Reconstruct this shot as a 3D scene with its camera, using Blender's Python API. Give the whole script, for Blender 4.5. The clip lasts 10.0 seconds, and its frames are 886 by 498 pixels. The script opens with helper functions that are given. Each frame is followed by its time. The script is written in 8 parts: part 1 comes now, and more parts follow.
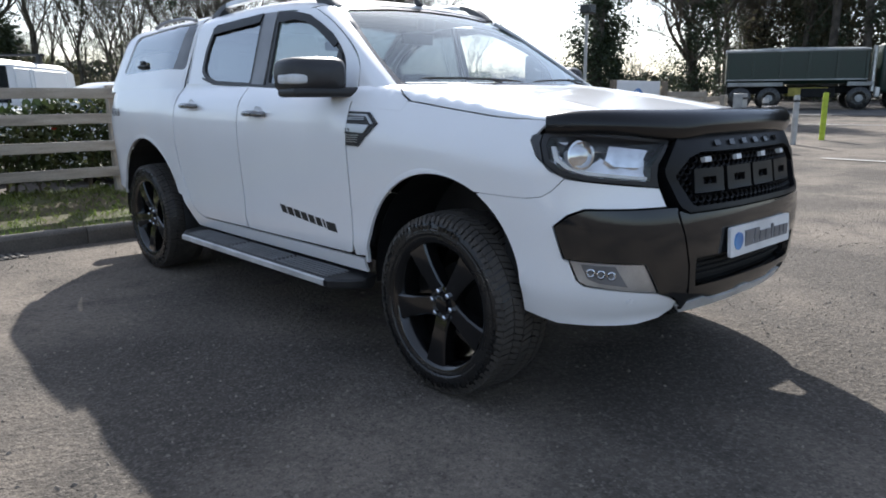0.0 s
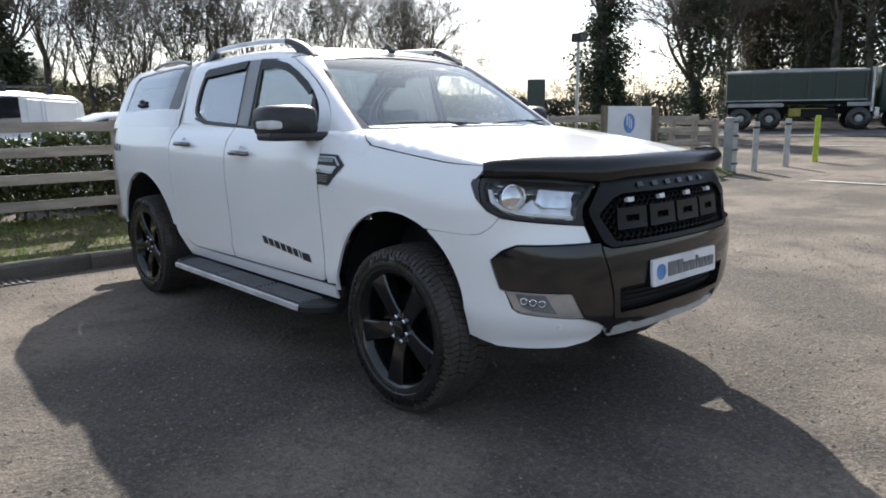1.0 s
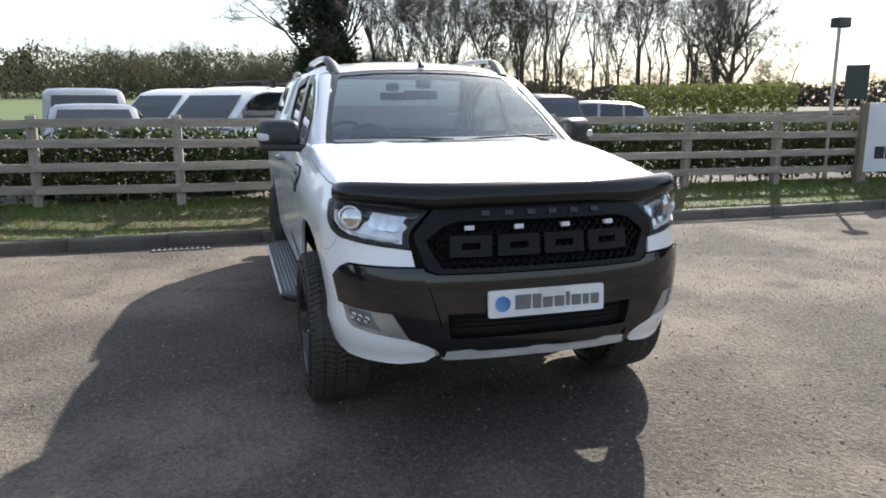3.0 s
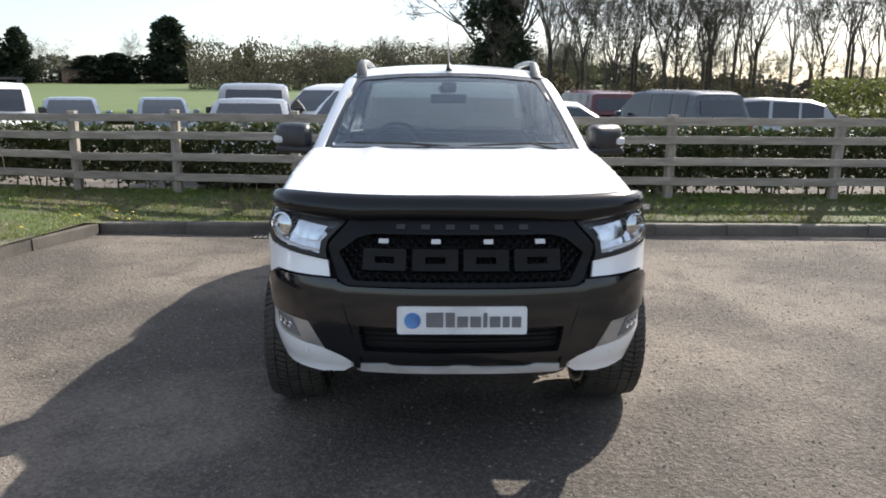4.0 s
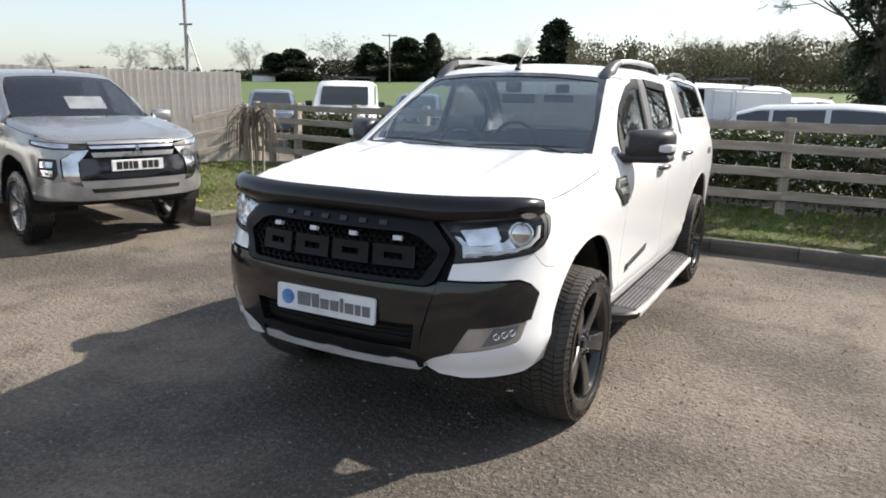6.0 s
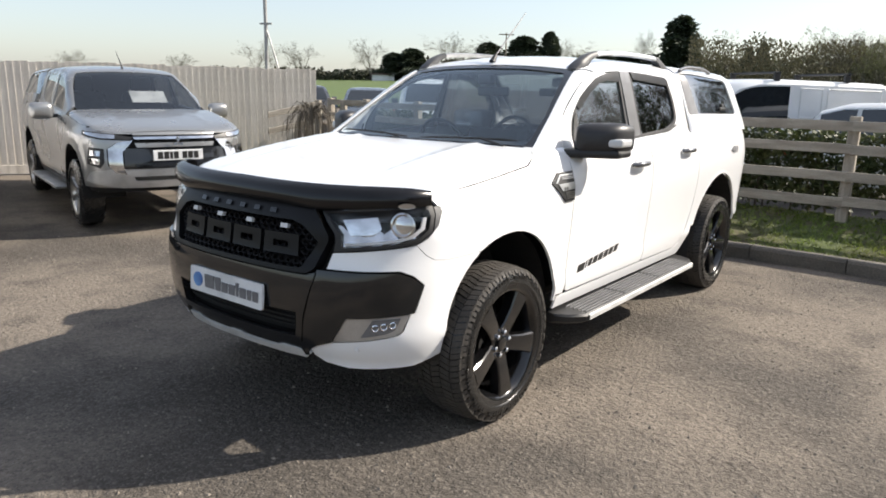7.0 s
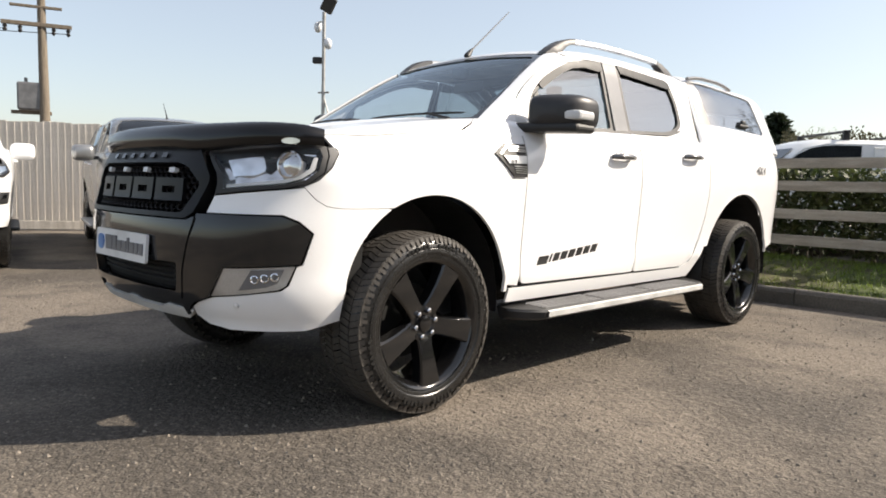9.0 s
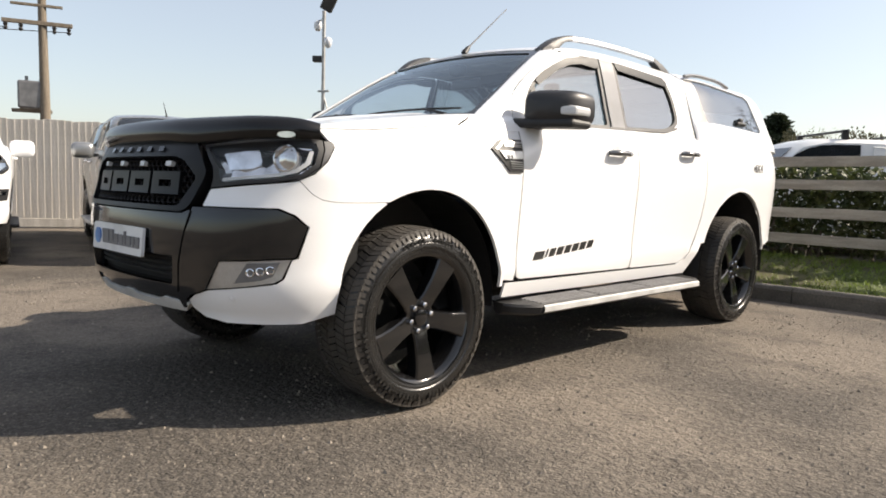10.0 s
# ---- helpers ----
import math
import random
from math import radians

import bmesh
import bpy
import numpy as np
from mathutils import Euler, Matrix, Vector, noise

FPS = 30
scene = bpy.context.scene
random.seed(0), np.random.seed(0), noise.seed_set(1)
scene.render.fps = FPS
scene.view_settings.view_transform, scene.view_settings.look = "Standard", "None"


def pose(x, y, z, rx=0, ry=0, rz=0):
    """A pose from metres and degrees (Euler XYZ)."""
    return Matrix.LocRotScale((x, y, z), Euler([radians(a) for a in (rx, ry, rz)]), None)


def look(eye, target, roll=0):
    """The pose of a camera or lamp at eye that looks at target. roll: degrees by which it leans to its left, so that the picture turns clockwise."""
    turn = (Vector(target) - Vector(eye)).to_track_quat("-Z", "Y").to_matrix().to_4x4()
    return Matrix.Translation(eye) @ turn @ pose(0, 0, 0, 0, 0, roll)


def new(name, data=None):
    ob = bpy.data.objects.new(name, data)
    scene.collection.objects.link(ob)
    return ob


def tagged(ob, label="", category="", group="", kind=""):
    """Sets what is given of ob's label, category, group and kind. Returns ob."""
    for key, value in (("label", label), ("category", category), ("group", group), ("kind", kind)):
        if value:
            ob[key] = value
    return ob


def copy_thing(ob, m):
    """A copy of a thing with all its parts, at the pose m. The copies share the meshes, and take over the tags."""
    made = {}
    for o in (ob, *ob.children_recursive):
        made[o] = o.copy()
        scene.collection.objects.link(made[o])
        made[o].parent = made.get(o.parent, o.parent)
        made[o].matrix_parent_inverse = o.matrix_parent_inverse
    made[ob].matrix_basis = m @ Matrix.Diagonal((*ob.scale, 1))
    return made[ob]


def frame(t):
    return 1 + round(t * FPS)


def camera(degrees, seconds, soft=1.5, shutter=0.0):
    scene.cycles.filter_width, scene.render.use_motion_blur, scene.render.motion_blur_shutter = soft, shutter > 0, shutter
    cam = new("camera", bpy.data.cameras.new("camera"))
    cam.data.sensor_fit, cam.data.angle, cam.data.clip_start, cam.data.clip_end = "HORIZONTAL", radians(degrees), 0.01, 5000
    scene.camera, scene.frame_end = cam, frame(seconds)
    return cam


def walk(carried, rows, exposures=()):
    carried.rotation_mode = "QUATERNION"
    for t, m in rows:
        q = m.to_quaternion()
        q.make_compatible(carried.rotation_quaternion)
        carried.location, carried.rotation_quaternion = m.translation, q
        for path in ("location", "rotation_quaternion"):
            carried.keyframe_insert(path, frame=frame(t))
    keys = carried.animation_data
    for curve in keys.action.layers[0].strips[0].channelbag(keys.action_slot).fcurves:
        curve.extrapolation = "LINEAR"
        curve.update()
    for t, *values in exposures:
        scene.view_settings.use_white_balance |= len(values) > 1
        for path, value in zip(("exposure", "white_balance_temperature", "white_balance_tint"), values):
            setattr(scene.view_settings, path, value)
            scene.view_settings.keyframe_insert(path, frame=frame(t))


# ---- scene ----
cam = camera(63.9, 10.0, soft=1.8)
PATH = [
    (0, (-2.852, -2.14, 1.242), (-1.534, -0.698, 0.829), -0.3),
    (0.5, (-2.926, -2.234, 1.313), (-1.606, -0.786, 0.953), -0.36),
    (1, (-2.884, -2.534, 1.358), (-1.583, -1.073, 0.999), -0.62),
    (1.5, (-2.656, -2.898, 1.427), (-1.463, -1.346, 1.062), -0.94),
    (2, (-2.294, -3.238, 1.476), (-1.314, -1.542, 1.106), -0.86),
    (2.5, (-1.8, -3.444, 1.505), (-1.04, -1.663, 1.131), -0.33),
    (2.7, (-1.586, -3.535, 1.513), (-0.912, -1.728, 1.133), -0.16),
    (3.8, (-0.317, -3.709, 1.568), (-0.178, -1.746, 1.154), 0.21),
    (4, (-0.12, -3.724, 1.598), (-0.083, -1.751, 1.177), 0.42),
    (4.5, (0.42, -3.632, 1.579), (0.191, -1.703, 1.166), 0.55),
    (5, (0.917, -3.6, 1.584), (0.422, -1.725, 1.163), 0.8),
    (5.5, (1.445, -3.497, 1.612), (0.717, -1.702, 1.179), 0.94),
    (5.7, (1.639, -3.44, 1.625), (0.831, -1.68, 1.194), 1.06),
    (6.8, (2.599, -2.894, 1.611), (1.423, -1.345, 1.174), 1.15),
    (7, (2.721, -2.764, 1.602), (1.52, -1.233, 1.162), 1.27),
    (7.5, (2.907, -2.407, 1.526), (1.626, -0.936, 1.1), 1.43),
    (8, (3.03, -2.178, 1.317), (1.65, -0.772, 1.012), 1.27),
    (8.5, (3.092, -2.068, 1.104), (1.685, -0.675, 0.912), 1.41),
    (9, (3.106, -2.049, 0.983), (1.697, -0.659, 0.805), 1.52),
    (9.5, (3.12, -2.046, 0.958), (1.712, -0.658, 0.779), 1.54),
    (10, (3.131, -2.043, 0.961), (1.723, -0.656, 0.783), 1.64),
]
walk(cam, [(t, look(eye, target, roll)) for t, eye, target, roll in PATH], exposures=[(0, 0.78, 6200, 10), (1, 0.82, 6500, 10), (2.5, 0.92, 6500, 10), (5.5, 0.82, 6750, 10), (7.5, 0.72, 6950, 10.5), (10, 0.69, 7350, 11.5)])

# ---- world, sun, light ----
SUN_AZ, SUN_EL = 38.5, 37.0
world = bpy.data.worlds.new("sky")
world.use_nodes = True
scene.world = world
wn = world.node_tree.nodes
sky = wn.new("ShaderNodeTexSky")
sky.sky_type = "NISHITA"
sky.sun_disc = False
sky.sun_elevation, sky.sun_rotation = radians(SUN_EL), radians(SUN_AZ)
sky.air_density, sky.dust_density, sky.ozone_density = 1.0, 1.4, 2.5
haze = wn.new("ShaderNodeVectorMath")  # thin even veil of high haze over the whole sky
haze.operation = "ADD"
haze.inputs[1].default_value = (2.25, 2.38, 2.56)
world.node_tree.links.new(sky.outputs[0], haze.inputs[0])
world.node_tree.links.new(haze.outputs[0], wn["Background"].inputs[0])
wn["Background"].inputs[1].default_value = 0.082
sun = new("sun", bpy.data.lights.new("sun", "SUN"))
sun.data.energy, sun.data.angle, sun.data.color = 4.9, radians(0.6), (1.0, 0.95, 0.88)
az, el = radians(SUN_AZ), radians(SUN_EL)
sun.matrix_world = look((30 * math.sin(az) * math.cos(el), 30 * math.cos(az) * math.cos(el), 30 * math.sin(el)), (0, 0, 0))

# ---- materials ----
def mat(name, colour, rough=0.5, metal=0.0, vary=0.12, scale=8.0, fine=90.0, bump=0.0, coat=0.0, tint=None, each=0.0, spec=0.5, stretch=None):
    """A surface with two scales of variation: broad patches towards tint, fine grain in value and relief."""
    m = bpy.data.materials.new(name)
    m.use_nodes = True
    nt = m.node_tree
    n, l = nt.nodes, nt.links
    b = n["Principled BSDF"]
    b.inputs["Roughness"].default_value = rough
    b.inputs["Metallic"].default_value = metal
    b.inputs["Coat Weight"].default_value = coat
    b.inputs["Coat Roughness"].default_value = 0.04
    b.inputs["Specular IOR Level"].default_value = spec
    c = (*colour, 1)
    if vary <= 0:
        b.inputs["Base Color"].default_value = c
        return m
    co = n.new("ShaderNodeTexCoord")
    src = co.outputs["Object"]
    if stretch:
        mp = n.new("ShaderNodeMapping")
        mp.inputs["Scale"].default_value = stretch
        l.new(src, mp.inputs[0])
        src = mp.outputs[0]
    big, small = n.new("ShaderNodeTexNoise"), n.new("ShaderNodeTexNoise")
    for tex, s, d in ((big, scale, 3), (small, fine, 5)):
        tex.inputs["Scale"].default_value, tex.inputs["Detail"].default_value = s, d
        l.new(src, tex.inputs["Vector"])
    mix = n.new("ShaderNodeMix")
    mix.data_type = "RGBA"
    t2 = tint or tuple(v * 0.7 for v in colour)
    mix.inputs["A"].default_value, mix.inputs["B"].default_value = c, (*t2, 1)
    ramp = n.new("ShaderNodeMapRange")
    ramp.inputs[1].default_value, ramp.inputs[2].default_value = 0.38, 0.66
    l.new(big.outputs[0], ramp.inputs[0])
    l.new(ramp.outputs[0], mix.inputs["Factor"])
    hsv = n.new("ShaderNodeHueSaturation")
    val = n.new("ShaderNodeMapRange")
    val.inputs[1].default_value, val.inputs[2].default_value = 0.3, 0.7
    val.inputs[3].default_value, val.inputs[4].default_value = 1 - vary, 1 + vary
    l.new(small.outputs[0], val.inputs[0])
    if each:
        info, add = n.new("ShaderNodeObjectInfo"), n.new("ShaderNodeMath")
        add.operation = "MULTIPLY_ADD"
        add.inputs[1].default_value = each
        l.new(info.outputs["Random"], add.inputs[0])
        l.new(val.outputs[0], add.inputs[2])
        l.new(add.outputs[0], hsv.inputs["Value"])
    else:
        l.new(val.outputs[0], hsv.inputs["Value"])
    l.new(mix.outputs["Result"], hsv.inputs["Color"])
    l.new(hsv.outputs[0], b.inputs["Base Color"])
    rr = n.new("ShaderNodeMapRange")
    rr.inputs[3].default_value, rr.inputs[4].default_value = max(0.02, rough * 0.85), min(1, rough * 1.15)
    l.new(big.outputs[0], rr.inputs[0])
    l.new(rr.outputs[0], b.inputs["Roughness"])
    if bump:
        bp = n.new("ShaderNodeBump")
        bp.inputs["Strength"].default_value, bp.inputs["Distance"].default_value = bump, 0.01
        l.new(small.outputs[0], bp.inputs["Height"])
        l.new(bp.outputs[0], b.inputs["Normal"])
    return m


def glass_mat(name, tint=(0.8, 0.85, 0.85), see=0.7, rough=0.0, ior=2.0, shine=(0.95, 0.98, 1.0)):
    """Thin car glass: clear, with a mirror gloss that grows towards grazing angles, alike from both sides."""
    m = bpy.data.materials.new(name)
    m.use_nodes = True
    n, l = m.node_tree.nodes, m.node_tree.links
    n.remove(n["Principled BSDF"])
    tr, gl, lw, po, ma, mx = (n.new(k) for k in ("ShaderNodeBsdfTransparent", "ShaderNodeBsdfGlossy", "ShaderNodeLayerWeight", "ShaderNodeMath", "ShaderNodeMath", "ShaderNodeMixShader"))
    tr.inputs[0].default_value = (*(v * see for v in tint), 1)
    gl.inputs["Roughness"].default_value = rough
    gl.inputs["Color"].default_value = (*shine, 1)
    flat = ((ior - 1) / (ior + 1)) ** 2
    lw.inputs[0].default_value = 0.5
    po.operation, ma.operation = "POWER", "MULTIPLY_ADD"
    po.inputs[1].default_value, ma.inputs[1].default_value, ma.inputs[2].default_value = 5.0, 1 - flat, flat
    l.new(lw.outputs["Facing"], po.inputs[0])
    l.new(po.outputs[0], ma.inputs[0])
    l.new(ma.outputs[0], mx.inputs[0])
    l.new(tr.outputs[0], mx.inputs[1])
    l.new(gl.outputs[0], mx.inputs[2])
    l.new(mx.outputs[0], n["Material Output"].inputs[0])
    return m


def tarmac(name, light, dark, stone):
    """Old tarmac with bare dusty patches, stains and a grain of small stones."""
    m = bpy.data.materials.new(name)
    m.use_nodes = True
    n, l = m.node_tree.nodes, m.node_tree.links
    b = n["Principled BSDF"]
    b.inputs["Roughness"].default_value = 0.92
    b.inputs["Specular IOR Level"].default_value = 0.25
    co = n.new("ShaderNodeTexCoord")

    def tex(scale, detail=4, kind="ShaderNodeTexNoise"):
        t = n.new(kind)
        t.inputs["Scale"].default_value = scale
        if kind == "ShaderNodeTexNoise":
            t.inputs["Detail"].default_value = detail
        l.new(co.outputs["Object"], t.inputs["Vector"])
        return t

    def span(src, a, z, lo, hi):
        r = n.new("ShaderNodeMapRange")
        for i, v in enumerate((a, z, lo, hi)):
            r.inputs[i + 1].default_value = v
        l.new(src, r.inputs[0])
        return r.outputs[0]

    def mix(fac, a, c, mode="MIX"):
        x = n.new("ShaderNodeMix")
        x.data_type, x.blend_type = "RGBA", mode
        for key, v in (("Factor", fac), ("A", a), ("B", c)):
            if isinstance(v, tuple):
                x.inputs[key].default_value = (*v, 1)
            elif isinstance(v, float):
                x.inputs[key].default_value = v
            else:
                l.new(v, x.inputs[key])
        return x.outputs["Result"]

    patch, blot, grain = tex(0.55, 6), tex(2.6, 7), tex(30, 7)
    cell, fine = tex(95, kind="ShaderNodeTexVoronoi"), tex(260, kind="ShaderNodeTexVoronoi")
    base = mix(span(patch.outputs[0], 0.42, 0.58, 0, 1), light, dark)
    base = mix(span(blot.outputs[0], 0.50, 0.70, 0, 0.7), base, tuple(v * 0.72 for v in dark))
    tone = n.new("ShaderNodeSeparateColor")
    l.new(cell.outputs["Color"], tone.inputs[0])
    base = mix(span(tone.outputs[0], 0.62, 1.0, 0, 0.38), base, stone)
    base = mix(span(tone.outputs[1], 0.80, 1.0, 0, 0.5), base, tuple(v * 0.5 for v in dark))
    tone2 = n.new("ShaderNodeSeparateColor")
    l.new(fine.outputs["Color"], tone2.inputs[0])
    hsv = n.new("ShaderNodeHueSaturation")
    val = n.new("ShaderNodeMath")
    val.operation = "MULTIPLY"
    l.new(span(tone2.outputs[0], 0, 1, 0.86, 1.14), val.inputs[0])
    l.new(span(grain.outputs[0], 0.3, 0.7, 0.78, 1.22), val.inputs[1])
    l.new(val.outputs[0], hsv.inputs["Value"])
    l.new(base, hsv.inputs["Color"])
    l.new(hsv.outputs[0], b.inputs["Base Color"])
    bp, bp2 = n.new("ShaderNodeBump"), n.new("ShaderNodeBump")
    bp.inputs["Strength"].default_value, bp.inputs["Distance"].default_value, bp.invert = 0.7, 0.006, True
    bp2.inputs["Strength"].default_value, bp2.inputs["Distance"].default_value = 0.8, 0.02
    l.new(cell.outputs["Distance"], bp.inputs["Height"])
    l.new(grain.outputs[0], bp2.inputs["Height"])
    l.new(bp2.outputs[0], bp.inputs["Normal"])
    l.new(bp.outputs[0], b.inputs["Normal"])
    return m


M = {
    "white": mat("white car paint", (0.86, 0.865, 0.875), 0.30, vary=0.02, scale=1.5, fine=300, coat=0.8, tint=(0.835, 0.84, 0.85)),
    "van_white": mat("white van paint", (0.74, 0.75, 0.76), 0.35, vary=0.03, scale=1.2, fine=60, coat=0.4, tint=(0.68, 0.69, 0.69)),
    "black_gloss": mat("gloss black paint", (0.008, 0.008, 0.009), 0.18, vary=0.1, scale=3, fine=200, coat=0.7),
    "bronze": mat("dark metallic bumper paint", (0.012, 0.0125, 0.0135), 0.10, vary=0.06, scale=2, fine=300, coat=0.25, tint=(0.010, 0.0105, 0.0115), spec=0.5),
    "plastic": mat("black plastic", (0.018, 0.018, 0.019), 0.5, vary=0.15, scale=6, fine=250, bump=0.05),
    "visor": mat("smoked window visor", (0.010, 0.010, 0.011), 0.38, vary=0.1, scale=3, fine=200, spec=0.25),
    "deflector": mat("smoked black acrylic", (0.008, 0.008, 0.009), 0.20, vary=0.1, scale=3, fine=200, coat=0.05, spec=0.36),
    "lamp_trim": mat("dark grey moulded trim", (0.055, 0.056, 0.060), 0.5, vary=0.1, scale=8, fine=250, bump=0.05),
    "grille": mat("matt black grille plastic", (0.007, 0.007, 0.008), 0.38, vary=0.1, scale=6, fine=200, spec=0.2),
    "void": mat("dark cavity", (0.006, 0.006, 0.006), 0.9, vary=0.2, scale=4, fine=40),
    "rubber": mat("tyre rubber", (0.018, 0.018, 0.018), 0.27, vary=0.25, scale=9, fine=120, bump=0.1, tint=(0.012, 0.0115, 0.011)),
    "tread": mat("dusty tyre tread", (0.036, 0.032, 0.028), 0.7, vary=0.3, scale=14, fine=120, bump=0.15, tint=(0.052, 0.045, 0.038)),
    "rim": mat("gloss black alloy", (0.008, 0.008, 0.0085), 0.13, vary=0.1, scale=5, fine=200, coat=0.5),
    "chrome": mat("chrome", (0.75, 0.75, 0.76), 0.08, 1.0, vary=0.03, scale=6, fine=80),
    "steel": mat("brushed steel", (0.55, 0.55, 0.55), 0.3, 1.0, vary=0.08, scale=10, fine=200),
    "silver": mat("silver grey car paint", (0.36, 0.36, 0.355), 0.28, 0.7, vary=0.04, scale=2, fine=400, coat=0.7, tint=(0.33, 0.33, 0.325)),
    "alu": mat("satin silver trim", (0.55, 0.56, 0.57), 0.35, 0.8, vary=0.06, scale=5, fine=150),
    "grey_trim": mat("grey pillar trim", (0.17, 0.17, 0.175), 0.35, vary=0.05, scale=5, fine=200, coat=0.3),
    "skid": mat("satin silver bumper paint", (0.62, 0.62, 0.61), 0.45, 0.1, vary=0.06, scale=5, fine=150),
    "mirror_cap": mat("satin black mirror cover", (0.028, 0.028, 0.031), 0.42, vary=0.1, scale=6, fine=200),
    "handle": mat("grey metallic handle paint", (0.22, 0.22, 0.225), 0.25, 0.6, vary=0.05, scale=8, fine=200, coat=0.4),
    "seat": mat("dark seat fabric", (0.025, 0.025, 0.027), 0.85, vary=0.25, scale=12, fine=180, bump=0.1),
    "cabin": mat("dark cabin plastic", (0.03, 0.03, 0.032), 0.7, vary=0.15, scale=8, fine=120),
    "lining": mat("pale headlining", (0.42, 0.42, 0.41), 0.9, vary=0.08, scale=8, fine=120),
    "plate": mat("plate white acrylic", (0.72, 0.73, 0.74), 0.3, vary=0.03, scale=6, fine=120),
    "ink": mat("grey lettering", (0.16, 0.16, 0.17), 0.5, vary=0.05),
    "dark_ink": mat("black lettering", (0.012, 0.012, 0.012), 0.5, vary=0.05),
    "blue": mat("blue emblem print", (0.06, 0.16, 0.42), 0.4, vary=0.05, scale=14, tint=(0.12, 0.3, 0.6)),
    "red": mat("red lamp plastic", (0.35, 0.012, 0.01), 0.2, vary=0.1, coat=0.5),
    "amber": mat("amber lamp plastic", (0.5, 0.16, 0.02), 0.25, vary=0.1, coat=0.5),
    "sign": mat("white sign board", (0.70, 0.71, 0.73), 0.45, vary=0.04, scale=2, fine=60, tint=(0.64, 0.65, 0.67)),
    "asphalt": tarmac("worn dusty tarmac", (0.175, 0.148, 0.121), (0.080, 0.070, 0.060), (0.26, 0.227, 0.19)),
    "road": mat("road asphalt", (0.11, 0.105, 0.10), 0.85, vary=0.15, scale=0.6, fine=60, bump=0.2),
    "paint_line": mat("worn white line paint", (0.5, 0.49, 0.46), 0.7, vary=0.3, scale=3, fine=25),
    "stone": mat("grey brown grit", (0.25, 0.215, 0.175), 0.9, vary=0.3, scale=20, fine=80, tint=(0.16, 0.14, 0.12)),
    "kerb": mat("weathered concrete kerb", (0.13, 0.115, 0.098), 0.9, vary=0.25, scale=3, fine=60, bump=0.4, tint=(0.08, 0.072, 0.062), each=0.12),
    "soil": mat("turf soil", (0.070, 0.090, 0.024), 0.95, vary=0.4, scale=1.2, fine=25, bump=0.6, tint=(0.085, 0.062, 0.035)),
    "grass": mat("grass blades", (0.135, 0.205, 0.032), 0.55, vary=0.35, scale=1.1, fine=9, tint=(0.17, 0.20, 0.05)),
    "field": mat("green crop field", (0.066, 0.105, 0.020), 0.9, vary=0.15, scale=0.05, fine=0.7, bump=0.3, tint=(0.085, 0.118, 0.028)),
    "rail": mat("weathered grey timber", (0.33, 0.295, 0.245), 0.85, vary=0.2, scale=2.5, fine=40, bump=0.3, tint=(0.23, 0.20, 0.165), each=0.18, stretch=(1, 8, 8)),
    "post": mat("weathered timber post", (0.33, 0.295, 0.245), 0.85, vary=0.2, scale=2.5, fine=40, bump=0.3, tint=(0.22, 0.19, 0.155), each=0.18, stretch=(8, 8, 1)),
    "board": mat("silvered feather-edge board", (0.54, 0.50, 0.45), 0.88, vary=0.16, scale=1.6, fine=40, bump=0.3, tint=(0.40, 0.365, 0.32), each=0.15, stretch=(6, 6, 0.7)),
    "leaf": mat("glossy evergreen leaves", (0.032, 0.052, 0.016), 0.55, vary=0.4, scale=3, fine=20, tint=(0.075, 0.085, 0.03)),
    "leaf_dark": mat("dark ivy leaves", (0.028, 0.042, 0.020), 0.5, vary=0.4, scale=1.5, fine=12, tint=(0.035, 0.05, 0.018)),
    "leaf_young": mat("young spring leaves", (0.17, 0.19, 0.05), 0.6, vary=0.3, scale=0.6, fine=6, tint=(0.11, 0.13, 0.04)),
    "conifer": mat("conifer needles", (0.030, 0.046, 0.028), 0.75, vary=0.4, scale=0.8, fine=6, tint=(0.035, 0.045, 0.02)),
    "bark": mat("grey brown bark", (0.10, 0.085, 0.068), 0.95, vary=0.3, scale=2, fine=20, bump=0.5, tint=(0.045, 0.039, 0.033)),
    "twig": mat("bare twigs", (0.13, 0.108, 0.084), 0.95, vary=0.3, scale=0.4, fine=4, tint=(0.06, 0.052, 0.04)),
    # two paler copies of the twig colour, with the haze of distance painted in
    "twig_mid_haze": mat("bare twigs with haze in the colour", (0.21, 0.185, 0.155), 0.95, vary=0.25, scale=0.2, fine=2, tint=(0.10, 0.092, 0.068)),
    "twig_far_haze": mat("distant bare twigs paled for haze", (0.19, 0.175, 0.150), 0.95, vary=0.2, scale=0.05, fine=0.5, tint=(0.135, 0.135, 0.095)),
    "pole": mat("grey painted steel pole", (0.42, 0.42, 0.41), 0.5, 0.3, vary=0.12, scale=4, fine=60),
    "tar_pole": mat("creosoted pole", (0.20, 0.165, 0.125), 0.9, vary=0.25, scale=3, fine=40, bump=0.3, stretch=(6, 6, 0.6)),
    "yellow": mat("yellow green bollard paint", (0.42, 0.52, 0.03), 0.5, vary=0.1, scale=6),
    "lorry_green": mat("dark green lorry body", (0.008, 0.026, 0.019), 0.4, vary=0.2, scale=1.5, fine=20, coat=0.15, tint=(0.012, 0.026, 0.020)),
    "dull_yellow": mat("dull yellow board", (0.32, 0.27, 0.05), 0.6, vary=0.3, scale=5, fine=40),
    "tarp": mat("grey tipper sheet", (0.35, 0.36, 0.35), 0.7, vary=0.2, scale=2, fine=20),
    "glass": glass_mat("car glass", (0.93, 0.96, 0.97), 0.93, ior=2.8),
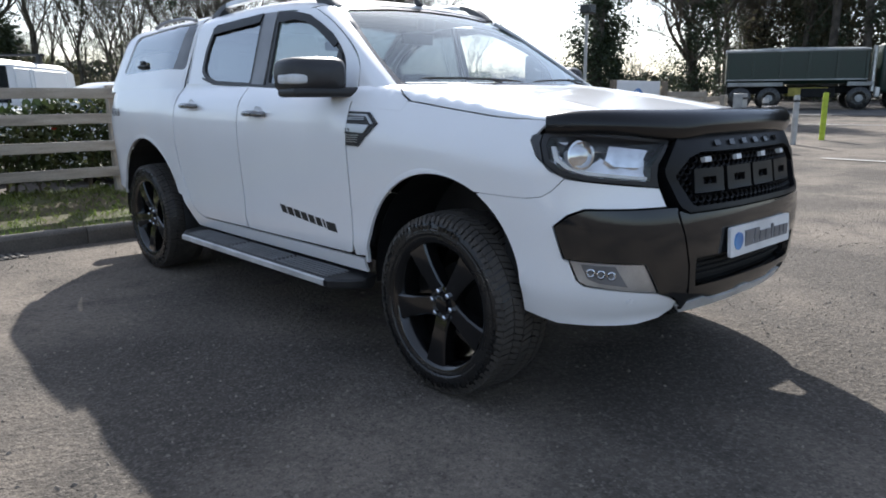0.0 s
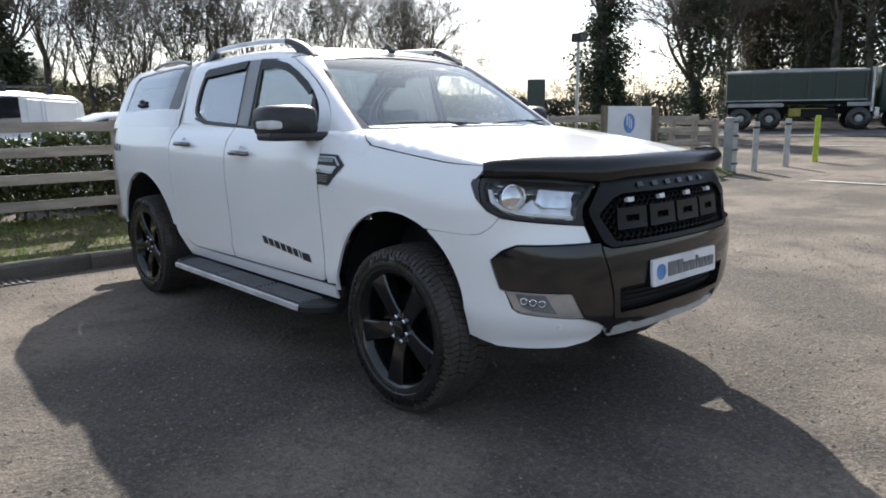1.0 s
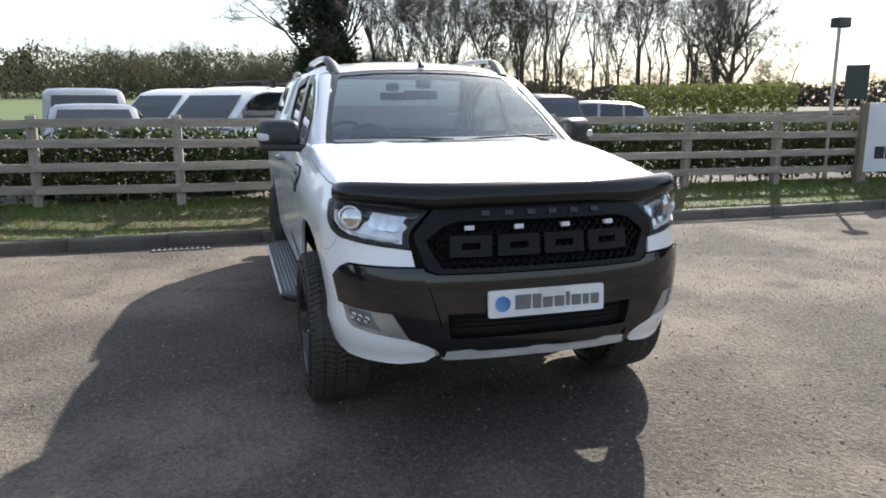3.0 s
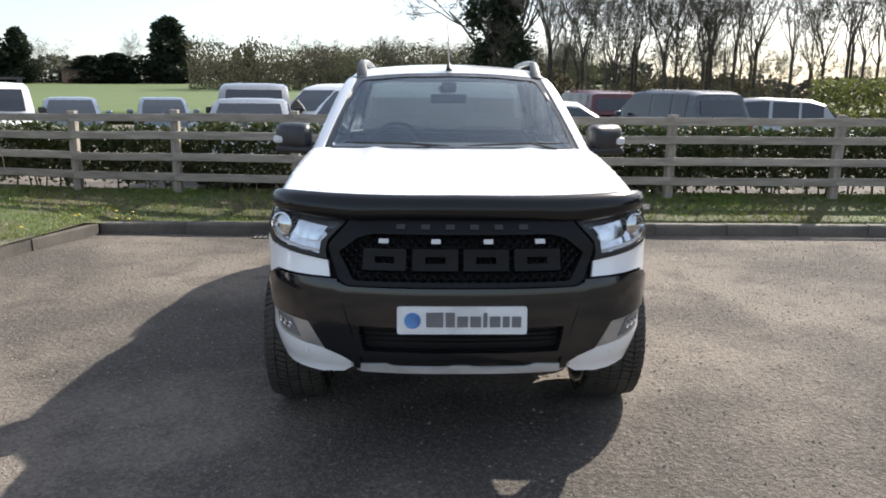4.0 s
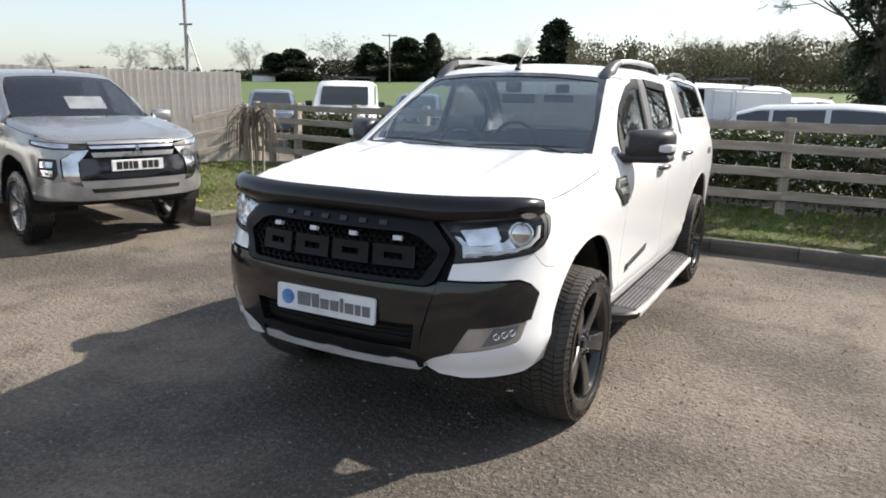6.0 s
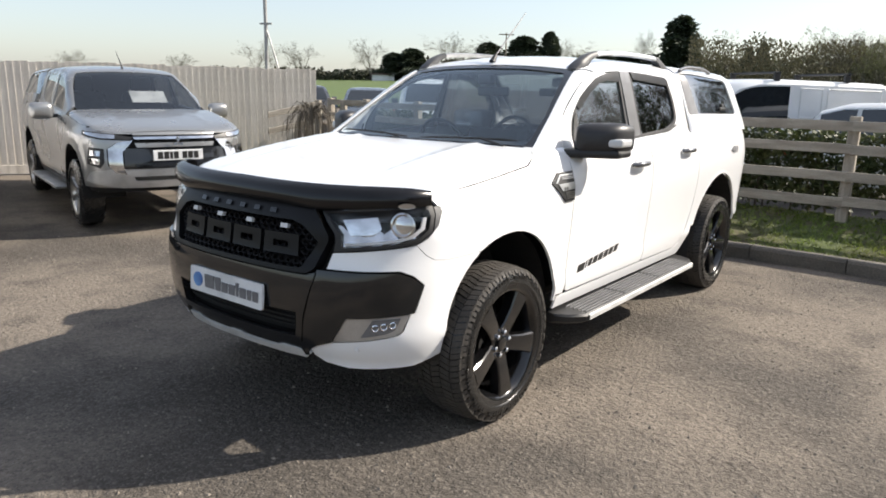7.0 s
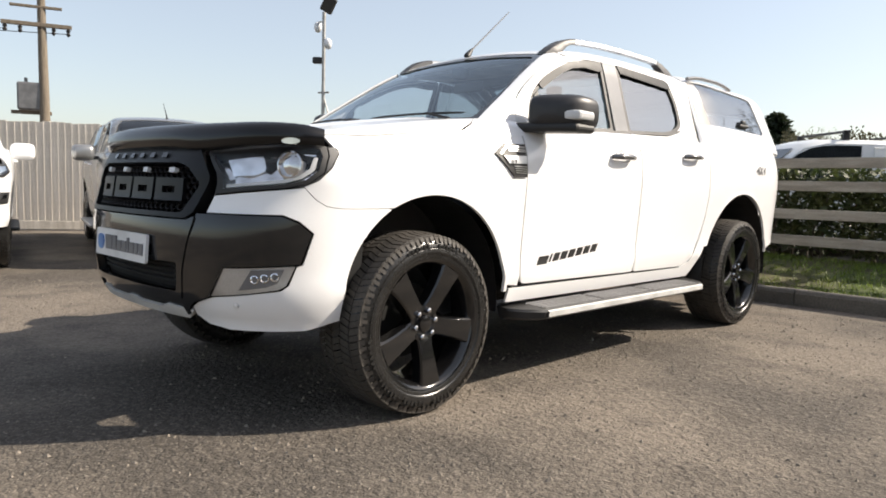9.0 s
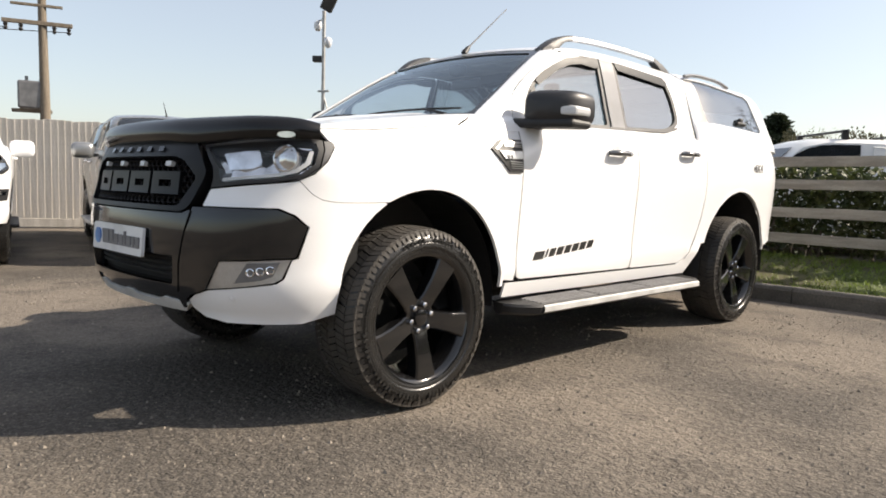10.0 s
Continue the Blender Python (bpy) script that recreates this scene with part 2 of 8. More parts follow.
    "dark_pane": glass_mat("dark car glass", (0.7, 0.75, 0.78), 0.6, ior=2.0),
    "screen": glass_mat("laminated windscreen glass", (0.84, 0.93, 0.98), 0.95, ior=2.25, shine=(0.84, 0.94, 1.0)),
    "privacy": glass_mat("tinted car glass", (0.6, 0.63, 0.66), 0.6, ior=3.9),
    "lens": glass_mat("clear lamp lens", (1, 1, 1), 0.95, ior=1.4),
    "bowl": mat("silvered lamp bowl", (0.82, 0.84, 0.87), 0.14, 0.92, vary=0.06, scale=14, fine=90),
    "brick": mat("far brick wall", (0.30, 0.18, 0.12), 0.9, vary=0.2, scale=2, fine=20),
    "slate": mat("far roof tile", (0.14, 0.10, 0.085), 0.9, vary=0.2, scale=2, fine=20),
}


def thin_leaf(m, share):
    """Lets part of the light through, as thin leaves do."""
    n, l = m.node_tree.nodes, m.node_tree.links
    b, out = n["Principled BSDF"], n["Material Output"]
    tr, mx = n.new("ShaderNodeBsdfTranslucent"), n.new("ShaderNodeMixShader")
    src = b.inputs["Base Color"].links[0].from_socket
    l.new(src, tr.inputs["Color"])
    mx.inputs[0].default_value = share
    l.new(b.outputs[0], mx.inputs[1])
    l.new(tr.outputs[0], mx.inputs[2])
    l.new(mx.outputs[0], out.inputs[0])


# the pale far twigs pass light too, so backlit crowns stay hazy
for key, share in (("leaf", 0.3), ("leaf_dark", 0.2), ("leaf_young", 0.45), ("grass", 0.4), ("conifer", 0.25), ("twig_far_haze", 0.35), ("twig_mid_haze", 0.35)):
    thin_leaf(M[key], share)


# ---- mesh helpers ----
def mesh_object(name, bm, material, smooth=None):
    """A bmesh linked as one mesh object."""
    me = bpy.data.meshes.new(name)
    bm.to_mesh(me)
    bm.free()
    me.materials.append(M[material] if isinstance(material, str) else material)
    if smooth is not None:
        me.shade_smooth()
        if smooth < 180:
            me.set_sharp_from_angle(angle=radians(smooth))
    return new(name, me)


def part(name, bm, material, parent, label="", smooth=None):
    ob = mesh_object(name, bm, material, smooth)
    ob.parent = parent
    if label:
        tagged(ob, label)
    return ob


def thing(name, label, category, group="", kind="", m=None):
    ob = new(name)
    ob.empty_display_size = 0.2
    if m is not None:
        ob.matrix_world = m
    return tagged(ob, label, category, group, kind)


def box(bm, x0, x1, y0, y1, z0, z1, bevel=0.0, m=None):
    """A box with bevelled edges added to bm."""
    r = bmesh.ops.create_cube(bm, size=1.0)
    vs = r["verts"]
    for v in vs:
        v.co = Vector(((x0 + x1) / 2 + v.co.x * (x1 - x0), (y0 + y1) / 2 + v.co.y * (y1 - y0), (z0 + z1) / 2 + v.co.z * (z1 - z0)))
    if bevel:
        es = list({e for v in vs for e in v.link_edges})
        r2 = bmesh.ops.bevel(bm, geom=es, offset=bevel, segments=2, profile=0.5, affect="EDGES", clamp_overlap=True)
        vs = r2["verts"]
    if m is not None:
        bmesh.ops.transform(bm, matrix=m, verts=list(vs))
    return vs


def tube(bm, pts, radii, sides=8, cap=True):
    """A tapered tube along points."""
    pts = [Vector(p) for p in pts]
    if not hasattr(radii, "__len__"):
        radii = [radii] * len(pts)
    rings, side = [], None
    for i, p in enumerate(pts):
        d = (pts[min(i + 1, len(pts) - 1)] - pts[max(i - 1, 0)]).normalized()
        if side is None:
            side = d.cross(Vector((0, 0, 1)) if abs(d.z) < 0.9 else Vector((1, 0, 0))).normalized()
        side = (side - d * side.dot(d)).normalized()
        up = d.cross(side)
        rings.append([bm.verts.new(p + (side * math.cos(a) + up * math.sin(a)) * radii[i]) for a in (2 * math.pi * k / sides for k in range(sides))])
    for a, b in zip(rings, rings[1:]):
        for k in range(sides):
            bm.faces.new((a[k], a[(k + 1) % sides], b[(k + 1) % sides], b[k]))
    if cap:
        bm.faces.new(rings[0][::-1])
        bm.faces.new(rings[-1])


def lathe(bm, profile, n=48, axis="x", at=(0, 0, 0), closed=False):
    """A profile of (offset along the axis, radius) turned round it."""
    rings = []
    for k in range(n):
        a = 2 * math.pi * k / n
        c, s = math.cos(a), math.sin(a)
        ring = []
        for d, r in profile:
            co = (d, r * c, r * s) if axis == "x" else (r * c, r * s, d) if axis == "z" else (r * c, d, r * s)
            ring.append(bm.verts.new(Vector(co) + Vector(at)))
        rings.append(ring)
    m = len(profile)
    for k in range(n):
        a, b = rings[k], rings[(k + 1) % n]
        for i in range(m if closed else m - 1):
            j = (i + 1) % m
            bm.faces.new((a[i], a[j], b[j], b[i]))


def text_mesh(body, size, extrude=0.002):
    """A mesh of lettering in the built-in font, in its own xy plane, centred."""
    cu = bpy.data.curves.new("letters", "FONT")
    cu.body, cu.size, cu.extrude, cu.align_x, cu.align_y = body, size, extrude, "CENTER", "CENTER"
    ob = new("letters", cu)
    bpy.context.view_layer.update()
    me = bpy.data.meshes.new_from_object(ob.evaluated_get(bpy.context.evaluated_depsgraph_get()))
    bpy.data.objects.remove(ob)
    return me


def tri_fill(outline, holes=(), step=0.08, margin=0.35):
    """A 2D polygon with holes as points and triangles, with inner points on a grid."""
    from mathutils.geometry import delaunay_2d_cdt
    loops = [list(outline), *[list(h) for h in holes]]
    verts, edges = [], []
    for lp in loops:
        dense = []
        for a, b in zip(lp, lp[1:] + lp[:1]):
            k = max(1, int(math.dist(a, b) / step))
            dense += [(a[0] + (b[0] - a[0]) * i / k, a[1] + (b[1] - a[1]) * i / k) for i in range(k)]
        s = len(verts)
        verts += dense
        edges += [(s + i, s + (i + 1) % len(dense)) for i in range(len(dense))]

    def inside(p, lp):
        c = False
        for (x1, y1), (x2, y2) in zip(lp, lp[1:] + lp[:1]):
            if (y1 > p[1]) != (y2 > p[1]) and p[0] < (x2 - x1) * (p[1] - y1) / (y2 - y1) + x1:
                c = not c
        return c

    def within(p):
        return inside(p, loops[0]) and not any(inside(p, h) for h in loops[1:])

    edge_pts = np.array(verts)
    u0, v0 = edge_pts.min(0)
    u1, v1 = edge_pts.max(0)
    nu, nv = max(1, int((u1 - u0) / step)), max(1, int((v1 - v0) / step))
    for i in range(nu + 1):
        for j in range(nv + 1):
            p = (u0 + (u1 - u0) * (i + 0.5 * (j % 2)) / (nu + 0.5), v0 + (v1 - v0) * j / nv)
            if within(p) and np.hypot(*(edge_pts - p).T).min() > step * margin:
                verts.append(p)
    out = delaunay_2d_cdt([Vector(v) for v in verts], edges, [], 0, 1e-6)
    pts = [tuple(v) for v in out[0]]
    tris = [f for f in out[2] if within(tuple(sum(pts[i][k] for i in f) / len(f) for k in (0, 1)))]
    return pts, tris

# ---- ground, kerb, grass, field ----
def bank(x, y):
    """Height of the verge between kerb and fence and behind it."""
    t = min(1.0, max(0.0, (y - 4.6) / 1.1))
    return 0.125 + 0.17 * t * t * (3 - 2 * t)


def rise(x):
    """The ground climbs gently from the entrance to the road."""
    return 0.026 * min(max(0.0, x - 8.0), 40.0)


def swell(x, y):
    """The overflow car park behind the hedge lies a little higher."""
    return 0.016 * min(max(0.0, y - 9.0), 18.0) * min(1.0, max(0.0, (14.0 - x) / 4.0))


bm = bmesh.new()
ring = [0, 3, 6, 9, 12, 15, 18, 22, 26, 30, 35, 40, 46, 54, 64, 80, 120, 200, 400, 900, 2500]
prev = None
for r in ring[1:]:
    row = [bm.verts.new((r * math.cos(a), r * math.sin(a), rise(r * math.cos(a)) + swell(r * math.cos(a), r * math.sin(a)))) for a in (2 * math.pi * k / 64 for k in range(64))]
    if prev is None:
        bm.faces.new(row)
    else:
        for k in range(64):
            bm.faces.new((prev[k], prev[(k + 1) % 64], row[(k + 1) % 64], row[k]))
    prev = row
ground = tagged(mesh_object("ground", bm, "asphalt"), "worn dusty tarmac car park with loose grit", "ground", kind="structure")


def sheet(name, outline, zf, material, label, category, step=0.4, kind="structure"):
    pts, tris = tri_fill(outline, step=step)
    bm = bmesh.new()
    vs = [bm.verts.new((x, y, zf(x, y))) for x, y in pts]
    for t in tris:
        bm.faces.new([vs[i] for i in t])
    bmesh.ops.recalc_face_normals(bm, faces=bm.faces)
    if sum(f.normal.z for f in bm.faces) < 0:
        bmesh.ops.reverse_faces(bm, faces=bm.faces)
    return tagged(mesh_object(name, bm, material, 180), label, category, kind=kind)


VERGE = [(-3.95, 4.62), (-4.5, 2.72), (-6.0, 3.1), (-10.4, 4.0), (-8.6, 6.6), (-7.0, 7.25), (-3.6, 6.5), (1.4, 6.35), (12.0, 6.2), (12.6, 5.4), (12.2, 4.75), (11.2, 4.62)]


def verge_z(x, y):
    if x < -4.0:
        t = min(1.0, max(0.0, (y - 2.8) / 3.4))
        return 0.125 + 0.15 * t
    return bank(x, y)


verge = sheet("grass_verge", VERGE, lambda x, y: verge_z(x, y) - 0.01 + 0.012 * noise.noise((x * 2.3, y * 2.3, 0)), "soil", "mossy turf verge between kerb and post-and-rail fence", "grass verge", 0.3)
field = sheet("field", [(-160, 32), (-70, 26), (0, 30), (16, 34), (30, 60), (45, 210), (-260, 210)], lambda x, y: 0.34 + 0.0315 * (y - 26) + rise(x) * 0.3, "field", "bright green crop field behind the car park", "field", 12)

sheet("rough_grass", [(24, 44), (40, 36), (70, 44), (260, 120), (260, 210), (47, 210), (32, 60)], lambda x, y: 0.2 + rise(x), "soil", "dull rough grass beyond the road hedge", "rough grass", 14)

# ---- post-and-rail fence ----
def fence_y(x):
    return 5.85 - 0.012 * (x - 1.4)


FENCE = [(x, fence_y(x)) for x in (12.05, 10.35, 8.70, 7.00, 5.35, 3.70 - 0.6, 1.42, -0.25, -1.92)] + [(-3.60, 6.12), (-5.15, 6.5), (-6.75, 6.9), (-8.0, 7.2)]
post_bm = bmesh.new()
box(post_bm, -0.055, 0.055, -0.055, 0.055, -0.3, 1.09, 0.01)
post_me = mesh_object("post", post_bm, "post")
post_mesh = post_me.data
bpy.data.objects.remove(post_me)
rng = random.Random(4)


def rail_object(a, b, z, parent, dz=0.0):
    """One sawn rail between two points."""
    bm = bmesh.new()
    a, b = Vector((*a, 0)), Vector((*b, 0))
    d = b - a
    n = max(2, int(d.length / 0.25))
    k = rng.random() * 50
    m = Matrix.Translation((a + b) / 2) @ Matrix.Rotation(math.atan2(d.y, d.x), 4, "Z")
    rings = []
    for i in range(n + 1):
        t = i / n - 0.5
        zz = z + dz * t + 0.006 * noise.noise((i * 0.4, k, 0))
        yy = 0.004 * noise.noise((i * 0.4, k, 9))
        h, w = 0.052 + 0.003 * noise.noise((i, k, 3)), 0.019
        rings.append([bm.verts.new(Vector((t * d.length, yy + sy * w, zz + sz * h))) for sy, sz in ((-1, -0.9), (-0.8, -1), (0.8, -1), (1, -0.9), (1, 0.9), (0.8, 1), (-0.8, 1), (-1, 0.9))])
    for r0, r1 in zip(rings, rings[1:]):
        for j in range(8):
            bm.faces.new((r0[j], r0[(j + 1) % 8], r1[(j + 1) % 8], r1[j]))
    bm.faces.new(rings[0][::-1])
    bm.faces.new(rings[-1])
    bmesh.ops.recalc_face_normals(bm, faces=bm.faces)
    ob = part("rail", bm, "rail", parent)
    ob.matrix_local = m
    return ob


def post_and_rail(points, zf, label, heights=(1.0, 0.755, 0.475, 0.205), skip=()):
    fence = thing("post_and_rail_fence", label, "fence")
    for i, (x, y) in enumerate(points):
        ob = new("post", post_mesh)
        ob.parent = fence
        ob.matrix_local = pose(x, y, zf(x, y) + rng.uniform(-0.012, 0.012), rng.uniform(-1, 1), rng.uniform(-1.2, 1.2), rng.uniform(-4, 4))
    for i, (a, b) in enumerate(zip(points, points[1:])):
        if i in skip:
            continue
        a2, b2 = (a[0], a[1] - 0.075), (b[0], b[1] - 0.075)
        for h in heights:
            za, zb = zf(*a) + h, zf(*b) + h
            rail_object(a2, b2, (za + zb) / 2 + rng.uniform(-0.008, 0.008), fence, zb - za)
    return fence


post_and_rail(FENCE, lambda x, y: verge_z(x, min(y, 6.2)) + 0.015, "weathered grey four-rail timber fence standing on the turf verge")

# ---- kerbs ----
def kerb_run(points, height=0.135, label="row of weathered concrete kerb stones along the turf"):
    kerb = tagged(new("kerb"), label, "kerb", kind="structure")
    r = random.Random(8)
    for a, b in zip(points, points[1:]):
        a, b = Vector((*a, 0)), Vector((*b, 0))
        n = max(1, round((b - a).length / 0.91))
        for i in range(n):
            p, q = a.lerp(b, i / n), a.lerp(b, (i + 1) / n)
            half = (q - p).length / 2 - 0.004
            bm = bmesh.new()
            h = height + r.uniform(-0.006, 0.006)
            prof = [(-0.0, -0.1), (-0.0, h - 0.03), (0.012, h - 0.008), (0.03, h), (0.125, h), (0.125, -0.1)]
            rings = [[bm.verts.new((t * half, y + 0.003 * r.uniform(-1, 1), z + (0.003 * r.uniform(-1, 1) if z > 0 else 0))) for y, z in prof] for t in (-1, -0.5, 0, 0.5, 1)]
            for g, w in zip(rings, rings[1:]):
                for j in range(5):
                    bm.faces.new((g[j], w[j], w[j + 1], g[j + 1]))
            bm.faces.new(rings[0])
            bm.faces.new(rings[-1][::-1])
            bmesh.ops.recalc_face_normals(bm, faces=bm.faces)
            ob = part("kerb_stone", bm, "kerb", kerb)
            d = q - p
            ob.matrix_local = Matrix.Translation((p + q) / 2) @ Matrix.Rotation(math.atan2(d.y, d.x), 4, "Z") @ pose(0, r.uniform(-0.006, 0.006), 0, 0, 0, r.uniform(-0.4, 0.4))
    return kerb


kerb_run([(-4.0, 4.56), (0, 4.55), (6.0, 4.58), (10.9, 4.60), (11.8, 4.72), (12.4, 5.1), (12.75, 5.6)])
kerb_run([(-10.4, 4.0), (-6.0, 3.02), (-4.55, 2.66)], 0.15, "low mossy kerb along the corner of the turf")
kerb_run([(-4.52, 2.66), (-3.98, 4.5)], 0.15, "short broken kerb at the parking bay's edge")

# drain
drain = thing("drain_grating", "rusty slotted drain grating beside the kerb", "drain", m=pose(-1.85, 4.40, 0.004, 0, 0, 1))
bm = bmesh.new()
box(bm, -0.32, 0.32, -0.11, 0.11, -0.02, 0.003, 0.003)
part("frame", bm, "void", drain, "dark iron frame")
for i in range(11):
    bm = bmesh.new()
    box(bm, -0.30 + i * 0.056, -0.27 + i * 0.056, -0.10, 0.10, 0.0, 0.010, 0.002)
    part("bar", bm, "kerb", drain)

# ---- boarded fence ----
WF = [(-7.95, 6.75), (-12.4, -1.2), (-14.5, -5.0)]
board_fence = thing("boarded_fence", "tall silvered close-board timber fence", "fence")
bm = bmesh.new()
box(bm, 0, 0.125, -0.011, 0.011, 0, 1.0, 0.003)
bo = mesh_object("board", bm, "board")
board_mesh = bo.data
bpy.data.objects.remove(bo)
rng = random.Random(12)
for a, b in zip(WF, WF[1:]):
    a, b = Vector((*a, 0)), Vector((*b, 0))
    d = b - a
    n = int(d.length / 0.112)
    yaw = math.degrees(math.atan2(d.y, d.x))
    for i in range(n):
        p = a.lerp(b, i / n)
        ob = new("board", board_mesh)
        ob.parent = board_fence
        ob.matrix_local = pose(p.x, p.y, 0.16, 0, rng.uniform(-0.25, 0.25), yaw - 4 + rng.uniform(-1.5, 1.5)) @ Matrix.Diagonal((rng.uniform(0.95, 1.04), 1, 1.74 + rng.uniform(-0.015, 0.015), 1))
    bm = bmesh.new()
    box(bm, 0, d.length, -0.02, 0.02, 0.02, 0.17, 0.004, pose(a.x, a.y, 0, 0, 0, yaw))
    part("gravel_board", bm, "board", board_fence, "lower gravel board")
    for h in (0.45, 1.05, 1.65):
        bm = bmesh.new()
        box(bm, 0, d.length, 0.03, 0.10, h - 0.04, h + 0.04, 0.004, pose(a.x, a.y, 0, 0, 0, yaw + 180) @ pose(-d.length, 0, 0))
        part("back_rail", bm, "rail", board_fence, "rear rail")
# rails that meet the boarded fence
short = thing("fence_return", "short timber fence return beside the boards", "fence")
for i, (x, y) in enumerate(((-7.75, 6.62), (-7.45, 7.0))):
    ob = new("post", post_mesh)
    ob.parent = short
    ob.matrix_local = pose(x, y, 0.24, 0, 0, 20)
for h in (1.15, 0.85, 0.55):
    rail_object((-8.1, 5.7), (-7.75, 6.55), h, short, 0.2)

# ---- sign on the fence ----
SX0, SX1 = 8.52, 10.08
sign = thing("sign_board", "white dealer sign board with a round blue emblem", "sign")
bm = bmesh.new()
yb = fence_y(9.5) - 0.13
box(bm, SX0, SX1, yb - 0.02, yb, 0.45, 1.56, 0.004)
part("board", bm, "sign", sign)
bm = bmesh.new()
lathe(bm, [(-0.006, 0.0), (-0.006, 0.19), (0.0, 0.19)], 32, "y", ((SX0 + SX1) / 2, yb - 0.02, 1.23))
part("emblem", bm, "blue", sign, "round blue emblem", smooth=30)
bm = bmesh.new()
for dx, dz, w, h in ((-0.10, 1.20, 0.035, 0.18), (-0.02, 1.15, 0.03, 0.22), (0.05, 1.12, 0.03, 0.20)):
    x = (SX0 + SX1) / 2 + dx
    box(bm, x, x + w, yb - 0.030, yb - 0.024, dz, dz + h, 0.001)
part("emblem_bars", bm, "sign", sign, "white bars across the emblem")
x = SX0 + 0.24
for w, h in ((0.20, 0.20), (0.105, 0.20), (0.125, 0.145), (0.125, 0.145), (0.045, 0.20), (0.125, 0.145), (0.075, 0.145), (0.105, 0.145)):
    bm = bmesh.new()
    box(bm, x, x + w, yb - 0.026, yb - 0.02, 0.66, 0.66 + h, 0.001)
    part("sign_bar", bm, "dark_ink", sign, "plain black bar")
    x += w + 0.022
for x in (8.42, 10.18):
    bm = bmesh.new()
    box(bm, x - 0.06, x + 0.06, yb - 0.10, yb - 0.02, 0.1, 1.56, 0.01)
    part("sign_post", bm, "tar_pole", sign, "dark timber post")

# ---- lamp posts, box sign ----
lamp = thing("floodlight_post", "grey steel post with a small floodlight", "floodlight", m=pose(8.30, fence_y(8.3) + 0.35, 0.25))
bm = bmesh.new()
tube(bm, [(0, 0, -0.2), (0, 0, 2.55)], 0.03, 10)
part("pole", bm, "pole", lamp, smooth=60)
bm = bmesh.new()
box(bm, -0.13, 0.13, -0.11, 0.07, 2.50, 2.66, 0.015)
part("lamp_head", bm, "plastic", lamp, "dark lamp housing")
bm = bmesh.new()
box(bm, -0.11, 0.11, -0.118, -0.108, 2.52, 2.64, 0.003)
part("lamp_glass", bm, "lens", lamp, "clear lamp glass")
rear_sign = thing("road_sign_back", "dark back of a tall board on two posts", "sign", m=pose(22.0, 19.0, 0, 0, 0, -45))
bm = bmesh.new()
box(bm, -0.40, 0.40, -0.03, 0.03, 1.75, 3.05, 0.01)
part("board", bm, "lorry_green", rear_sign)
for x in (-0.25, 0.25):
    bm = bmesh.new()
    tube(bm, [(x, 0.05, 0), (x, 0.05, 3.0)], 0.04, 8)
    part("post", bm, "pole", rear_sign)

# ---- bollards by the entrance ----
for x, y, material, label, h in ((12.9, 4.72, "pole", "grey steel bollard with a capped top", 1.10), (14.3, 4.62, "pole", "grey steel bollard with a capped top", 1.12), (15.9, 4.58, "yellow", "yellow-green bollard beside the entrance", 1.14)):
    b = thing("bollard", label, "bollard", group="bollards at the entrance", m=pose(x, y, rise(x)))
    bm = bmesh.new()
    tube(bm, [(0, 0, -0.2), (0, 0, h - 0.06), (0, 0, h)], [0.065, 0.065, 0.055], 14)
    part("post", bm, material, b, smooth=50)
    bm = bmesh.new()
    tube(bm, [(0, 0, h - 0.16), (0, 0, h - 0.11)], 0.067, 14, cap=False)
    part("band", bm, "yellow" if material == "yellow" else "plastic", b, "thin band")
end = thing("gate_post", "pale grey square gate post with hinges", "gate post", m=pose(12.3, 5.0, 0.1))
bm = bmesh.new()
box(bm, -0.11, 0.11, -0.11, 0.11, -0.2, 1.22, 0.015)
part("post", bm, "pole", end)
for z in (0.2, 0.5, 0.8, 1.1):
    bm = bmesh.new()
    box(bm, -0.13, 0.13, -0.125, -0.11, z, z + 0.04, 0.003)
    part("hinge", bm, "plastic", end, "dark hinge plate")
# roadside rails beyond the hedge
post_and_rail([(11.0, 13.5), (13.2, 13.0), (15.4, 12.6), (17.6, 12.2), (19.8, 11.8)], lambda x, y: 0.15 + rise(x), "pale timber rail fence beside the road", heights=(1.0, 0.7, 0.4))
post_and_rail([(12.25, 5.35), (12.6, 6.6), (13.0, 7.9), (13.6, 9.4)], lambda x, y: 0.22, "timber fence turning in along the entrance", heights=(1.0, 0.75, 0.48, 0.2))

# road and its lines
road = sheet("road", [(17.5, 40), (24.5, 40), (27, 20), (29.5, 5), (33, -30), (26, -30), (21.8, 5), (19.5, 20)], lambda x, y: 0.03 + rise(x + 6.0), "road", "grey asphalt road passing the entrance", "road", 2.5)
road.location = (6.0, 0, 0)
for pts in ([(11.6, 3.0), (11.5, -2.5), (11.4, -2.5), (11.5, 3.0)], [(21.5, 9.0), (24.0, -10.0), (23.85, -10.0), (21.35, 9.0)]):
    sheet("line_marking", pts, lambda x, y: 0.02 + rise(x), "paint_line", "worn white painted line", "line marking", 0.6)

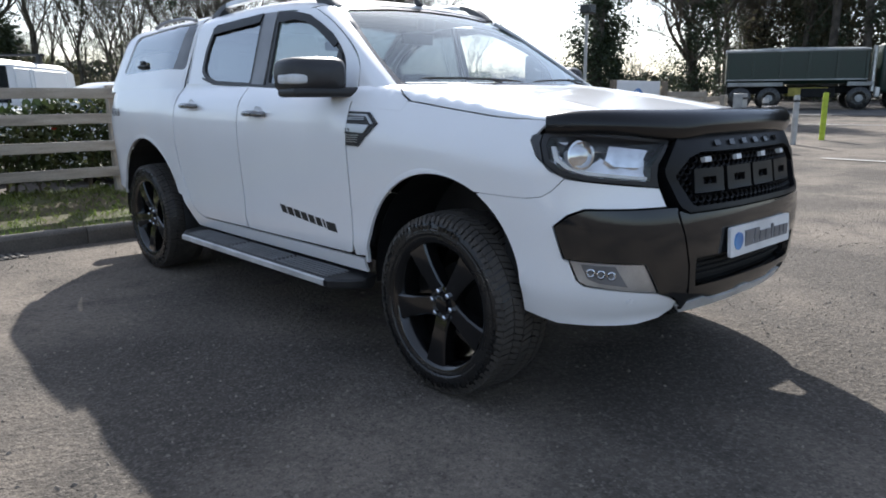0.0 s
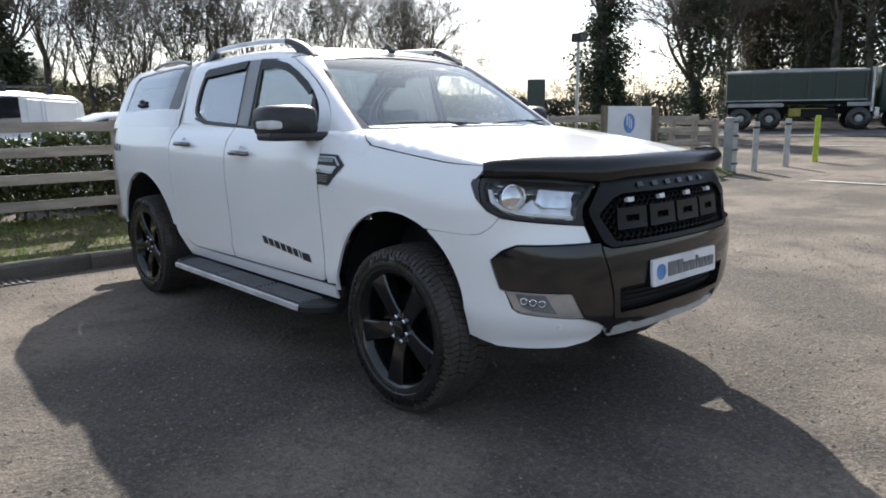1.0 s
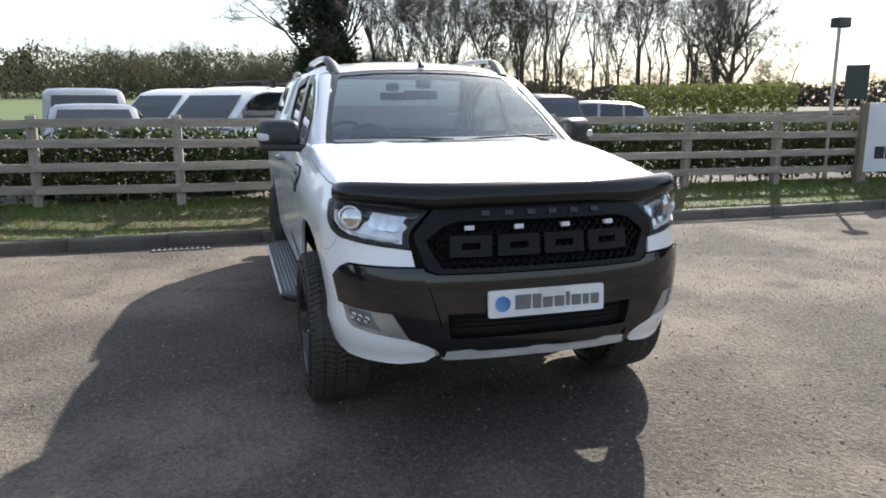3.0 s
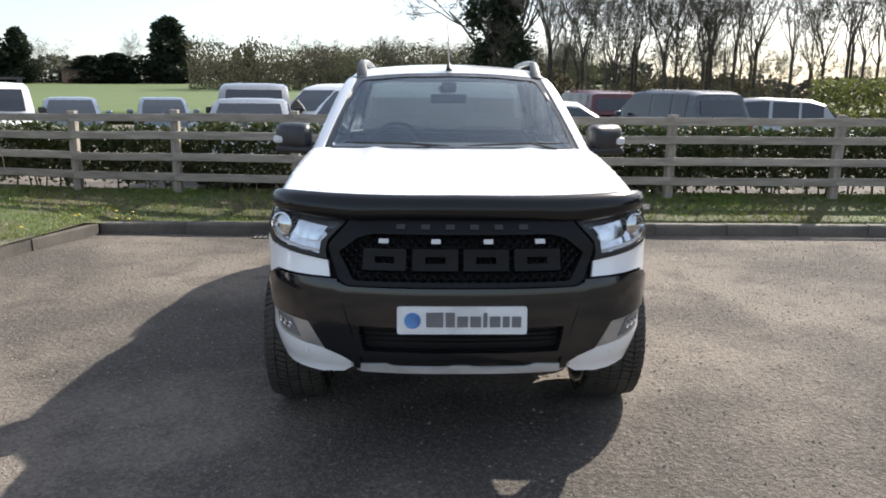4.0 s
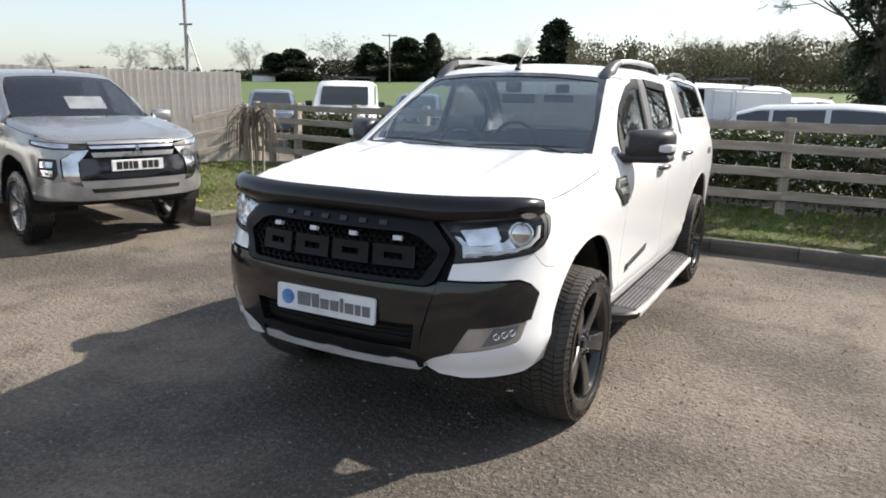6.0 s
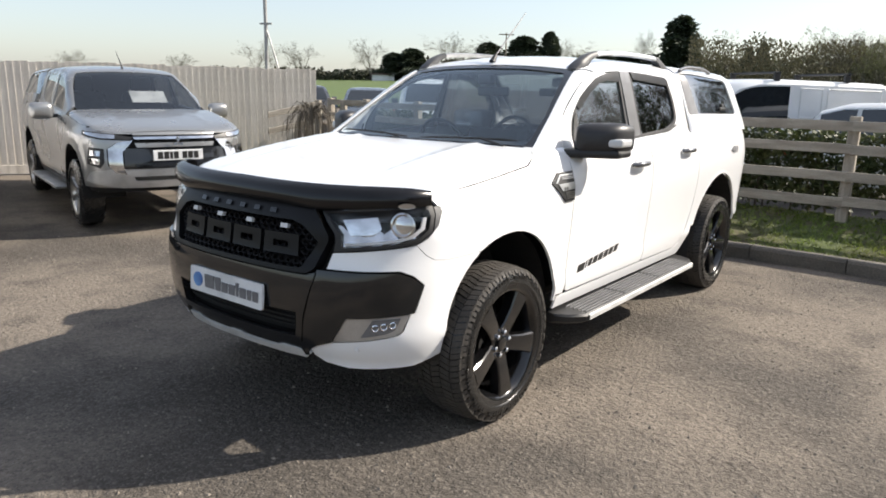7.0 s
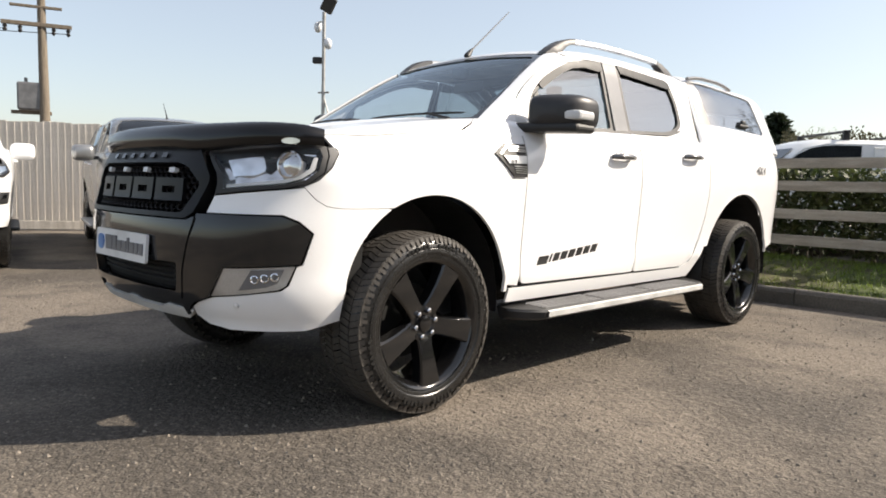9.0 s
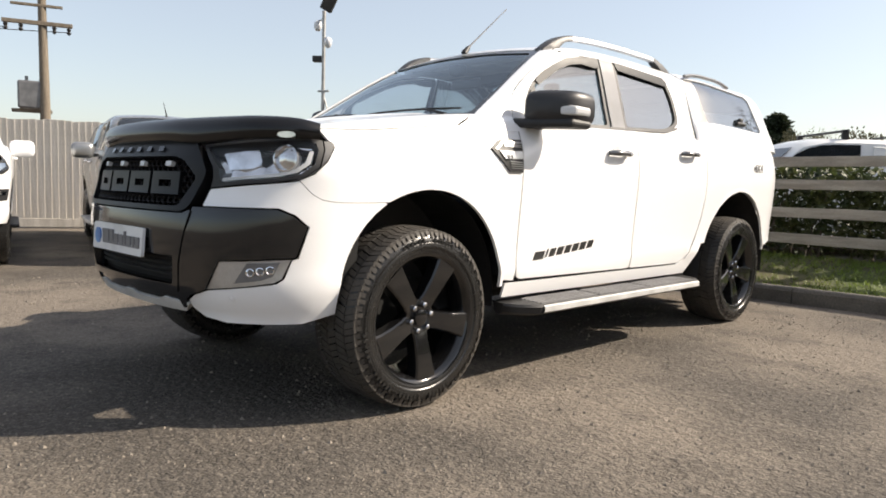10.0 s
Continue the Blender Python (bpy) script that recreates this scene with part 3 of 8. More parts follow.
# pole with transformer, camera mast
pole = thing("utility_pole", "wooden power pole with crossarm and grey transformer", "utility pole", m=pose(-21.5, 4.75, 0))
bm = bmesh.new()
tube(bm, [(0, 0, 0), (-0.05, 0, 3), (-0.22, 0, 7.2)], [0.17, 0.15, 0.11], 12)
part("post", bm, "tar_pole", pole, smooth=60)
bm = bmesh.new()
box(bm, -0.95, 0.95, -0.06, 0.06, 5.49, 5.61, 0.01, pose(-0.1, -0.15, 0, 0, 0, 70))
part("crossarm", bm, "tar_pole", pole, "timber crossarm")
bm = bmesh.new()
box(bm, -0.7, 0.7, -0.05, 0.05, 6.05, 6.13, 0.01, pose(-0.15, -0.15, 0, 0, 0, 70))
part("crossarm", bm, "tar_pole", pole, "upper timber crossarm")
for k in (-0.85, -0.45, 0.45, 0.85):
    bm = bmesh.new()
    lathe(bm, [(5.50, 0.02), (5.44, 0.07), (5.38, 0.04), (5.33, 0.07), (5.27, 0.03), (5.26, 0.0)], 10, "z", (-0.1 + k * math.cos(radians(70)), -0.15 + k * math.sin(radians(70)), 0))
    part("insulator", bm, "plastic", pole, "dark insulator")
bm = bmesh.new()
box(bm, -0.36, 0.36, -0.30, 0.30, 2.95, 3.80, 0.06, pose(-0.40, -0.28, 0, 0, 0, 70))
tube(bm, [(-0.45, -0.40, 3.78), (-0.45, -0.40, 3.95)], 0.05, 8)
part("transformer", bm, "grey_trim", pole, "grey transformer tank")
bm = bmesh.new()
box(bm, -0.55, 0.55, -0.05, 0.05, 2.83, 2.94, 0.01, pose(-0.3, -0.3, 0, 0, 0, 70))
part("bracket", bm, "tar_pole", pole, "bracket arm")
for dx in (-0.9, 0.9):
    cu = bmesh.new()
    tube(cu, [(-0.1 + dx * 0.34, -0.15 + dx * 0.94, 5.35), (-6, -14, 4.8), (-14, -32, 5.8)], 0.012, 4)
    part("cable", cu, "plastic", pole, "thin cable")

mast = thing("camera_mast", "slim grey mast with floodlight and security cameras", "camera mast", m=pose(-8.62, 6.12, 0))
bm = bmesh.new()
tube(bm, [(0, 0, 0), (0.0, 0, 4.25)], 0.035, 10)
part("pole", bm, "pole", mast, smooth=60)
bm = bmesh.new()
tube(bm, [(-0.02, 0, 2.72), (0.22, 0.1, 1.9)], 0.016, 6)
tube(bm, [(-0.10, -0.05, 2.72), (0.12, 0.05, 2.72)], 0.02, 6)
part("stay", bm, "pole", mast, "thin stay")
bm = bmesh.new()
box(bm, -0.12, 0.12, -0.05, 0.05, -0.15, 0.15, 0.02, pose(0.22, -0.05, 4.35, 20, 30, 45))
part("floodlight", bm, "plastic", mast, "dark floodlight")
for x, z in ((-0.17, 3.98), (0.17, 3.62)):
    bm = bmesh.new()
    tube(bm, [(0, 0, z + 0.1), (x, -0.02, z + 0.1)], 0.02, 6)
    lathe(bm, [(z - 0.10, 0.0), (z - 0.08, 0.05), (z - 0.02, 0.075), (z + 0.06, 0.075), (z + 0.10, 0.04), (z + 0.11, 0)], 14, "z", (x, -0.02, 0))
    part("dome_camera", bm, "sign", mast, "white dome camera", smooth=50)
bm = bmesh.new()
box(bm, -0.09, 0.09, -0.06, 0.06, 3.28, 3.40, 0.02, pose(-0.12, -0.06, 0, 0, 0, 40))
part("box_camera", bm, "plastic", mast, "dark box camera")

# ---- the white pickup: shape ----
def lerp(table, t):
    """Smooth interpolation in a table of (t, value)."""
    if t <= table[0][0]:
        return table[0][1]
    n = len(table)
    for i in range(n - 1):
        a, va = table[i]
        b, vb = table[i + 1]
        if t <= b:
            d = b - a
            sa = (vb - va) / d if i == 0 else (vb - table[i - 1][1]) / (b - table[i - 1][0])
            sb = (vb - va) / d if i == n - 2 else (table[i + 2][1] - va) / (table[i + 2][0] - a)
            u = (t - a) / d
            return va * (1 + 2 * u) * (1 - u) ** 2 + sa * d * u * (1 - u) ** 2 + vb * u * u * (3 - 2 * u) + sb * d * u * u * (u - 1)
    return table[-1][1]


def smax(a, b, k):
    h = max(k - abs(a - b), 0) / k
    return max(a, b) + h * h * k / 4


SIDE = [(0.38, 0.845), (0.46, 0.874), (0.51, 0.886), (0.545, 0.897), (0.575, 0.899), (0.61, 0.895), (0.70, 0.899), (0.80, 0.906), (0.95, 0.917), (1.05, 0.921), (1.15, 0.915), (1.25, 0.892), (1.34, 0.86)]
NOSE = [(0.42, -0.825), (0.50, -0.868), (0.58, -0.882), (0.70, -0.892), (0.80, -0.888), (0.86, -0.874), (0.90, -0.855), (1.02, -0.835), (1.10, -0.80), (1.16, -0.74)]
HOOD = [(-0.95, 1.06), (-0.80, 1.115), (-0.60, 1.165), (-0.20, 1.235), (0.20, 1.29), (0.60, 1.33), (0.7, 1.335), (0.78, 1.347), (1.0, 1.45)]
PANE = [(1.18, 0.862), (1.27, 0.832), (1.35, 0.803), (1.50, 0.757), (1.70, 0.696), (1.80, 0.662), (1.86, 0.638)]
ROOF = [(0.9, 1.69), (1.05, 1.745), (1.2, 1.785), (1.5, 1.825), (1.9, 1.84), (2.4, 1.832), (2.8, 1.81)]
TOPPER = [(1.28, 0.872), (1.36, 0.852), (1.5, 0.802), (1.7, 0.730), (1.86, 0.665)]


def f_body(x, y, z):
    x = abs(x)
    w = lerp(SIDE, z) - 0.055 * max(0, (0.3 - y) / 1.1) ** 2 - 0.03 * max(0, (y - 3) / 1.4) ** 2
    if z > 1.19 and 0.3 < y < 2.7:  # the doors roll in to the glass
        roll = min(1.0, (z - 1.19) / 0.14)
        w -= 0.055 * roll * roll * min(1.0, (y - 0.3) / 0.4, (2.7 - y) / 0.06)
    nose = lerp(NOSE, z) + 0.24 * (x / 0.9) ** 2.6
    f = smax(x - w, nose - y, 0.25)
    ridge = 0.011 * math.exp(-((x - 0.46 + 0.05 * y) / 0.045) ** 2) * max(0.0, min(1.0, (y + 0.62) * 4, (0.62 - y) * 4)) if abs(y) < 0.7 else 0.0
    top = z - lerp(HOOD, y)
    front = max(0.0, min(1.0, (-0.45 - y) / 0.3))
    f = smax(f, top - ridge + (0.020 + 0.058 * front) * (x / 0.85) ** 3, 0.05)
    if y < 0.9:  # the bonnet's flanks drop from a crest to the wings
        f = smax(f, 0.90 * (x - 0.822 + 0.035 * max(0.0, (0.3 - y) / 1.1) ** 2) + 0.43 * top - 0.08 * max(0.0, y - 0.5), 0.03)
    return smax(f, y - 4.26, 0.5)


def f_cab(x, y, z):
    x = abs(x)
    f = smax(x - lerp(PANE, z), 0.185 + (z - 1.2) * 1.65 + 0.12 * (x / 0.75) ** 2 - y, 0.06)
    f = smax(f, z - lerp(ROOF, y) + 0.045 * (x / 0.66) ** 2, 0.09)
    return smax(f, y - 2.672, 0.02)


def f_topper(x, y, z):
    x = abs(x)
    f = smax(x - lerp(TOPPER, z) + 0.03 * max(0, (y - 3) / 1.4) ** 2 + 0.045 * max(0, 1 - (y - 2.67) / 0.35) ** 2, z - 1.835 + 0.05 * (x / 0.7) ** 2 + 0.02 * (y - 2.8), 0.1)
    f = smax(f, y - 4.29 + 0.28 * max(0, z - 1.15) ** 1.3, 0.36)
    return smax(f, 2.67 - y, 0.02)


def along(f, lo, hi):
    """Where f changes sign between lo (inside) and hi (outside)."""
    for _ in range(34):
        mid = (lo + hi) / 2
        lo, hi = (mid, hi) if f(mid) < 0 else (lo, mid)
    return lo

def gradient(f, p, e=0.004):
    x, y, z = p
    g = Vector((f(x + e, y, z) - f(x - e, y, z), f(x, y + e, z) - f(x, y - e, z), f(x, y, z + e) - f(x, y, z - e)))
    return g.normalized() if g.length > 1e-9 else Vector((0, 0, 1))


def fillet(poly, r, n=4):
    """A polygon with its corners rounded. r: one radius, or one a corner."""
    out, k = [], len(poly)
    for i in range(k):
        ri = r[i] if hasattr(r, "__len__") else r
        p, a, b = Vector(poly[i]), Vector(poly[i - 1]), Vector(poly[(i + 1) % k])
        da, db = (a - p), (b - p)
        t = min(ri, da.length * 0.45, db.length * 0.45)
        if t < 1e-4:
            out.append(tuple(p))
            continue
        s, e = p + da.normalized() * t, p + db.normalized() * t
        for j in range(n + 1):
            u = j / n
            out.append(tuple(s * (1 - u) ** 2 + p * 2 * u * (1 - u) + e * u * u))
    return out


def arc(cx, cz, r, a0, a1, n=20):
    return [(cx + r * math.cos(radians(a0 + (a1 - a0) * i / n)), cz + r * math.sin(radians(a0 + (a1 - a0) * i / n))) for i in range(n + 1)]


AXIS_Y, HOOP_Z = 0.2, 1.15


def place(f, way, u, v, s=1):
    """The point of the surface f = 0 for panel coordinates: side (y, z), wrap (degrees round the nose, z), top (x, y), front (x, z), back (x, z)."""
    if way == "side":
        return Vector((s * along(lambda t: f(t, u, v), 0.3, 1.3), u, v))
    if way == "wrap":
        c, n = -math.cos(radians(u)), math.sin(radians(u))
        d = along(lambda t: f(n * t, AXIS_Y + c * t, v), 0.2, 1.6)
        return Vector((n * d, AXIS_Y + c * d, v))
    if way == "hoop":
        c, n = math.cos(radians(u)), math.sin(radians(u))
        d = along(lambda t: f(c * t, v, HOOP_Z + n * t), 0.03, 1.6)
        return Vector((c * d, v, HOOP_Z + n * d))
    if way == "top":
        return Vector((u, v, along(lambda t: f(u, v, t), 0.6, 2.2)))
    if way == "front":
        return Vector((u, along(lambda t: f(u, t, v), 1.6, -1.4), v))
    return Vector((u, along(lambda t: f(u, t, v), 3.5, 4.9), v))


def panel(bm, f, way, outline, holes=(), out=0.0, deep=0.012, step=0.06, s=1, scale=1.0):
    """A sheet cut to outline on the surface f = 0, proud of it by out, with its edges turned in by deep."""
    k = {"wrap": 0.0157, "hoop": 0.0125}.get(way, 1.0)
    pts, tris = tri_fill([(a * k, b) for a, b in outline], [[(a * k, b) for a, b in h] for h in holes], step)
    vs, ns = [], []
    for a, b in pts:
        p = place(f, way, a / k, b, s)
        n = gradient(f, p)
        ns.append(n)
        vs.append(bm.verts.new(p + n * out))
    bm.verts.index_update()
    first = len(bm.verts) - len(vs)
    faces = []
    for t in tris:
        try:
            fc = bm.faces.new([vs[i] for i in t])
        except ValueError:
            continue
        fc.normal_update()
        if fc.normal.dot(ns[t[0]]) < 0:
            fc.normal_flip()
        fc.smooth = True
        faces.append(fc)
    if deep:
        idx = {v: i for i, v in enumerate(vs)}
        rim = {}
        for fc in faces:
            for lp in fc.loops:
                if len(lp.edge.link_faces) == 1:
                    a, b = lp.vert, lp.link_loop_next.vert
                    for v in (a, b):
                        if v not in rim:
                            rim[v] = bm.verts.new(v.co - ns[idx[v]] * deep)
                    rim[(a, b)] = True
        for key in [k2 for k2 in rim if isinstance(k2, tuple)]:
            a, b = key
            bm.faces.new((b, a, rim[a], rim[b]))
    return vs


def hoop(f, outline, s=1, way="side"):
    """An outline given as side (y, z) or front (x, z) in the coordinates of the hoops: degrees about the axis, y."""
    out = []
    for a, b in outline:
        p = place(f, way, a, b)
        u = math.degrees(math.atan2(p.z - HOOP_Z, p.x))
        out.append((u if s > 0 else 180 - u, p.y))
    return out


def sheet_part(name, f, way, outline, material, parent, label="", s=1, **kw):
    bm = bmesh.new()
    count = len(panel(bm, f, way, outline, s=s, **kw))
    ob = part(name, bm, material, parent, label, smooth=40)
    true = [gradient(f, v.co) for v in ob.data.vertices[:count]]
    normals = []
    for poly in ob.data.polygons:
        skin = all(i < count for i in poly.vertices)
        normals += [true[i] if skin else poly.normal.copy() for i in poly.vertices]
    ob.data.normals_split_custom_set(normals)
    return ob

# ---- the white pickup: panels and parts ----
TX = 0.009
truck = thing("pickup_truck", "white double-cab pickup with black grille, bonnet guard and canopy", "pickup truck", m=pose(TX, 0, 0, 0, 0, 0.29))
ARCH_F, ARCH_R = (0.056, 0.442, 0.498), (3.22, 0.425, 0.548)


def both(name, f, way, outline, material, parent=None, label="", **kw):
    return [sheet_part(name, f, way, outline, material, parent or truck, label, s=s, **kw) for s in (1, -1)]


def wrap_pair(name, outline, material, parent=None, label="", **kw):
    obs = []
    for s in (1, -1):
        o = [(s * a, b) for a, b in outline]
        kk = dict(kw)
        if "holes" in kk:
            kk["holes"] = [[(s * a, b) for a, b in h] for h in kk["holes"]]
        obs.append(sheet_part(name, f_body, "wrap", o, material, parent or truck, label, **kk))
    return obs


# dark inner shell that shows in the shut lines and arches
for s in (1, -1):
    bm = bmesh.new()
    panel(bm, f_body, "side", [(-0.40, 0.47), (-0.40, 1.08), (0.66, 1.25), (2.6, 1.26), (4.1, 1.26), (4.1, 0.55)] + arc(3.23, 0.42, 0.58, 10, 170, 12) + [(2.6, 0.47)] + arc(0.058, 0.42, 0.555, 6, 172, 12), out=-0.022, deep=0, step=0.1, s=s)
    part("inner_shell", bm, "void", truck, "dark inner body shell")
bm = bmesh.new()
panel(bm, f_body, "wrap", [(-60, 0.44), (60, 0.44), (62, 1.06), (-62, 1.06)], out=-0.035, deep=0, step=0.08)
part("front_structure", bm, "void", truck, "dark structure behind the bumper")
bm = bmesh.new()
box(bm, -0.72, 0.72, -0.38, 4.05, 0.43, 0.50, 0.02)
box(bm, -0.42, 0.42, -0.40, 4.0, 0.32, 0.44, 0.03)
tube(bm, [(-0.70, 3.22, 0.40), (0.70, 3.22, 0.40)], 0.06, 10)
tube(bm, [(-0.70, 0.0, 0.38), (0.70, 0.0, 0.38)], 0.05, 10)
part("underbody", bm, "void", truck, "dark chassis and axles")
for cy, cz, r in (ARCH_F, ARCH_R):
    for s in (1, -1):
        bm = bmesh.new()
        n = 24
        rows = [[bm.verts.new((s * x, cy + rr * math.cos(radians(a)), cz + rr * math.sin(radians(a)))) for a in (-8 + (164 if cy < 1 else 196) * i / n for i in range(n + 1))] for x, rr in ((0.835 if cy < 1 else 0.88, r + 0.004), (0.82, r + 0.012), (0.50, r + 0.012), (0.48, 0.1))]
        for a, b in zip(rows, rows[1:]):
            for i in range(n):
                bm.faces.new((a[i], a[i + 1], b[i + 1], b[i]))
        part("wheel_arch_liner", bm, "plastic", truck, "black plastic arch liner")

# side panels
def round_nose(x, y):
    return math.degrees(math.atan2(x, AXIS_Y - y))


ARCH_EDGE = []
for i in range(12):
    z = 0.44 + 0.438 * i / 11
    y = ARCH_F[0] - math.sqrt(ARCH_F[2] ** 2 - (z - ARCH_F[1]) ** 2) + 0.045 * (1 - i / 11) ** 0.8
    ARCH_EDGE.append((round_nose(place(f_body, "side", y, z).x, y), z))
SEAM = [(ARCH_EDGE[-1][0] - 0.6, 0.882), (58.5, 0.880), (54.8, 0.881), (52.0, 0.889), (50.0, 0.912), (48.4, 0.945), (47.7, 0.960)]
TRIM_EDGE = [(50.5, 0.986), (53.0, 1.036), (54.3, 1.092), (53.9, 1.110), (53.0, 1.117)]
seam_yz = [(place(f_body, "wrap", a + 0.08, z + 0.0022).y, z + 0.0022) for a, z in SEAM]
EDGE = [(-0.60, 0.755), (-0.46, 0.806), (-0.32, 0.832), (-0.1, 0.845), (0.1, 0.850), (0.652, 0.852)]
crest = [(y, place(f_body, "top", lerp(EDGE, y) + 0.0025, y).z) for y in (0.652, 0.45, 0.25, 0.05, -0.10, -0.22, -0.32, -0.40, -0.46)]
trim_yz = [(place(f_body, "wrap", a, z).y, z) for a, z in TRIM_EDGE]
fender = list(reversed(trim_yz)) + list(reversed(seam_yz)) + arc(*ARCH_F, 117, 8, 18) + [(0.652, 0.50)] + crest
both("front_wing", f_body, "side", fender, "white", label="white front wing panel", step=0.05)
fdoor = fillet([(0.662, 0.505), (1.738, 0.495), (1.738, 1.316), (0.662, 1.272)], [0.05, 0.02, 0.005, 0.005])
rdoor = [(1.75, 0.495), (2.36, 0.49), (2.46, 0.53), (2.555, 0.66), (2.615, 0.80), (2.64, 0.95), (2.64, 1.350), (1.75, 1.318)]
FD = both("front_door", f_body, "side", fdoor, "white", label="white front door")
RD = both("rear_door", f_body, "side", fillet(rdoor, [0.02, 0.03, 0.05, 0.05, 0.05, 0.05, 0.005, 0.005]), "white", label="white rear door")
bed = [(2.652, 0.94), (2.630, 0.80), (2.575, 0.665), (2.53, 0.60)] + [p for p in arc(*ARCH_R, 160, 14, 20)] + [(3.80, 0.56), (4.10, 0.62), (4.18, 0.72), (4.18, 1.315), (2.652, 1.318)]
both("bed_side", f_body, "side", bed, "white", label="white load bed side panel", step=0.06)
both("sill", f_body, "side", [(0.60, 0.415), (2.50, 0.41), (2.66, 0.60), (2.62, 0.78), (2.55, 0.62), (2.46, 0.51), (2.36, 0.478), (0.60, 0.485)], "white", label="white sill below the doors", out=-0.004)
for (cy, cz, r), a0, a1 in ((ARCH_F, 114, 4), (ARCH_R, 158, 10)):
    for s in (1, -1):
        bm = bmesh.new()
        n = 26
        rows = []
        for dr, out in ((0.0, -0.012), (0.0, 0.006), (0.010, 0.007), (0.024, 0.0005)):
            row = []
            for i in range(n + 1):
                a = radians(a0 + (a1 - a0) * i / n)
                ease = min(1.0, i / 8 + 0.02)
                p = place(f_body, "side", cy + (r + dr * ease) * math.cos(a), cz + (r + dr * ease) * math.sin(a), s)
                row.append(bm.verts.new(p + Vector((s * (out if out < 0 else out * ease * 0.6), 0, 0))))
            rows.append(row)
        for a, b in zip(rows, rows[1:]):
            for i in range(n):
                bm.faces.new((a[i], a[i + 1], b[i + 1], b[i]))
        bmesh.ops.recalc_face_normals(bm, faces=bm.faces)
        part("arch_lip", bm, "white", truck, "", smooth=50)

# bonnet
half = [(0.30, -0.762), (0.56, -0.735), (0.745, -0.60)] + [(lerp(EDGE, -0.54 + 0.08 * i), -0.54 + 0.08 * i) for i in range(11)] + [(0.838, 0.325), (0.80, 0.39), (0.70, 0.445), (0.4, 0.392)]
HOOD_OUT = half + [(0, 0.370)] + [(-x, y) for x, y in reversed(half)] + [(0, -0.768)]
sheet_part("bonnet", f_body, "top", HOOD_OUT, "white", truck, "white bonnet with two raised flanks", step=0.05, out=0.002)
sheet_part("cowl", f_body, "top", [(-0.79, 0.40), (-0.70, 0.451), (-0.4, 0.398), (0, 0.376), (0.4, 0.398), (0.70, 0.451), (0.79, 0.40), (0.80, 0.66), (-0.80, 0.66)], "plastic", truck, "black plastic scuttle panel", step=0.06, out=-0.004)

for s in (1, -1):
    sheet_part("scuttle_corner", f_body, "top", [(s * x, y) for x, y in ((0.705, 0.452), (0.803, 0.396), (0.842, 0.330), (0.852, 0.28), (0.875, 0.30), (0.880, 0.67), (0.705, 0.67))], "white", truck, "white corner below the windscreen pillar", step=0.04, out=0.0015)

# bonnet guard
GUARD_LOW = [(0, 1.103), (16, 1.100), (24.5, 1.087), (30, 1.094), (40, 1.110), (51.6, 1.120)]
GUARD_TOP = [(0, 1.201), (20, 1.199), (30, 1.200), (40, 1.202), (47, 1.196), (51.6, 1.180)]
bm = bmesh.new()
n, rows = 52, []
for up, out in ((0.0, 0.016), (0.10, 0.028), (0.35, 0.036), (0.60, 0.032), (0.82, 0.018), (0.95, -0.002), (1.0, -0.020), (0.95, -0.026), (0.75, 0.004), (0.35, 0.022), (0.0, 0.008)):
    row = []
    for i in range(n + 1):
        a = -51.3 + 102.6 * i / n
        lo, hi = lerp(GUARD_LOW, abs(a)), lerp(GUARD_TOP, abs(a))
        p = place(f_body, "wrap", a, 1.09)
        d = Vector((math.sin(radians(a)), -math.cos(radians(a)), 0))
        hug = 1 - 0.6 * max(0.0, (abs(a) - 40) / 11.3)
        row.append(bm.verts.new(p + d * (out * hug - 0.012 * (1 - hug)) + Vector((0, 0, lo + (hi - lo) * up - 1.09))))
    rows.append(row)
rows.append(rows[0])
for a, b in zip(rows, rows[1:]):
    for i in range(n):
        bm.faces.new((a[i], a[i + 1], b[i + 1], b[i]))
for i in (0, n):
    bm.faces.new([r[i] for r in rows[:-1]])
bmesh.ops.recalc_face_normals(bm, faces=bm.faces)
guard = part("bonnet_guard", bm, "deflector", truck, "smoked black bonnet guard", smooth=45)
for a in (45.5,):
    bm = bmesh.new()
    lathe(bm, [(0.0, 0.0), (0.0, 1.0), (-0.4, 1.0)], 20, "y")
    p = place(f_body, "wrap", a, 1.09)
    bmesh.ops.transform(bm, matrix=Matrix.Translation(p + Vector((0.030, -0.030, 0.040))) @ Matrix.Rotation(radians(43), 4, "Z") @ Matrix.Diagonal((0.035, 0.01, 0.012, 1)), verts=bm.verts)
    part("badge", bm, "chrome", guard, "small oval chrome badge", smooth=40)

# grille
GR = [(-29.8, 0.985), (-25.2, 1.092), (25.2, 1.092), (29.8, 0.985), (26.6, 0.850), (24.5, 0.828), (-24.5, 0.828), (-26.6, 0.850)]
GI = [(-27.2, 0.962), (-23.2, 1.022), (-20.0, 1.038), (20.0, 1.038), (23.2, 1.022), (27.2, 0.962), (23.6, 0.852), (22.5, 0.846), (-22.5, 0.846), (-23.6, 0.852)]
sheet_part("grille_surround", f_body, "wrap", fillet(GR, 0.6, 3), "grille", truck, "matt black grille surround", holes=[fillet(GI, 0.5, 3)], out=0.022, deep=0.06, step=0.05)
bm = bmesh.new()
panel(bm, f_body, "wrap", GI, out=-0.025, deep=0, step=0.06)
part("grille_backing", bm, "void", truck, "dark space behind the mesh")
bm = bmesh.new()
hx, hz = 2.05, 0.0205
row_i = 0
z = 0.852
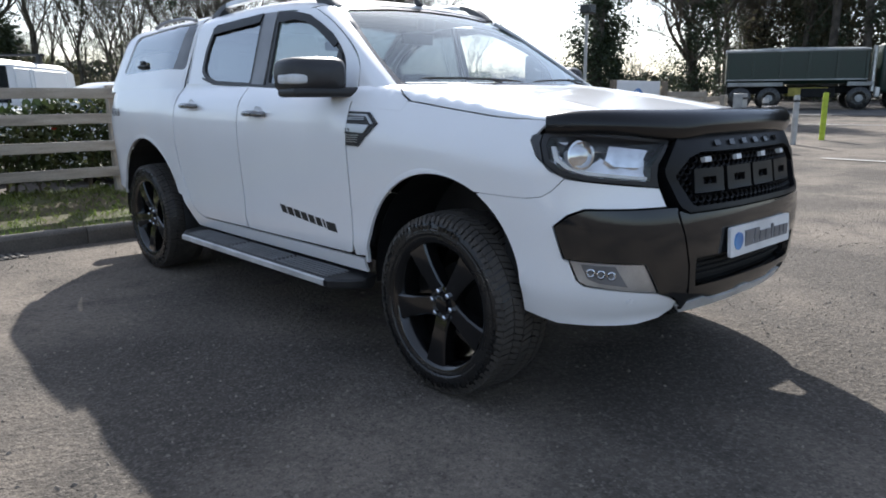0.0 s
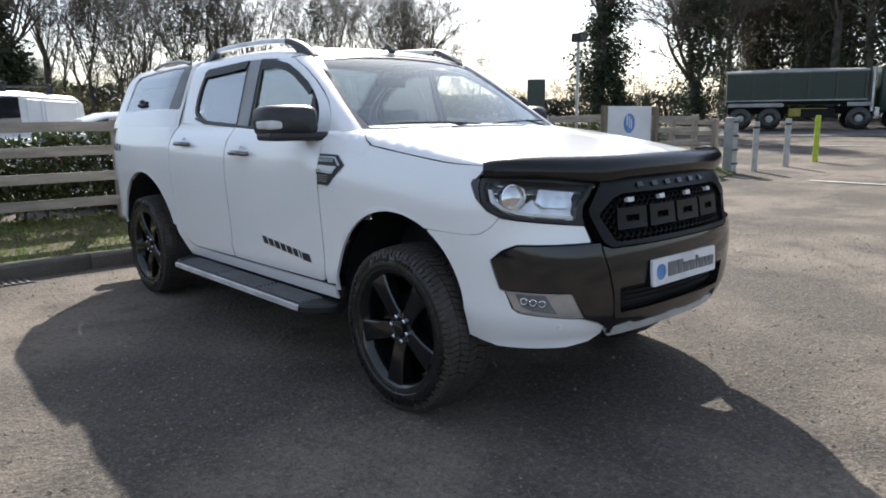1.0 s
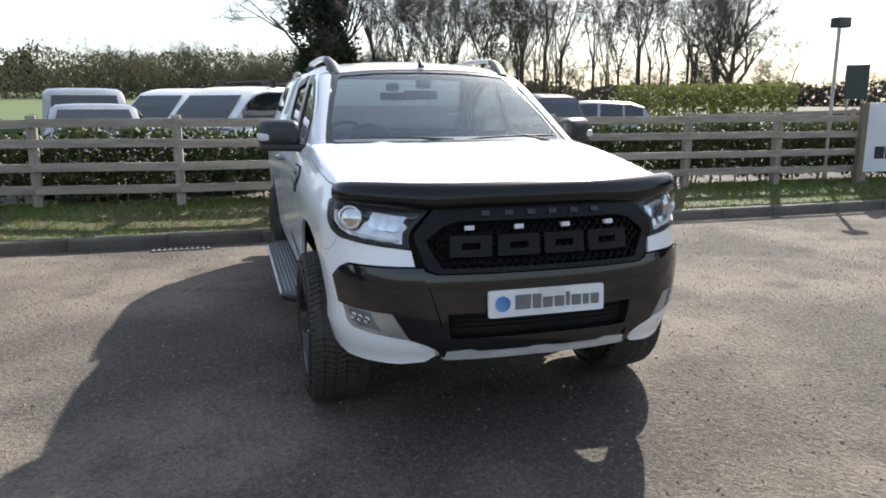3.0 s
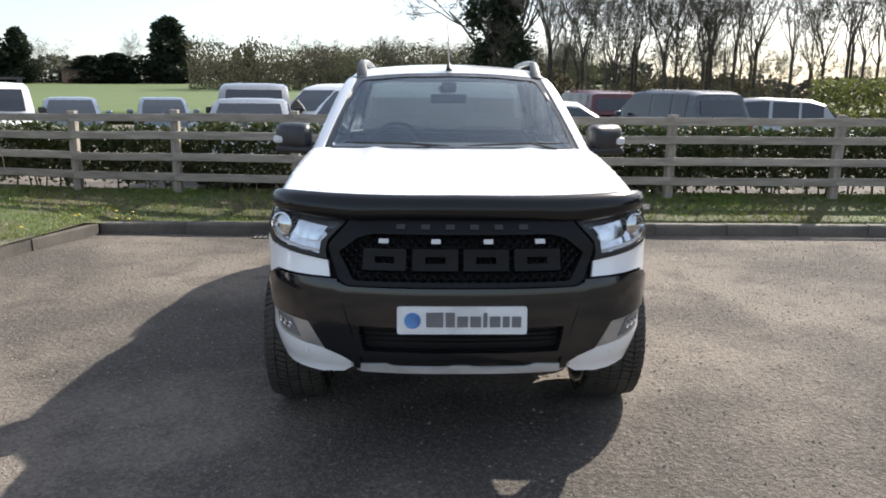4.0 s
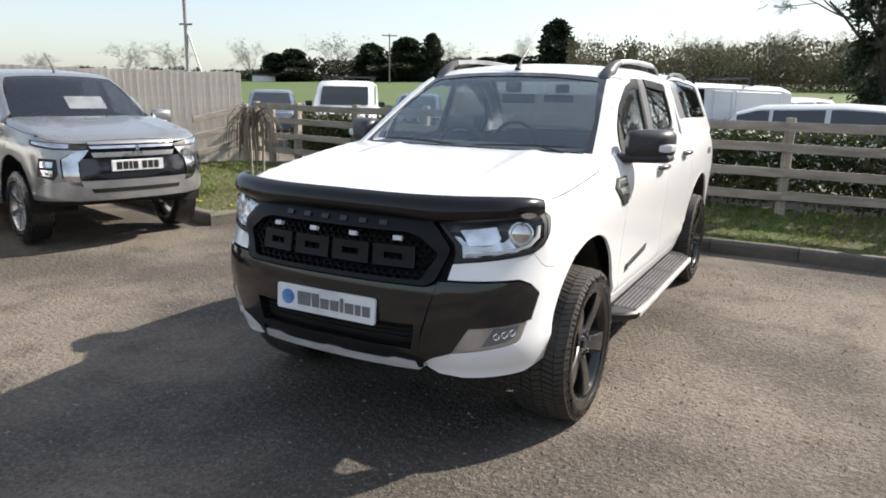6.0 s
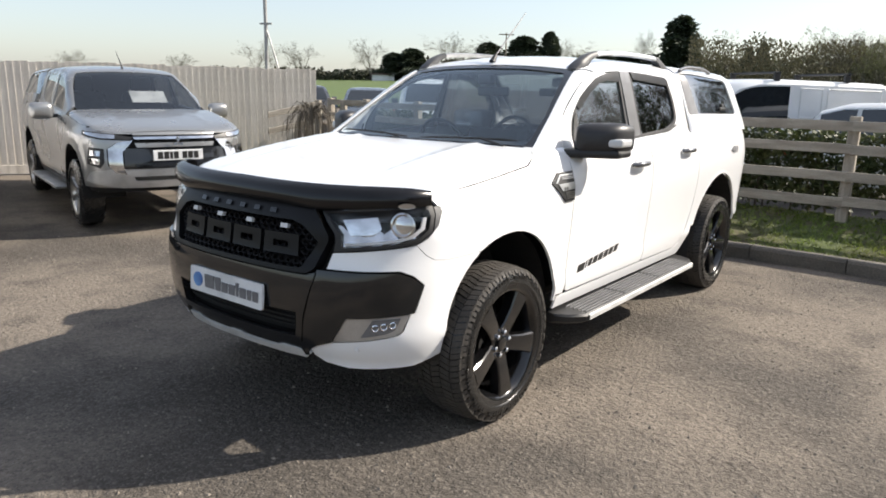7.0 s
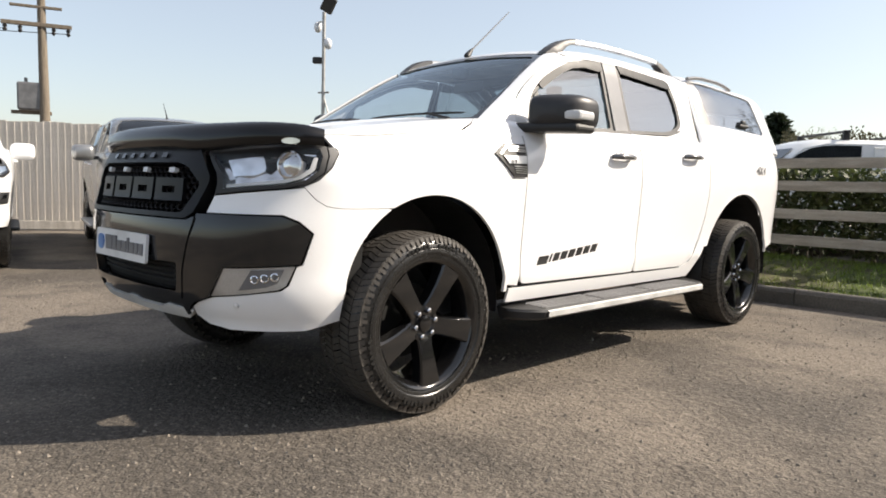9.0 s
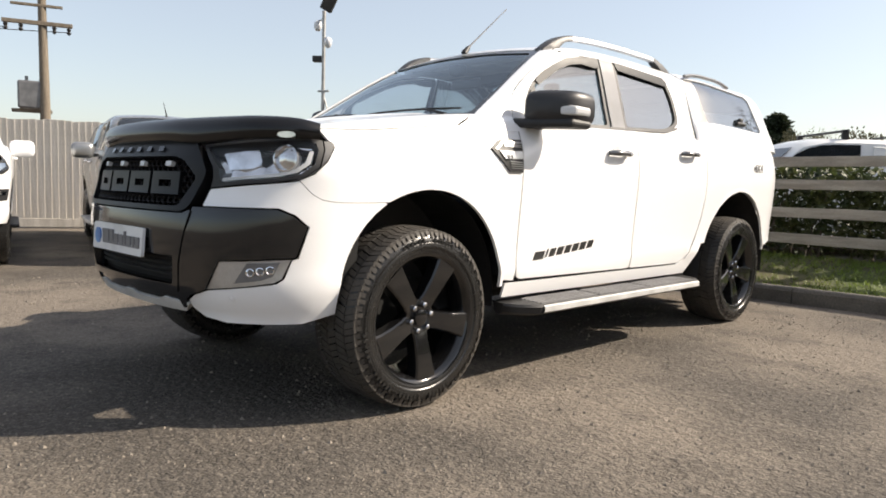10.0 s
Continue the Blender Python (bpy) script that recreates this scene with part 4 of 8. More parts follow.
def in_gi(a, z):
    lim = 27.2 - 5.6 * (z - 0.962) / 0.070 if z > 0.962 else 23.2 + 4.0 * (z - 0.848) / 0.114
    return abs(a) < lim - 0.4 and 0.846 < z < 1.042
while z < 1.042:
    a = -27 + (hx / 2 if row_i % 2 else 0)
    while a < 27:
        if in_gi(a, z):
            ring = []
            for dr, out in ((1.0, 0.004), (0.70, 0.0), (0.70, -0.016)):
                ring.append([])
                for k in range(6):
                    ca, cz = a + dr * hx * 0.5 * math.cos(radians(60 * k)) * 1.05, z + dr * hz * 0.56 * math.sin(radians(60 * k)) * 1.2
                    p = place(f_body, "wrap", ca, cz)
                    d = Vector((math.sin(radians(ca)), -math.cos(radians(ca)), 0))
                    ring[-1].append(bm.verts.new(p + d * out))
            for r0, r1 in zip(ring, ring[1:]):
                for k in range(6):
                    bm.faces.new((r0[k], r0[(k + 1) % 6], r1[(k + 1) % 6], r1[k]))
        a += hx
    z += hz
    row_i += 1
part("grille_mesh", bm, "grille", truck, "black honeycomb grille mesh")
for i, (a, w) in enumerate(((-17.2, 9.4), (-6.0, 10.2), (5.4, 10.2), (16.8, 10.2))):
    # plain raised blocks in place of the maker's letters
    sheet_part("grille_block", f_body, "wrap", fillet([(a - w / 2, 0.888), (a - w / 2, 0.982), (a + w / 2, 0.982), (a + w / 2, 0.888)], 0.014), "grille", truck, "raised matt black block", holes=[[(a - w / 4.5, 0.922), (a - w / 4.5, 0.950), (a + w / 4.5, 0.950), (a + w / 4.5, 0.922)]], out=0.016, deep=0.035, step=0.05)
for a in (-17.6, -5.95, 5.95, 17.6):
    sheet_part("grille_lamp", f_body, "wrap", fillet([(a - 1.05, 1.003), (a - 1.05, 1.021), (a + 1.05, 1.021), (a + 1.05, 1.003)], 0.3), "plate", truck, "small white marker lamp", out=0.018, deep=0.02, step=0.02)
for i in range(6):
    a = -14.0 + 5.6 * i
    sheet_part("grille_mark", f_body, "wrap", [(a - 1.0, 1.056), (a - 1.0, 1.072), (a + 1.0, 1.072), (a + 1.0, 1.056)], "bronze", truck, "", out=0.026, deep=0.004, step=0.05)

# headlamps
HL = fillet([(26.8, 1.085), (37.4, 1.108), (48.0, 1.119), (51.6, 1.115), (52.0, 1.080), (51.3, 1.016), (48.5, 0.974), (44.0, 0.956), (36.0, 0.940), (30.2, 0.926), (30.6, 0.965), (30.3, 1.005)], 0.02)
HI = fillet([(28.0, 1.077), (37.5, 1.098), (47.9, 1.110), (50.4, 1.104), (51.0, 1.077), (50.4, 1.024), (47.9, 0.986), (44.0, 0.968), (36.0, 0.954), (32.0, 0.947), (31.8, 1.0), (30.6, 1.024)], 0.015)
for s in (1, -1):
    fl = lambda o: [(s * a, b) for a, b in o]
    base = sheet_part("headlamp", f_body, "wrap", fl(HL), "plastic", truck, "clear headlamp in a black housing", holes=[fl(HI)], out=0.004, deep=0.05, step=0.04)
    bm = bmesh.new()
    for v in panel(bm, f_body, "wrap", fl(HI), out=-0.012, deep=0, step=0.02):
        a = math.atan2(v.co.x, AXIS_Y - v.co.y)
        back = 0.055 * max(0, (v.co.z - 0.95) / 0.14) + 0.006 * math.sin(a * 90)
        v.co -= Vector((math.sin(a), -math.cos(a), 0)) * back
    part("reflector", bm, "bowl", base, "silver lamp bowl", smooth=60)
    sheet_part("lens", f_body, "wrap", fl(HI), "lens", base, "clear lens", out=0.003, deep=0, step=0.04)
    for a, z, r in ((44.6, 1.046, 0.046),):
        p = place(f_body, "wrap", s * a, z)
        g = gradient(f_body, p)
        bm = bmesh.new()
        lathe(bm, [(-0.05, r * 1.15), (-0.012, r * 1.15), (-0.010, r), (-0.022, r * 0.85), (-0.016, r * 0.5), (-0.014, 0.0)], 24, "z")
        bmesh.ops.transform(bm, matrix=Matrix.Translation(p) @ g.lerp(Vector((0, -1, 0)), 0.5).to_track_quat("Z", "Y").to_matrix().to_4x4(), verts=bm.verts)
        part("projector", bm, "chrome", base, "round projector lamp", smooth=30)
    bm = bmesh.new()
    panel(bm, f_body, "wrap", fl(fillet([(31.4, 1.066), (39.4, 1.086), (40.4, 1.03), (38.6, 1.005), (33.4, 0.998)], 0.01)), out=-0.022, deep=0.02, step=0.04)
    part("lamp_bowl", bm, "bowl", base, "chrome main beam bowl", smooth=40)
    bm = bmesh.new()
    panel(bm, f_body, "wrap", fl([(32.4, 0.953), (36.4, 0.960), (44.0, 0.975), (47.4, 0.993), (49.7, 1.026), (50.3, 1.075), (49.5, 1.075), (48.8, 1.032), (46.8, 1.003), (43.6, 0.986), (36.4, 0.971), (32.5, 0.964)]), out=-0.006, deep=0.012, step=0.03)
    part("light_guide", bm, "plate", base, "white running light strip", smooth=40)
    vent = sheet_part("wing_trim", f_body, "wrap", fl(fillet([(51.9, 1.112), (53.0, 1.112), (53.7, 1.107), (54.0, 1.092), (52.7, 1.038), (50.3, 0.988), (47.8, 0.963), (45.6, 0.957), (48.7, 0.972), (51.6, 1.015), (52.3, 1.08)], 0.01)), "lamp_trim", truck, "dark grey trim behind the headlamp", out=0.004, deep=0.012, step=0.03)

# bumper
wrap_pair("front_corner", [(30.0, 0.920), (28.9, 0.857), (44.2, 0.857), (47.2, 0.832), (49.7, 0.787), (47.7, 0.668), (46.6, 0.660), (45.2, 0.590), (43.8, 0.570), (37.0, 0.552), (30.0, 0.534), (26.4, 0.508), (24.6, 0.486), (24.9, 0.455), (27.6, 0.420), (33, 0.408), (48.0, 0.408)] + ARCH_EDGE + SEAM + [(47.2, 0.957), (44.0, 0.949), (36.0, 0.933)], "white", label="white bumper corner", out=0.0, step=0.05)
wrap_pair("bumper_wing", fillet([(27.0, 0.848), (44.0, 0.849), (46.9, 0.825), (49.1, 0.787), (47.1, 0.674), (33.4, 0.658), (30.0, 0.541), (26.2, 0.514), (24.2, 0.488), (24.2, 0.462), (23.0, 0.456), (22.4, 0.49), (23.0, 0.555), (23.8, 0.63), (25.5, 0.751)], 0.010), "bronze", label="dark grey bumper side band", out=0.014, deep=0.04, step=0.05)
sheet_part("bumper_centre", f_body, "wrap", fillet([(-26.9, 0.838), (-24.5, 0.822), (24.5, 0.822), (26.9, 0.838), (25.3, 0.75), (23.5, 0.63), (22.9, 0.52), (-22.9, 0.52), (-23.5, 0.63), (-25.3, 0.75)], 0.4), "bronze", truck, "dark grey bumper centre", holes=[fillet([(-22.2, 0.660), (22.2, 0.660), (21.5, 0.547), (-21.5, 0.547)], 0.3)], out=0.018, deep=0.05, step=0.05)
sheet_part("bumper_lip", f_body, "wrap", [(-23.2, 0.525), (23.2, 0.525), (23.0, 0.478), (-23.0, 0.478)], "bronze", truck, "", out=0.006, deep=0.04, step=0.06)
bm = bmesh.new()
for zz in (0.572, 0.594, 0.616, 0.638):
    panel(bm, f_body, "wrap", [(-21.4, zz - 0.006), (21.4, zz - 0.006), (21.6, zz + 0.006), (-21.6, zz + 0.006)], out=-0.022, deep=0.012, step=0.05)
part("intake_slats", bm, "void", truck, "black lower intake slats")
sheet_part("skid_plate", f_body, "wrap", [(-25, 0.476), (-17, 0.488), (-14, 0.470), (-4, 0.470), (-2, 0.482), (2, 0.482), (4, 0.470), (14, 0.470), (17, 0.488), (25, 0.476), (23, 0.440), (-23, 0.440)], "skid", truck, "silver scalloped skid plate", out=0.012, deep=0.03, step=0.06)
for s in (1, -1):
    FO = fillet([(33.3, 0.652), (30.2, 0.542), (37.0, 0.558), (43.4, 0.577), (44.7, 0.592), (46.3, 0.665)], 0.008)
    fl = lambda o: [(s * a, b) for a, b in o]
    fog = sheet_part("fog_lamp", f_body, "wrap", fl(FO), "alu", truck, "fog lamp in a silver bezel", out=0.004, deep=0.03, step=0.03)
    cup = sheet_part("lamp_cup", f_body, "wrap", fl(fillet([(38.6, 0.650), (36.2, 0.572), (41.2, 0.586), (43.2, 0.602), (44.4, 0.655)], 0.008)), "grey_trim", fog, "grey lamp well", out=0.008, deep=0.004, step=0.02)
    for k in range(3):
        p = place(f_body, "wrap", s * (39.2 + 1.75 * k), 0.615 + 0.005 * k)
        bm = bmesh.new()
        lathe(bm, [(0.0, 0.016), (0.010, 0.017), (0.012, 0.013), (0.006, 0.008), (0.008, 0.0)], 14, "z")
        bmesh.ops.transform(bm, matrix=Matrix.Translation(p) @ gradient(f_body, p).to_track_quat("Z", "Y").to_matrix().to_4x4(), verts=bm.verts)
        part("bulb", bm, "chrome", fog, "bright round bulb", smooth=30)
    for a, z in ((35.3, 0.510),):
        p = place(f_body, "wrap", s * a, z)
        bm = bmesh.new()
        lathe(bm, [(0.0005, 0.013), (0.003, 0.012), (0.003, 0.009), (0.001, 0.009), (0.003, 0.007), (0.004, 0.0)], 16, "z")
        bmesh.ops.transform(bm, matrix=Matrix.Translation(p) @ gradient(f_body, p).to_track_quat("Z", "Y").to_matrix().to_4x4(), verts=bm.verts)
        part("parking_sensor", bm, "white", truck, "round parking sensor", smooth=30)
plate = sheet_part("number_plate", lambda x, y, z: -(y + 0.922 - 0.07 * (z - 0.695)), "front", fillet([(-0.269, 0.640), (-0.269, 0.756), (0.269, 0.756), (0.269, 0.640)], 0.012), "plate", truck, "white dealer show plate with plain bars", deep=0.012, step=0.2)
x = -0.148
for w, h in ((0.070, 0.062), (0.038, 0.062), (0.044, 0.046), (0.044, 0.046), (0.016, 0.062), (0.044, 0.046), (0.028, 0.046), (0.038, 0.046)):
    bm = bmesh.new()
    box(bm, x, x + w, -0.9268, -0.918, 0.670, 0.670 + h, 0.001)
    part("plate_bar", bm, "ink", plate, "plain grey bar")
    x += w + 0.010
bm = bmesh.new()
lathe(bm, [(-0.9266, 0.0), (-0.9266, 0.034), (-0.918, 0.034)], 24, "y", (-0.205, 0, 0.698))
part("plate_emblem", bm, "blue", plate, "round blue emblem", smooth=30)

# cab glass and frame
WS = [(-0.742, 1.295), (-0.4, 1.298), (0, 1.30), (0.4, 1.298), (0.742, 1.295), (0.708, 1.45), (0.598, 1.728), (0.3, 1.752), (0, 1.757), (-0.3, 1.752), (-0.598, 1.728), (-0.708, 1.45)]
sheet_part("windscreen", f_cab, "front", fillet(WS, 0.03), "screen", truck, "laminated windscreen", out=-0.006, deep=0, step=0.08).visible_shadow = False
bm = bmesh.new()
panel(bm, f_cab, "front", fillet([(x * 1.012, z + (0.006 if z > 1.7 else -0.006)) for x, z in WS], 0.03), holes=[fillet([(x * 0.955, z + (-0.018 if z > 1.7 else 0.022)) for x, z in WS], 0.03)], out=-0.003, deep=0, step=0.05)
part("windscreen_band", bm, "black_gloss", truck, "black printed glass border")
FWIN = fillet([(0.812, 1.286), (1.560, 1.331), (1.586, 1.714), (1.42, 1.703), (1.25, 1.671), (1.125, 1.620), (0.995, 1.560), (0.868, 1.462), (0.816, 1.370)], [0.02, 0.02, 0.03, 0.08, 0.06, 0.06, 0.06, 0.06, 0.04])
RWIN = fillet([(1.748, 1.332), (2.22, 1.354), (2.37, 1.388), (2.436, 1.432), (2.436, 1.57), (2.384, 1.680), (2.33, 1.699), (2.03, 1.714), (1.768, 1.719)], [0.02, 0.05, 0.04, 0.04, 0.06, 0.03, 0.03, 0.03, 0.02])
def grow(o, c, m):
    return [(c[0] + (a - c[0]) * m, c[1] + (b - c[1]) * (m + 0.02)) for a, b in o]


def cab_panel(name, outline, material, parent, label, s, holes=(), **kw):
    return sheet_part(name, f_cab, "hoop", hoop(f_cab, outline, s), material, parent, label, holes=[hoop(f_cab, h, s) for h in holes], **kw)


FC, RC = (1.25, 1.49), (2.09, 1.525)
shell_holes = [hoop(f_cab, grow(RWIN, RC, 1.03), s2) for s2 in (1, -1)]
EAVE = [(1.640, 1.262), (1.640, 1.45), (1.632, 1.736), (1.43, 1.726), (1.33, 1.712)]
CREST = [(0.598, 1.728), (0.3, 1.752), (0, 1.757), (-0.3, 1.752), (-0.598, 1.728)]
shell_edge = [(5.5, 2.665), (5.5, 1.642)] + hoop(f_cab, EAVE, 1) + [(math.degrees(math.atan2(p.z - HOOP_Z, p.x)), p.y) for p in (place(f_cab, "front", x, z) for x, z in CREST)] + list(reversed(hoop(f_cab, EAVE, -1))) + [(174.5, 1.642), (174.5, 2.665)]
sheet_part("cab_shell", f_cab, "hoop", shell_edge, "white", truck, "white cab roof and rear pillars in one pressing", holes=shell_holes, step=0.05, deep=0.012)
# windscreen pillars
FRONT_EDGE = [(1.25, 0.80), (1.286, 0.806), (1.37, 0.808), (1.462, 0.858), (1.56, 0.985), (1.62, 1.115), (1.671, 1.24), (1.703, 1.41), (1.715, 1.47)]
SHUT_EDGE = [(1.25, 0.672), (1.33, 0.682), (1.411, 0.712), (1.506, 0.828), (1.628, 1.03), (1.69, 1.165), (1.715, 1.235)]
SCREEN_EDGE = [(1.25, 0.772), (1.34, 0.742), (1.45, 0.708), (1.722, 0.612), (1.74, 0.600)]


def pillar_strip(name, s, near, far, parent, label):
    """A rounded white strip of the cab's surface between two edges given by height."""
    bm = bmesh.new()
    rows = []
    for i in range(23):
        z = 1.232 + 0.483 * i / 22
        a, b = near(z), far(z)
        row = []
        for k in range(-1, 8):
            p = a.lerp(b, max(0, min(6, k)) / 6)
            for _ in range(6):
                p -= gradient(f_cab, p) * f_cab(*p) * 0.7
            row.append(bm.verts.new(p + gradient(f_cab, p) * (0.005 if 0 <= k <= 6 else -0.02)))
        rows.append(row)
    for a, b in zip(rows, rows[1:]):
        for k in range(8):
            bm.faces.new((a[k], a[k + 1], b[k + 1], b[k]))
    bmesh.ops.recalc_face_normals(bm, faces=bm.faces)
    return part(name, bm, "white", parent, label, smooth=50)


for s, door in ((1, FD[0]), (-1, FD[1])):
    screen = lambda z: place(f_cab, "front", s * lerp(SCREEN_EDGE, z), z)
    side = lambda table, d: (lambda z: place(f_cab, "side", lerp(table, z) + d, z, s))
    pillar_strip("windscreen_pillar", s, screen, side(SHUT_EDGE, -0.004), truck, "white windscreen pillar")
    pillar_strip("door_frame", s, side(SHUT_EDGE, 0.004), side(FRONT_EDGE, -0.004), door, "white window frame")
for s, fd, rd in ((1, FD[0], RD[0]), (-1, FD[1], RD[1])):
    k = dict(s=s)
    cab_panel("window_seal", grow(FWIN, FC, 1.04), "plastic", fd, "black rubber window seal", s, [grow(FWIN, FC, 0.965)], out=0.003, deep=0.015, step=0.05)
    cab_panel("window_seal", grow(RWIN, RC, 1.05), "plastic", rd, "black rubber window seal", s, [grow(RWIN, RC, 0.95)], out=0.003, deep=0.015, step=0.05)
    cab_panel("window_glass", FWIN, "glass", fd, "side window glass", s, out=-0.008, deep=0, step=0.07)
    cab_panel("window_glass", RWIN, "privacy", rd, "tinted rear side glass", s, out=-0.008, deep=0, step=0.07)
    cab_panel("pillar_trim", [(1.592, 1.322), (1.735, 1.326), (1.753, 1.732), (1.612, 1.728)], "grey_trim", truck, "grey door pillar trim", s, out=0.006, deep=0.01, step=0.06)
    cab_panel("window_visor", [(0.925, 1.518), (0.99, 1.568), (1.12, 1.630), (1.25, 1.681), (1.42, 1.713), (1.592, 1.726), (1.582, 1.672), (1.535, 1.662), (1.395, 1.668), (1.278, 1.648), (1.16, 1.605), (1.04, 1.545), (0.95, 1.495)], "visor", fd, "smoked wind deflector", s, out=0.010, deep=0.008, step=0.04)
    cab_panel("window_visor", [(1.766, 1.731), (2.345, 1.708), (2.392, 1.684), (2.380, 1.652), (2.33, 1.654), (1.785, 1.684)], "visor", rd, "smoked wind deflector", s, out=0.010, deep=0.008, step=0.04)
    cab_panel("belt_strip", [(0.80, 1.264), (1.60, 1.310), (2.24, 1.337), (2.40, 1.370), (2.405, 1.383), (2.24, 1.350), (1.60, 1.323), (0.80, 1.277)], "plastic", truck, "black belt line strip", s, out=0.010, deep=0.012, step=0.08)
    cab_panel("mirror_sail", [(0.806, 1.284), (0.905, 1.288), (0.905, 1.482), (0.868, 1.458), (0.814, 1.36)], "plastic", fd, "black mirror sail panel", s, out=0.010, deep=0.012, step=0.05)
    # handles
    for dy, z, door in ((1.51, 1.166, fd), (2.375, 1.205, rd)):
        p = place(f_body, "side", dy, z, s)
        bm = bmesh.new()
        lathe(bm, [(0.001, 0.045), (0.004, 0.042), (0.001, 0.028)], 20, "x", (0, 0, 0))
        bmesh.ops.transform(bm, matrix=Matrix.Translation(p + Vector((0, -0.01, 0.008))) @ Matrix.Diagonal((s, 1, 0.85, 1)), verts=bm.verts)
        part("handle_recess", bm, "white", door, "", smooth=40)
        bm = bmesh.new()
        tube(bm, [p + Vector((s * 0.004, -0.095, 0)), p + Vector((s * 0.034, -0.085, 0.0)), p + Vector((s * 0.042, -0.03, 0.002)), p + Vector((s * 0.042, 0.04, 0.002)), p + Vector((s * 0.034, 0.085, 0.0)), p + Vector((s * 0.004, 0.095, 0))], [0.013, 0.016, 0.017, 0.017, 0.016, 0.013], 10)
        part("door_handle", bm, "handle", door, "grey metallic pull handle", smooth=60)
    # mirror, its outer end swept back
    sweep = lambda x: 0.55 * (abs(x) - 0.87)
    bm = bmesh.new()
    prof = [(-0.05, 0.30), (-0.035, 0.75), (0.0, 0.97), (0.05, 1.0), (0.10, 0.98), (0.115, 0.95), (0.117, 0.85)]
    rings = []
    for d, k2 in prof:
        ring = []
        for i in range(28):
            a = 2 * math.pi * i / 28
            cx, cz = math.cos(a), math.sin(a)
            ex = 0.128 * math.copysign(abs(cx) ** 0.45, cx) * k2
            ez = 0.086 * math.copysign(abs(cz) ** 0.5, cz) * k2
            ring.append(bm.verts.new((s * (0.985 + ex * 0.94), 0.715 + d * 1.15 + sweep(0.985 + ex), 1.352 + ez)))
        rings.append(ring)
    for a, b in zip(rings, rings[1:]):
        for i in range(28):
            bm.faces.new((a[i], a[(i + 1) % 28], b[(i + 1) % 28], b[i]))
    bm.faces.new(rings[0])
    bm.faces.new(rings[-1][::-1])
    bmesh.ops.recalc_face_normals(bm, faces=bm.faces)
    mirror = part("door_mirror", bm, "mirror_cap", fd, "black door mirror", smooth=50)
    bm = bmesh.new()
    for v in box(bm, min(s * 0.80, s * 1.10), max(s * 0.80, s * 1.10), 0.668, 0.835, 1.252, 1.298, 0.018):
        v.co.y += sweep(v.co.x)
    part("mirror_arm", bm, "plastic", mirror, "black plastic arm")
    bm = bmesh.new()
    for v in box(bm, min(s * 1.035, s * 1.112), max(s * 1.035, s * 1.112), 0.667, 0.80, 1.312, 1.358, 0.014):
        v.co.y += sweep(v.co.x)
    part("repeater", bm, "plate", mirror, "clear side repeater")
    bm = bmesh.new()
    for v in box(bm, min(s * 0.885, s * 1.085), max(s * 0.885, s * 1.085), 0.848, 0.854, 1.28, 1.42, 0.002):
        v.co.y += sweep(v.co.x)
    part("mirror_glass", bm, "chrome", mirror, "mirror glass")
    # wing vent
    VO = [(0.430, 1.135), (0.50, 1.182), (0.645, 1.186), (0.648, 1.032), (0.555, 1.03)]
    vent = sheet_part("wing_vent", f_body, "side", VO, "plastic", truck, "black wing vent with chrome edge", out=0.008, deep=0.014, step=0.04, **k)
    sheet_part("vent_trim", f_body, "side", [(0.452, 1.132), (0.51, 1.172), (0.640, 1.174), (0.640, 1.166), (0.515, 1.164), (0.47, 1.130)], "alu", vent, "silver edge", out=0.013, deep=0.006, step=0.04, **k)
    sheet_part("vent_plate", f_body, "side", [(0.478, 1.125), (0.640, 1.13), (0.640, 1.095), (0.51, 1.09)], "alu", vent, "silver engine size plate", out=0.014, deep=0.008, step=0.04, **k)
    for zz in (1.150, 1.158, 1.05, 1.06, 1.07, 1.08):
        y0 = 0.52 if zz > 1.1 else 0.545 + (1.08 - zz) * 0.4
        sheet_part("vent_slat", f_body, "side", [(y0, zz - 0.002), (0.64, zz - 0.002), (0.64, zz + 0.002), (y0, zz + 0.002)], "steel", vent, "", out=0.012, deep=0.006, step=0.05, **k)
    me = text_mesh("3.2", 0.034, 0.001)
    tx = new("engine_size_lettering", me)
    me.materials.append(M["dark_ink"])
    tx.parent = vent
    tx.matrix_local = pose(place(f_body, "side", 0.58, 1.11, s).x + s * 0.0165, 0.585 - s * 0.045, 1.098, 90, 0, 90 if s > 0 else -90)
    # model script as slanted bars
    y = 0.785
    for w in (0.085, 0.018, 0.05, 0.055, 0.055, 0.055, 0.055, 0.055):
        ya, yb = (y, y + w)
        z0 = 0.592 + 0.092 * (y - 0.785)
        sheet_part("side_mark", f_body, "side", [(ya, z0), (yb, z0 + 0.004), (yb + 0.022, z0 + 0.047), (ya + 0.022, z0 + 0.043)], "dark_ink", fd, "slanted black bar", out=0.0015, deep=0.001, step=0.2, **k)
        y += w + 0.014
    me = text_mesh("4X4", 0.085, 0.002)
    me.materials.append(M["grey_trim"])
    t4 = new("drive_lettering", me)
    t4.parent = truck
    pp = place(f_body, "side", 3.62, 1.150, s)
    t4.matrix_local = pose(pp.x + s * 0.012, 3.62 - s * 0.11, 1.150, 90, 0, 88 if s > 0 else -88)
    # side step
    bm = bmesh.new()
    prof = [(0.80, 0.395), (1.0, 0.388), (1.015, 0.376), (1.01, 0.345), (0.98, 0.332), (0.82, 0.340)]
